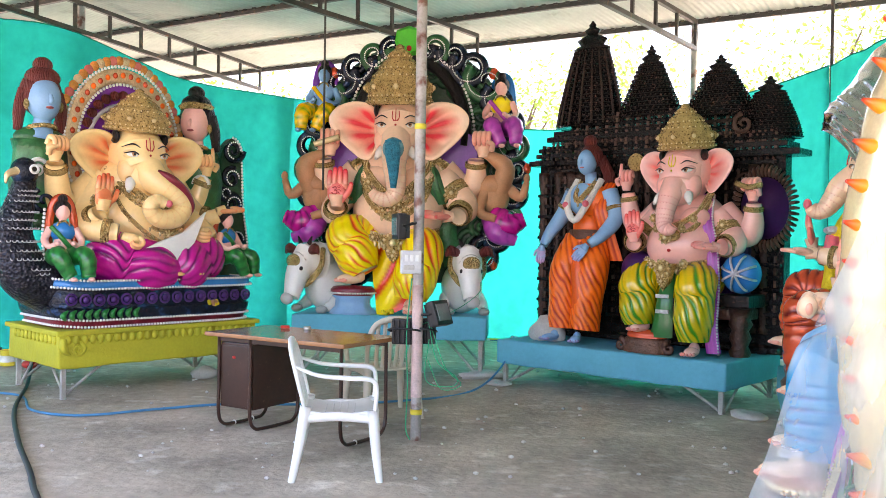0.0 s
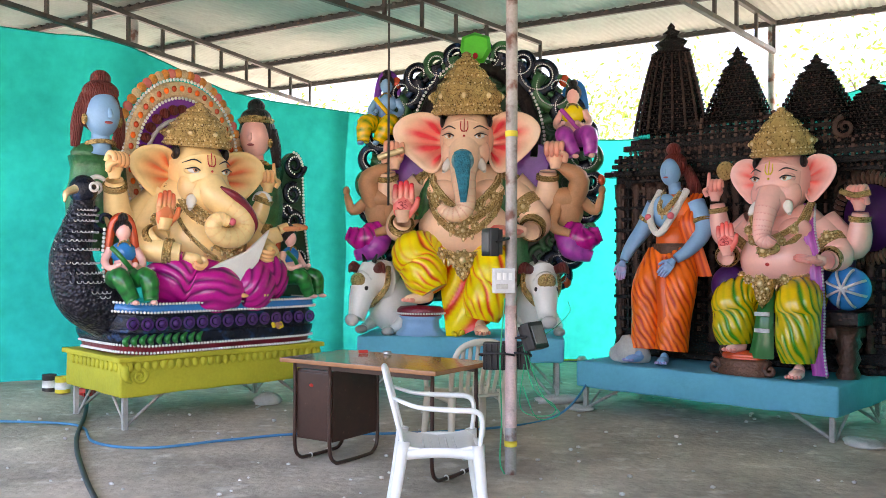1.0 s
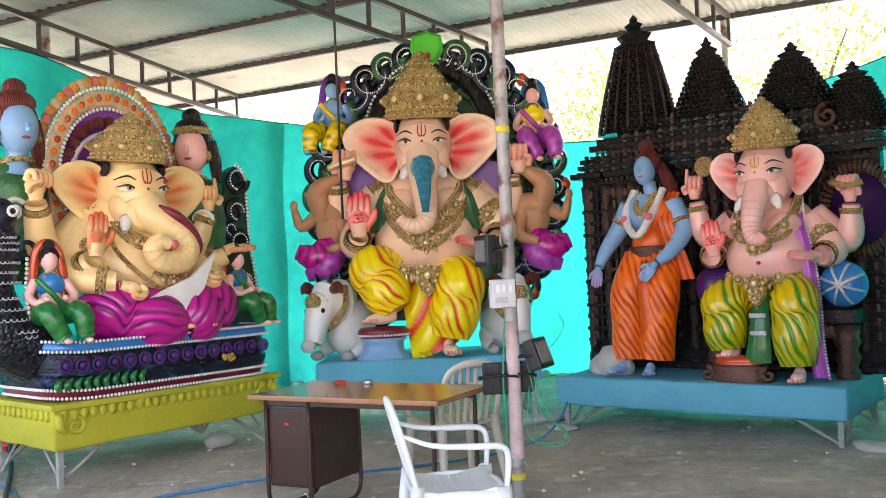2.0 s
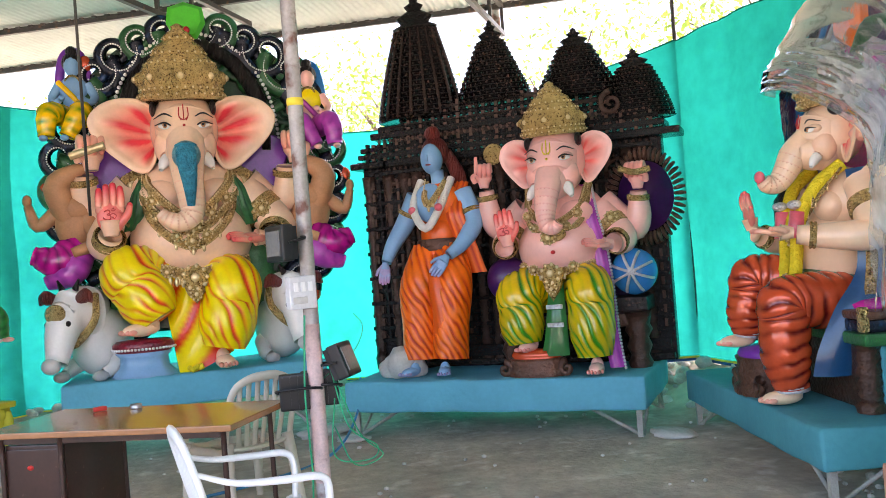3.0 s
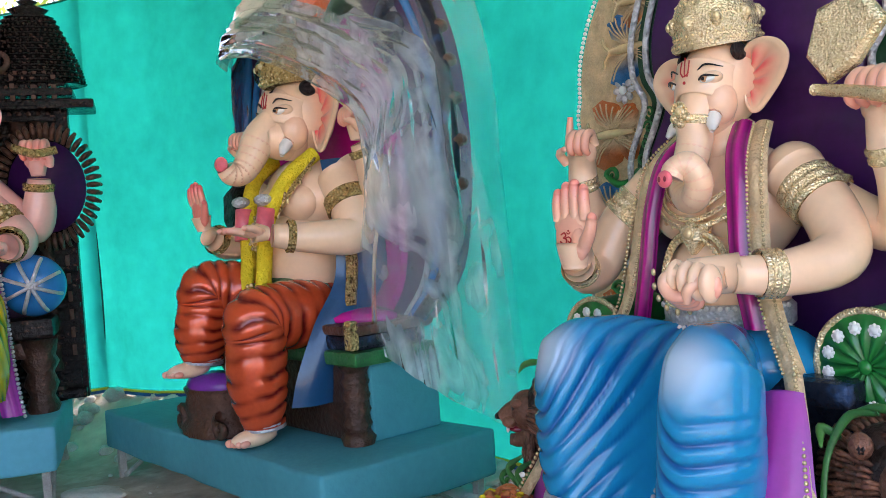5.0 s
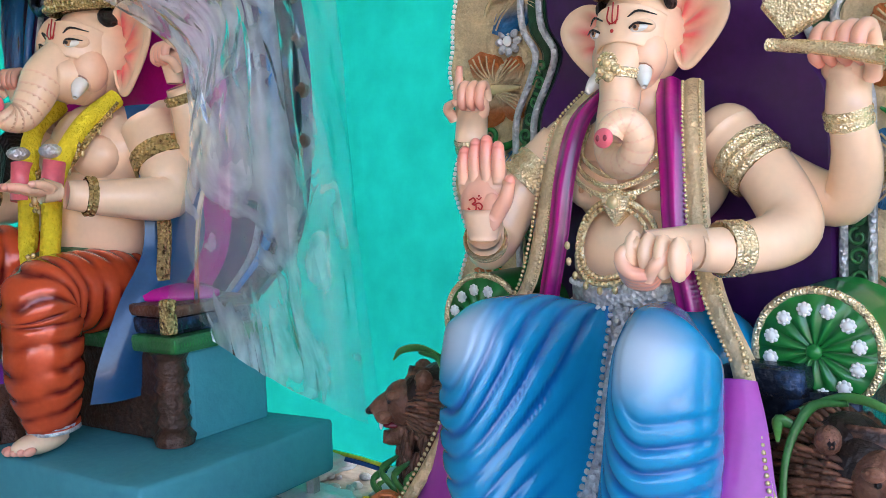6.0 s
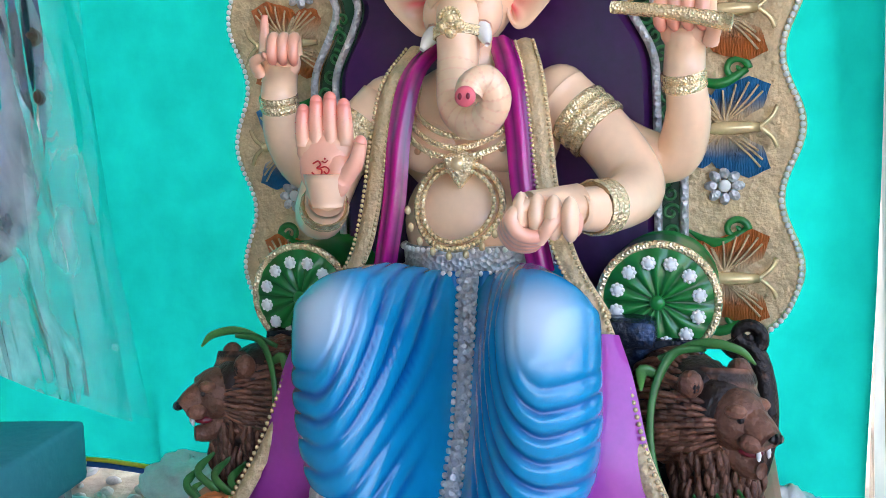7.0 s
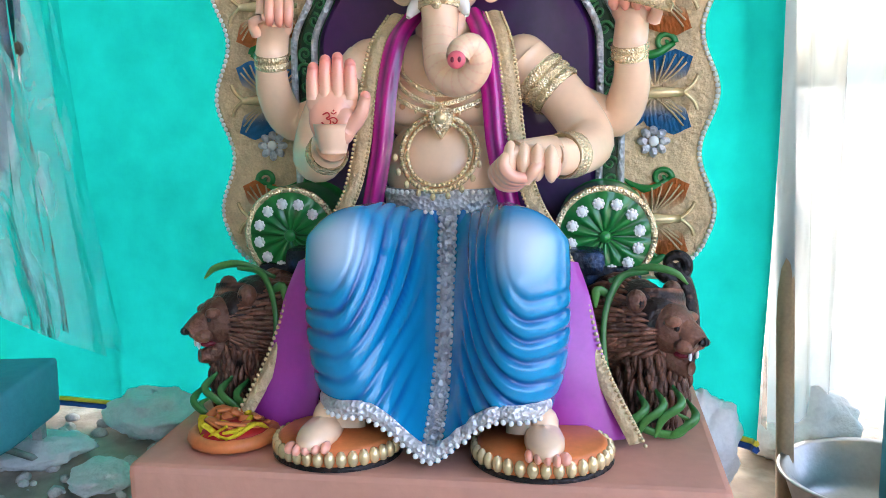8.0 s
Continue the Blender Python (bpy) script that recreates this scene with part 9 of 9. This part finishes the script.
drape("plastic_sheet", P4, [(0.42, -0.20, 2.26), (0.70, -0.14, 2.05), (0.80, -0.13, 1.7), (0.74, -0.13, 1.25), (0.82, -0.10, 0.84)], [(0.50, 0.10, 2.50), (0.86, 0.24, 2.26), (0.98, 0.36, 1.8), (1.06, 0.44, 1.2), (1.14, 0.42, 0.42)],
      "hanging end of the milky plastic beside the throne", n=40, wr=0.06, seed=12, material=M_FILMW)

# ---- the wrapped idol near the entrance ----
W = pose(1.62, 3.40, 0)
b = Mesh()
b.tube([(0.15, 0.1, 0.55), (0.02, 0.1, 1.1), (0.02, 0.1, 1.6), (0.15, 0.1, 2.1), (0.42, 0.1, 2.5)], [0.16, 0.15, 0.14, 0.13, 0.08], M_GOLDS, n=20, sub=10, fold=(0.05, 26, 0.6))
b.tube([(0.22, -0.30, 0.4), (0.22, -0.30, 1.2), (0.26, -0.30, 2.0)], [0.24, 0.22, 0.18], M_GOLDS, n=20, sub=6, fold=(0.03, 12, 1))
for i in range(15):
    t = i / 14
    z = 0.75 + 1.55 * t
    x = 0.0 + 0.42 * max(0, t - 0.55) ** 1.3 + 0.10 * max(0, 0.3 - t)
    d = np.array((-1, -0.1, 0.25 + 0.5 * max(0, t - 0.5)))
    d /= np.linalg.norm(d)
    p = np.array((x, 0.06, z))
    b.tube([p, p + d * 0.09, p + d * 0.16], [0.032, 0.026, 0.005], M_YELRED, n=10, sub=5, k_ends=(0.0, 1.0))
b.box((0.15, -0.3, 0.2), (0.7, 0.8, 0.4), M_BLUEDECK, bevel=0.02)
b.object("wrapped_statue", m=W, label="gold idol halo with red-tipped petals under plastic", category="statue")
drape("plastic_sheet", W, [(0.40, -0.25, 2.75), (0.16, -0.28, 2.35), (-0.08, -0.25, 1.95), (-0.24, -0.22, 1.5), (-0.40, -0.2, 1.1), (-0.58, -0.2, 0.6), (-0.74, -0.2, 0.02)],
      [(0.55, -0.65, 2.75), (0.55, -0.7, 2.35), (0.5, -0.75, 1.95), (0.5, -0.75, 1.5), (0.5, -0.75, 1.1), (0.5, -0.8, 0.6), (0.5, -0.85, 0.02)], "clear plastic sheet hanging over the gold halo", n=40, wr=0.035, seed=5, shadow=False, material=M_FILMX)
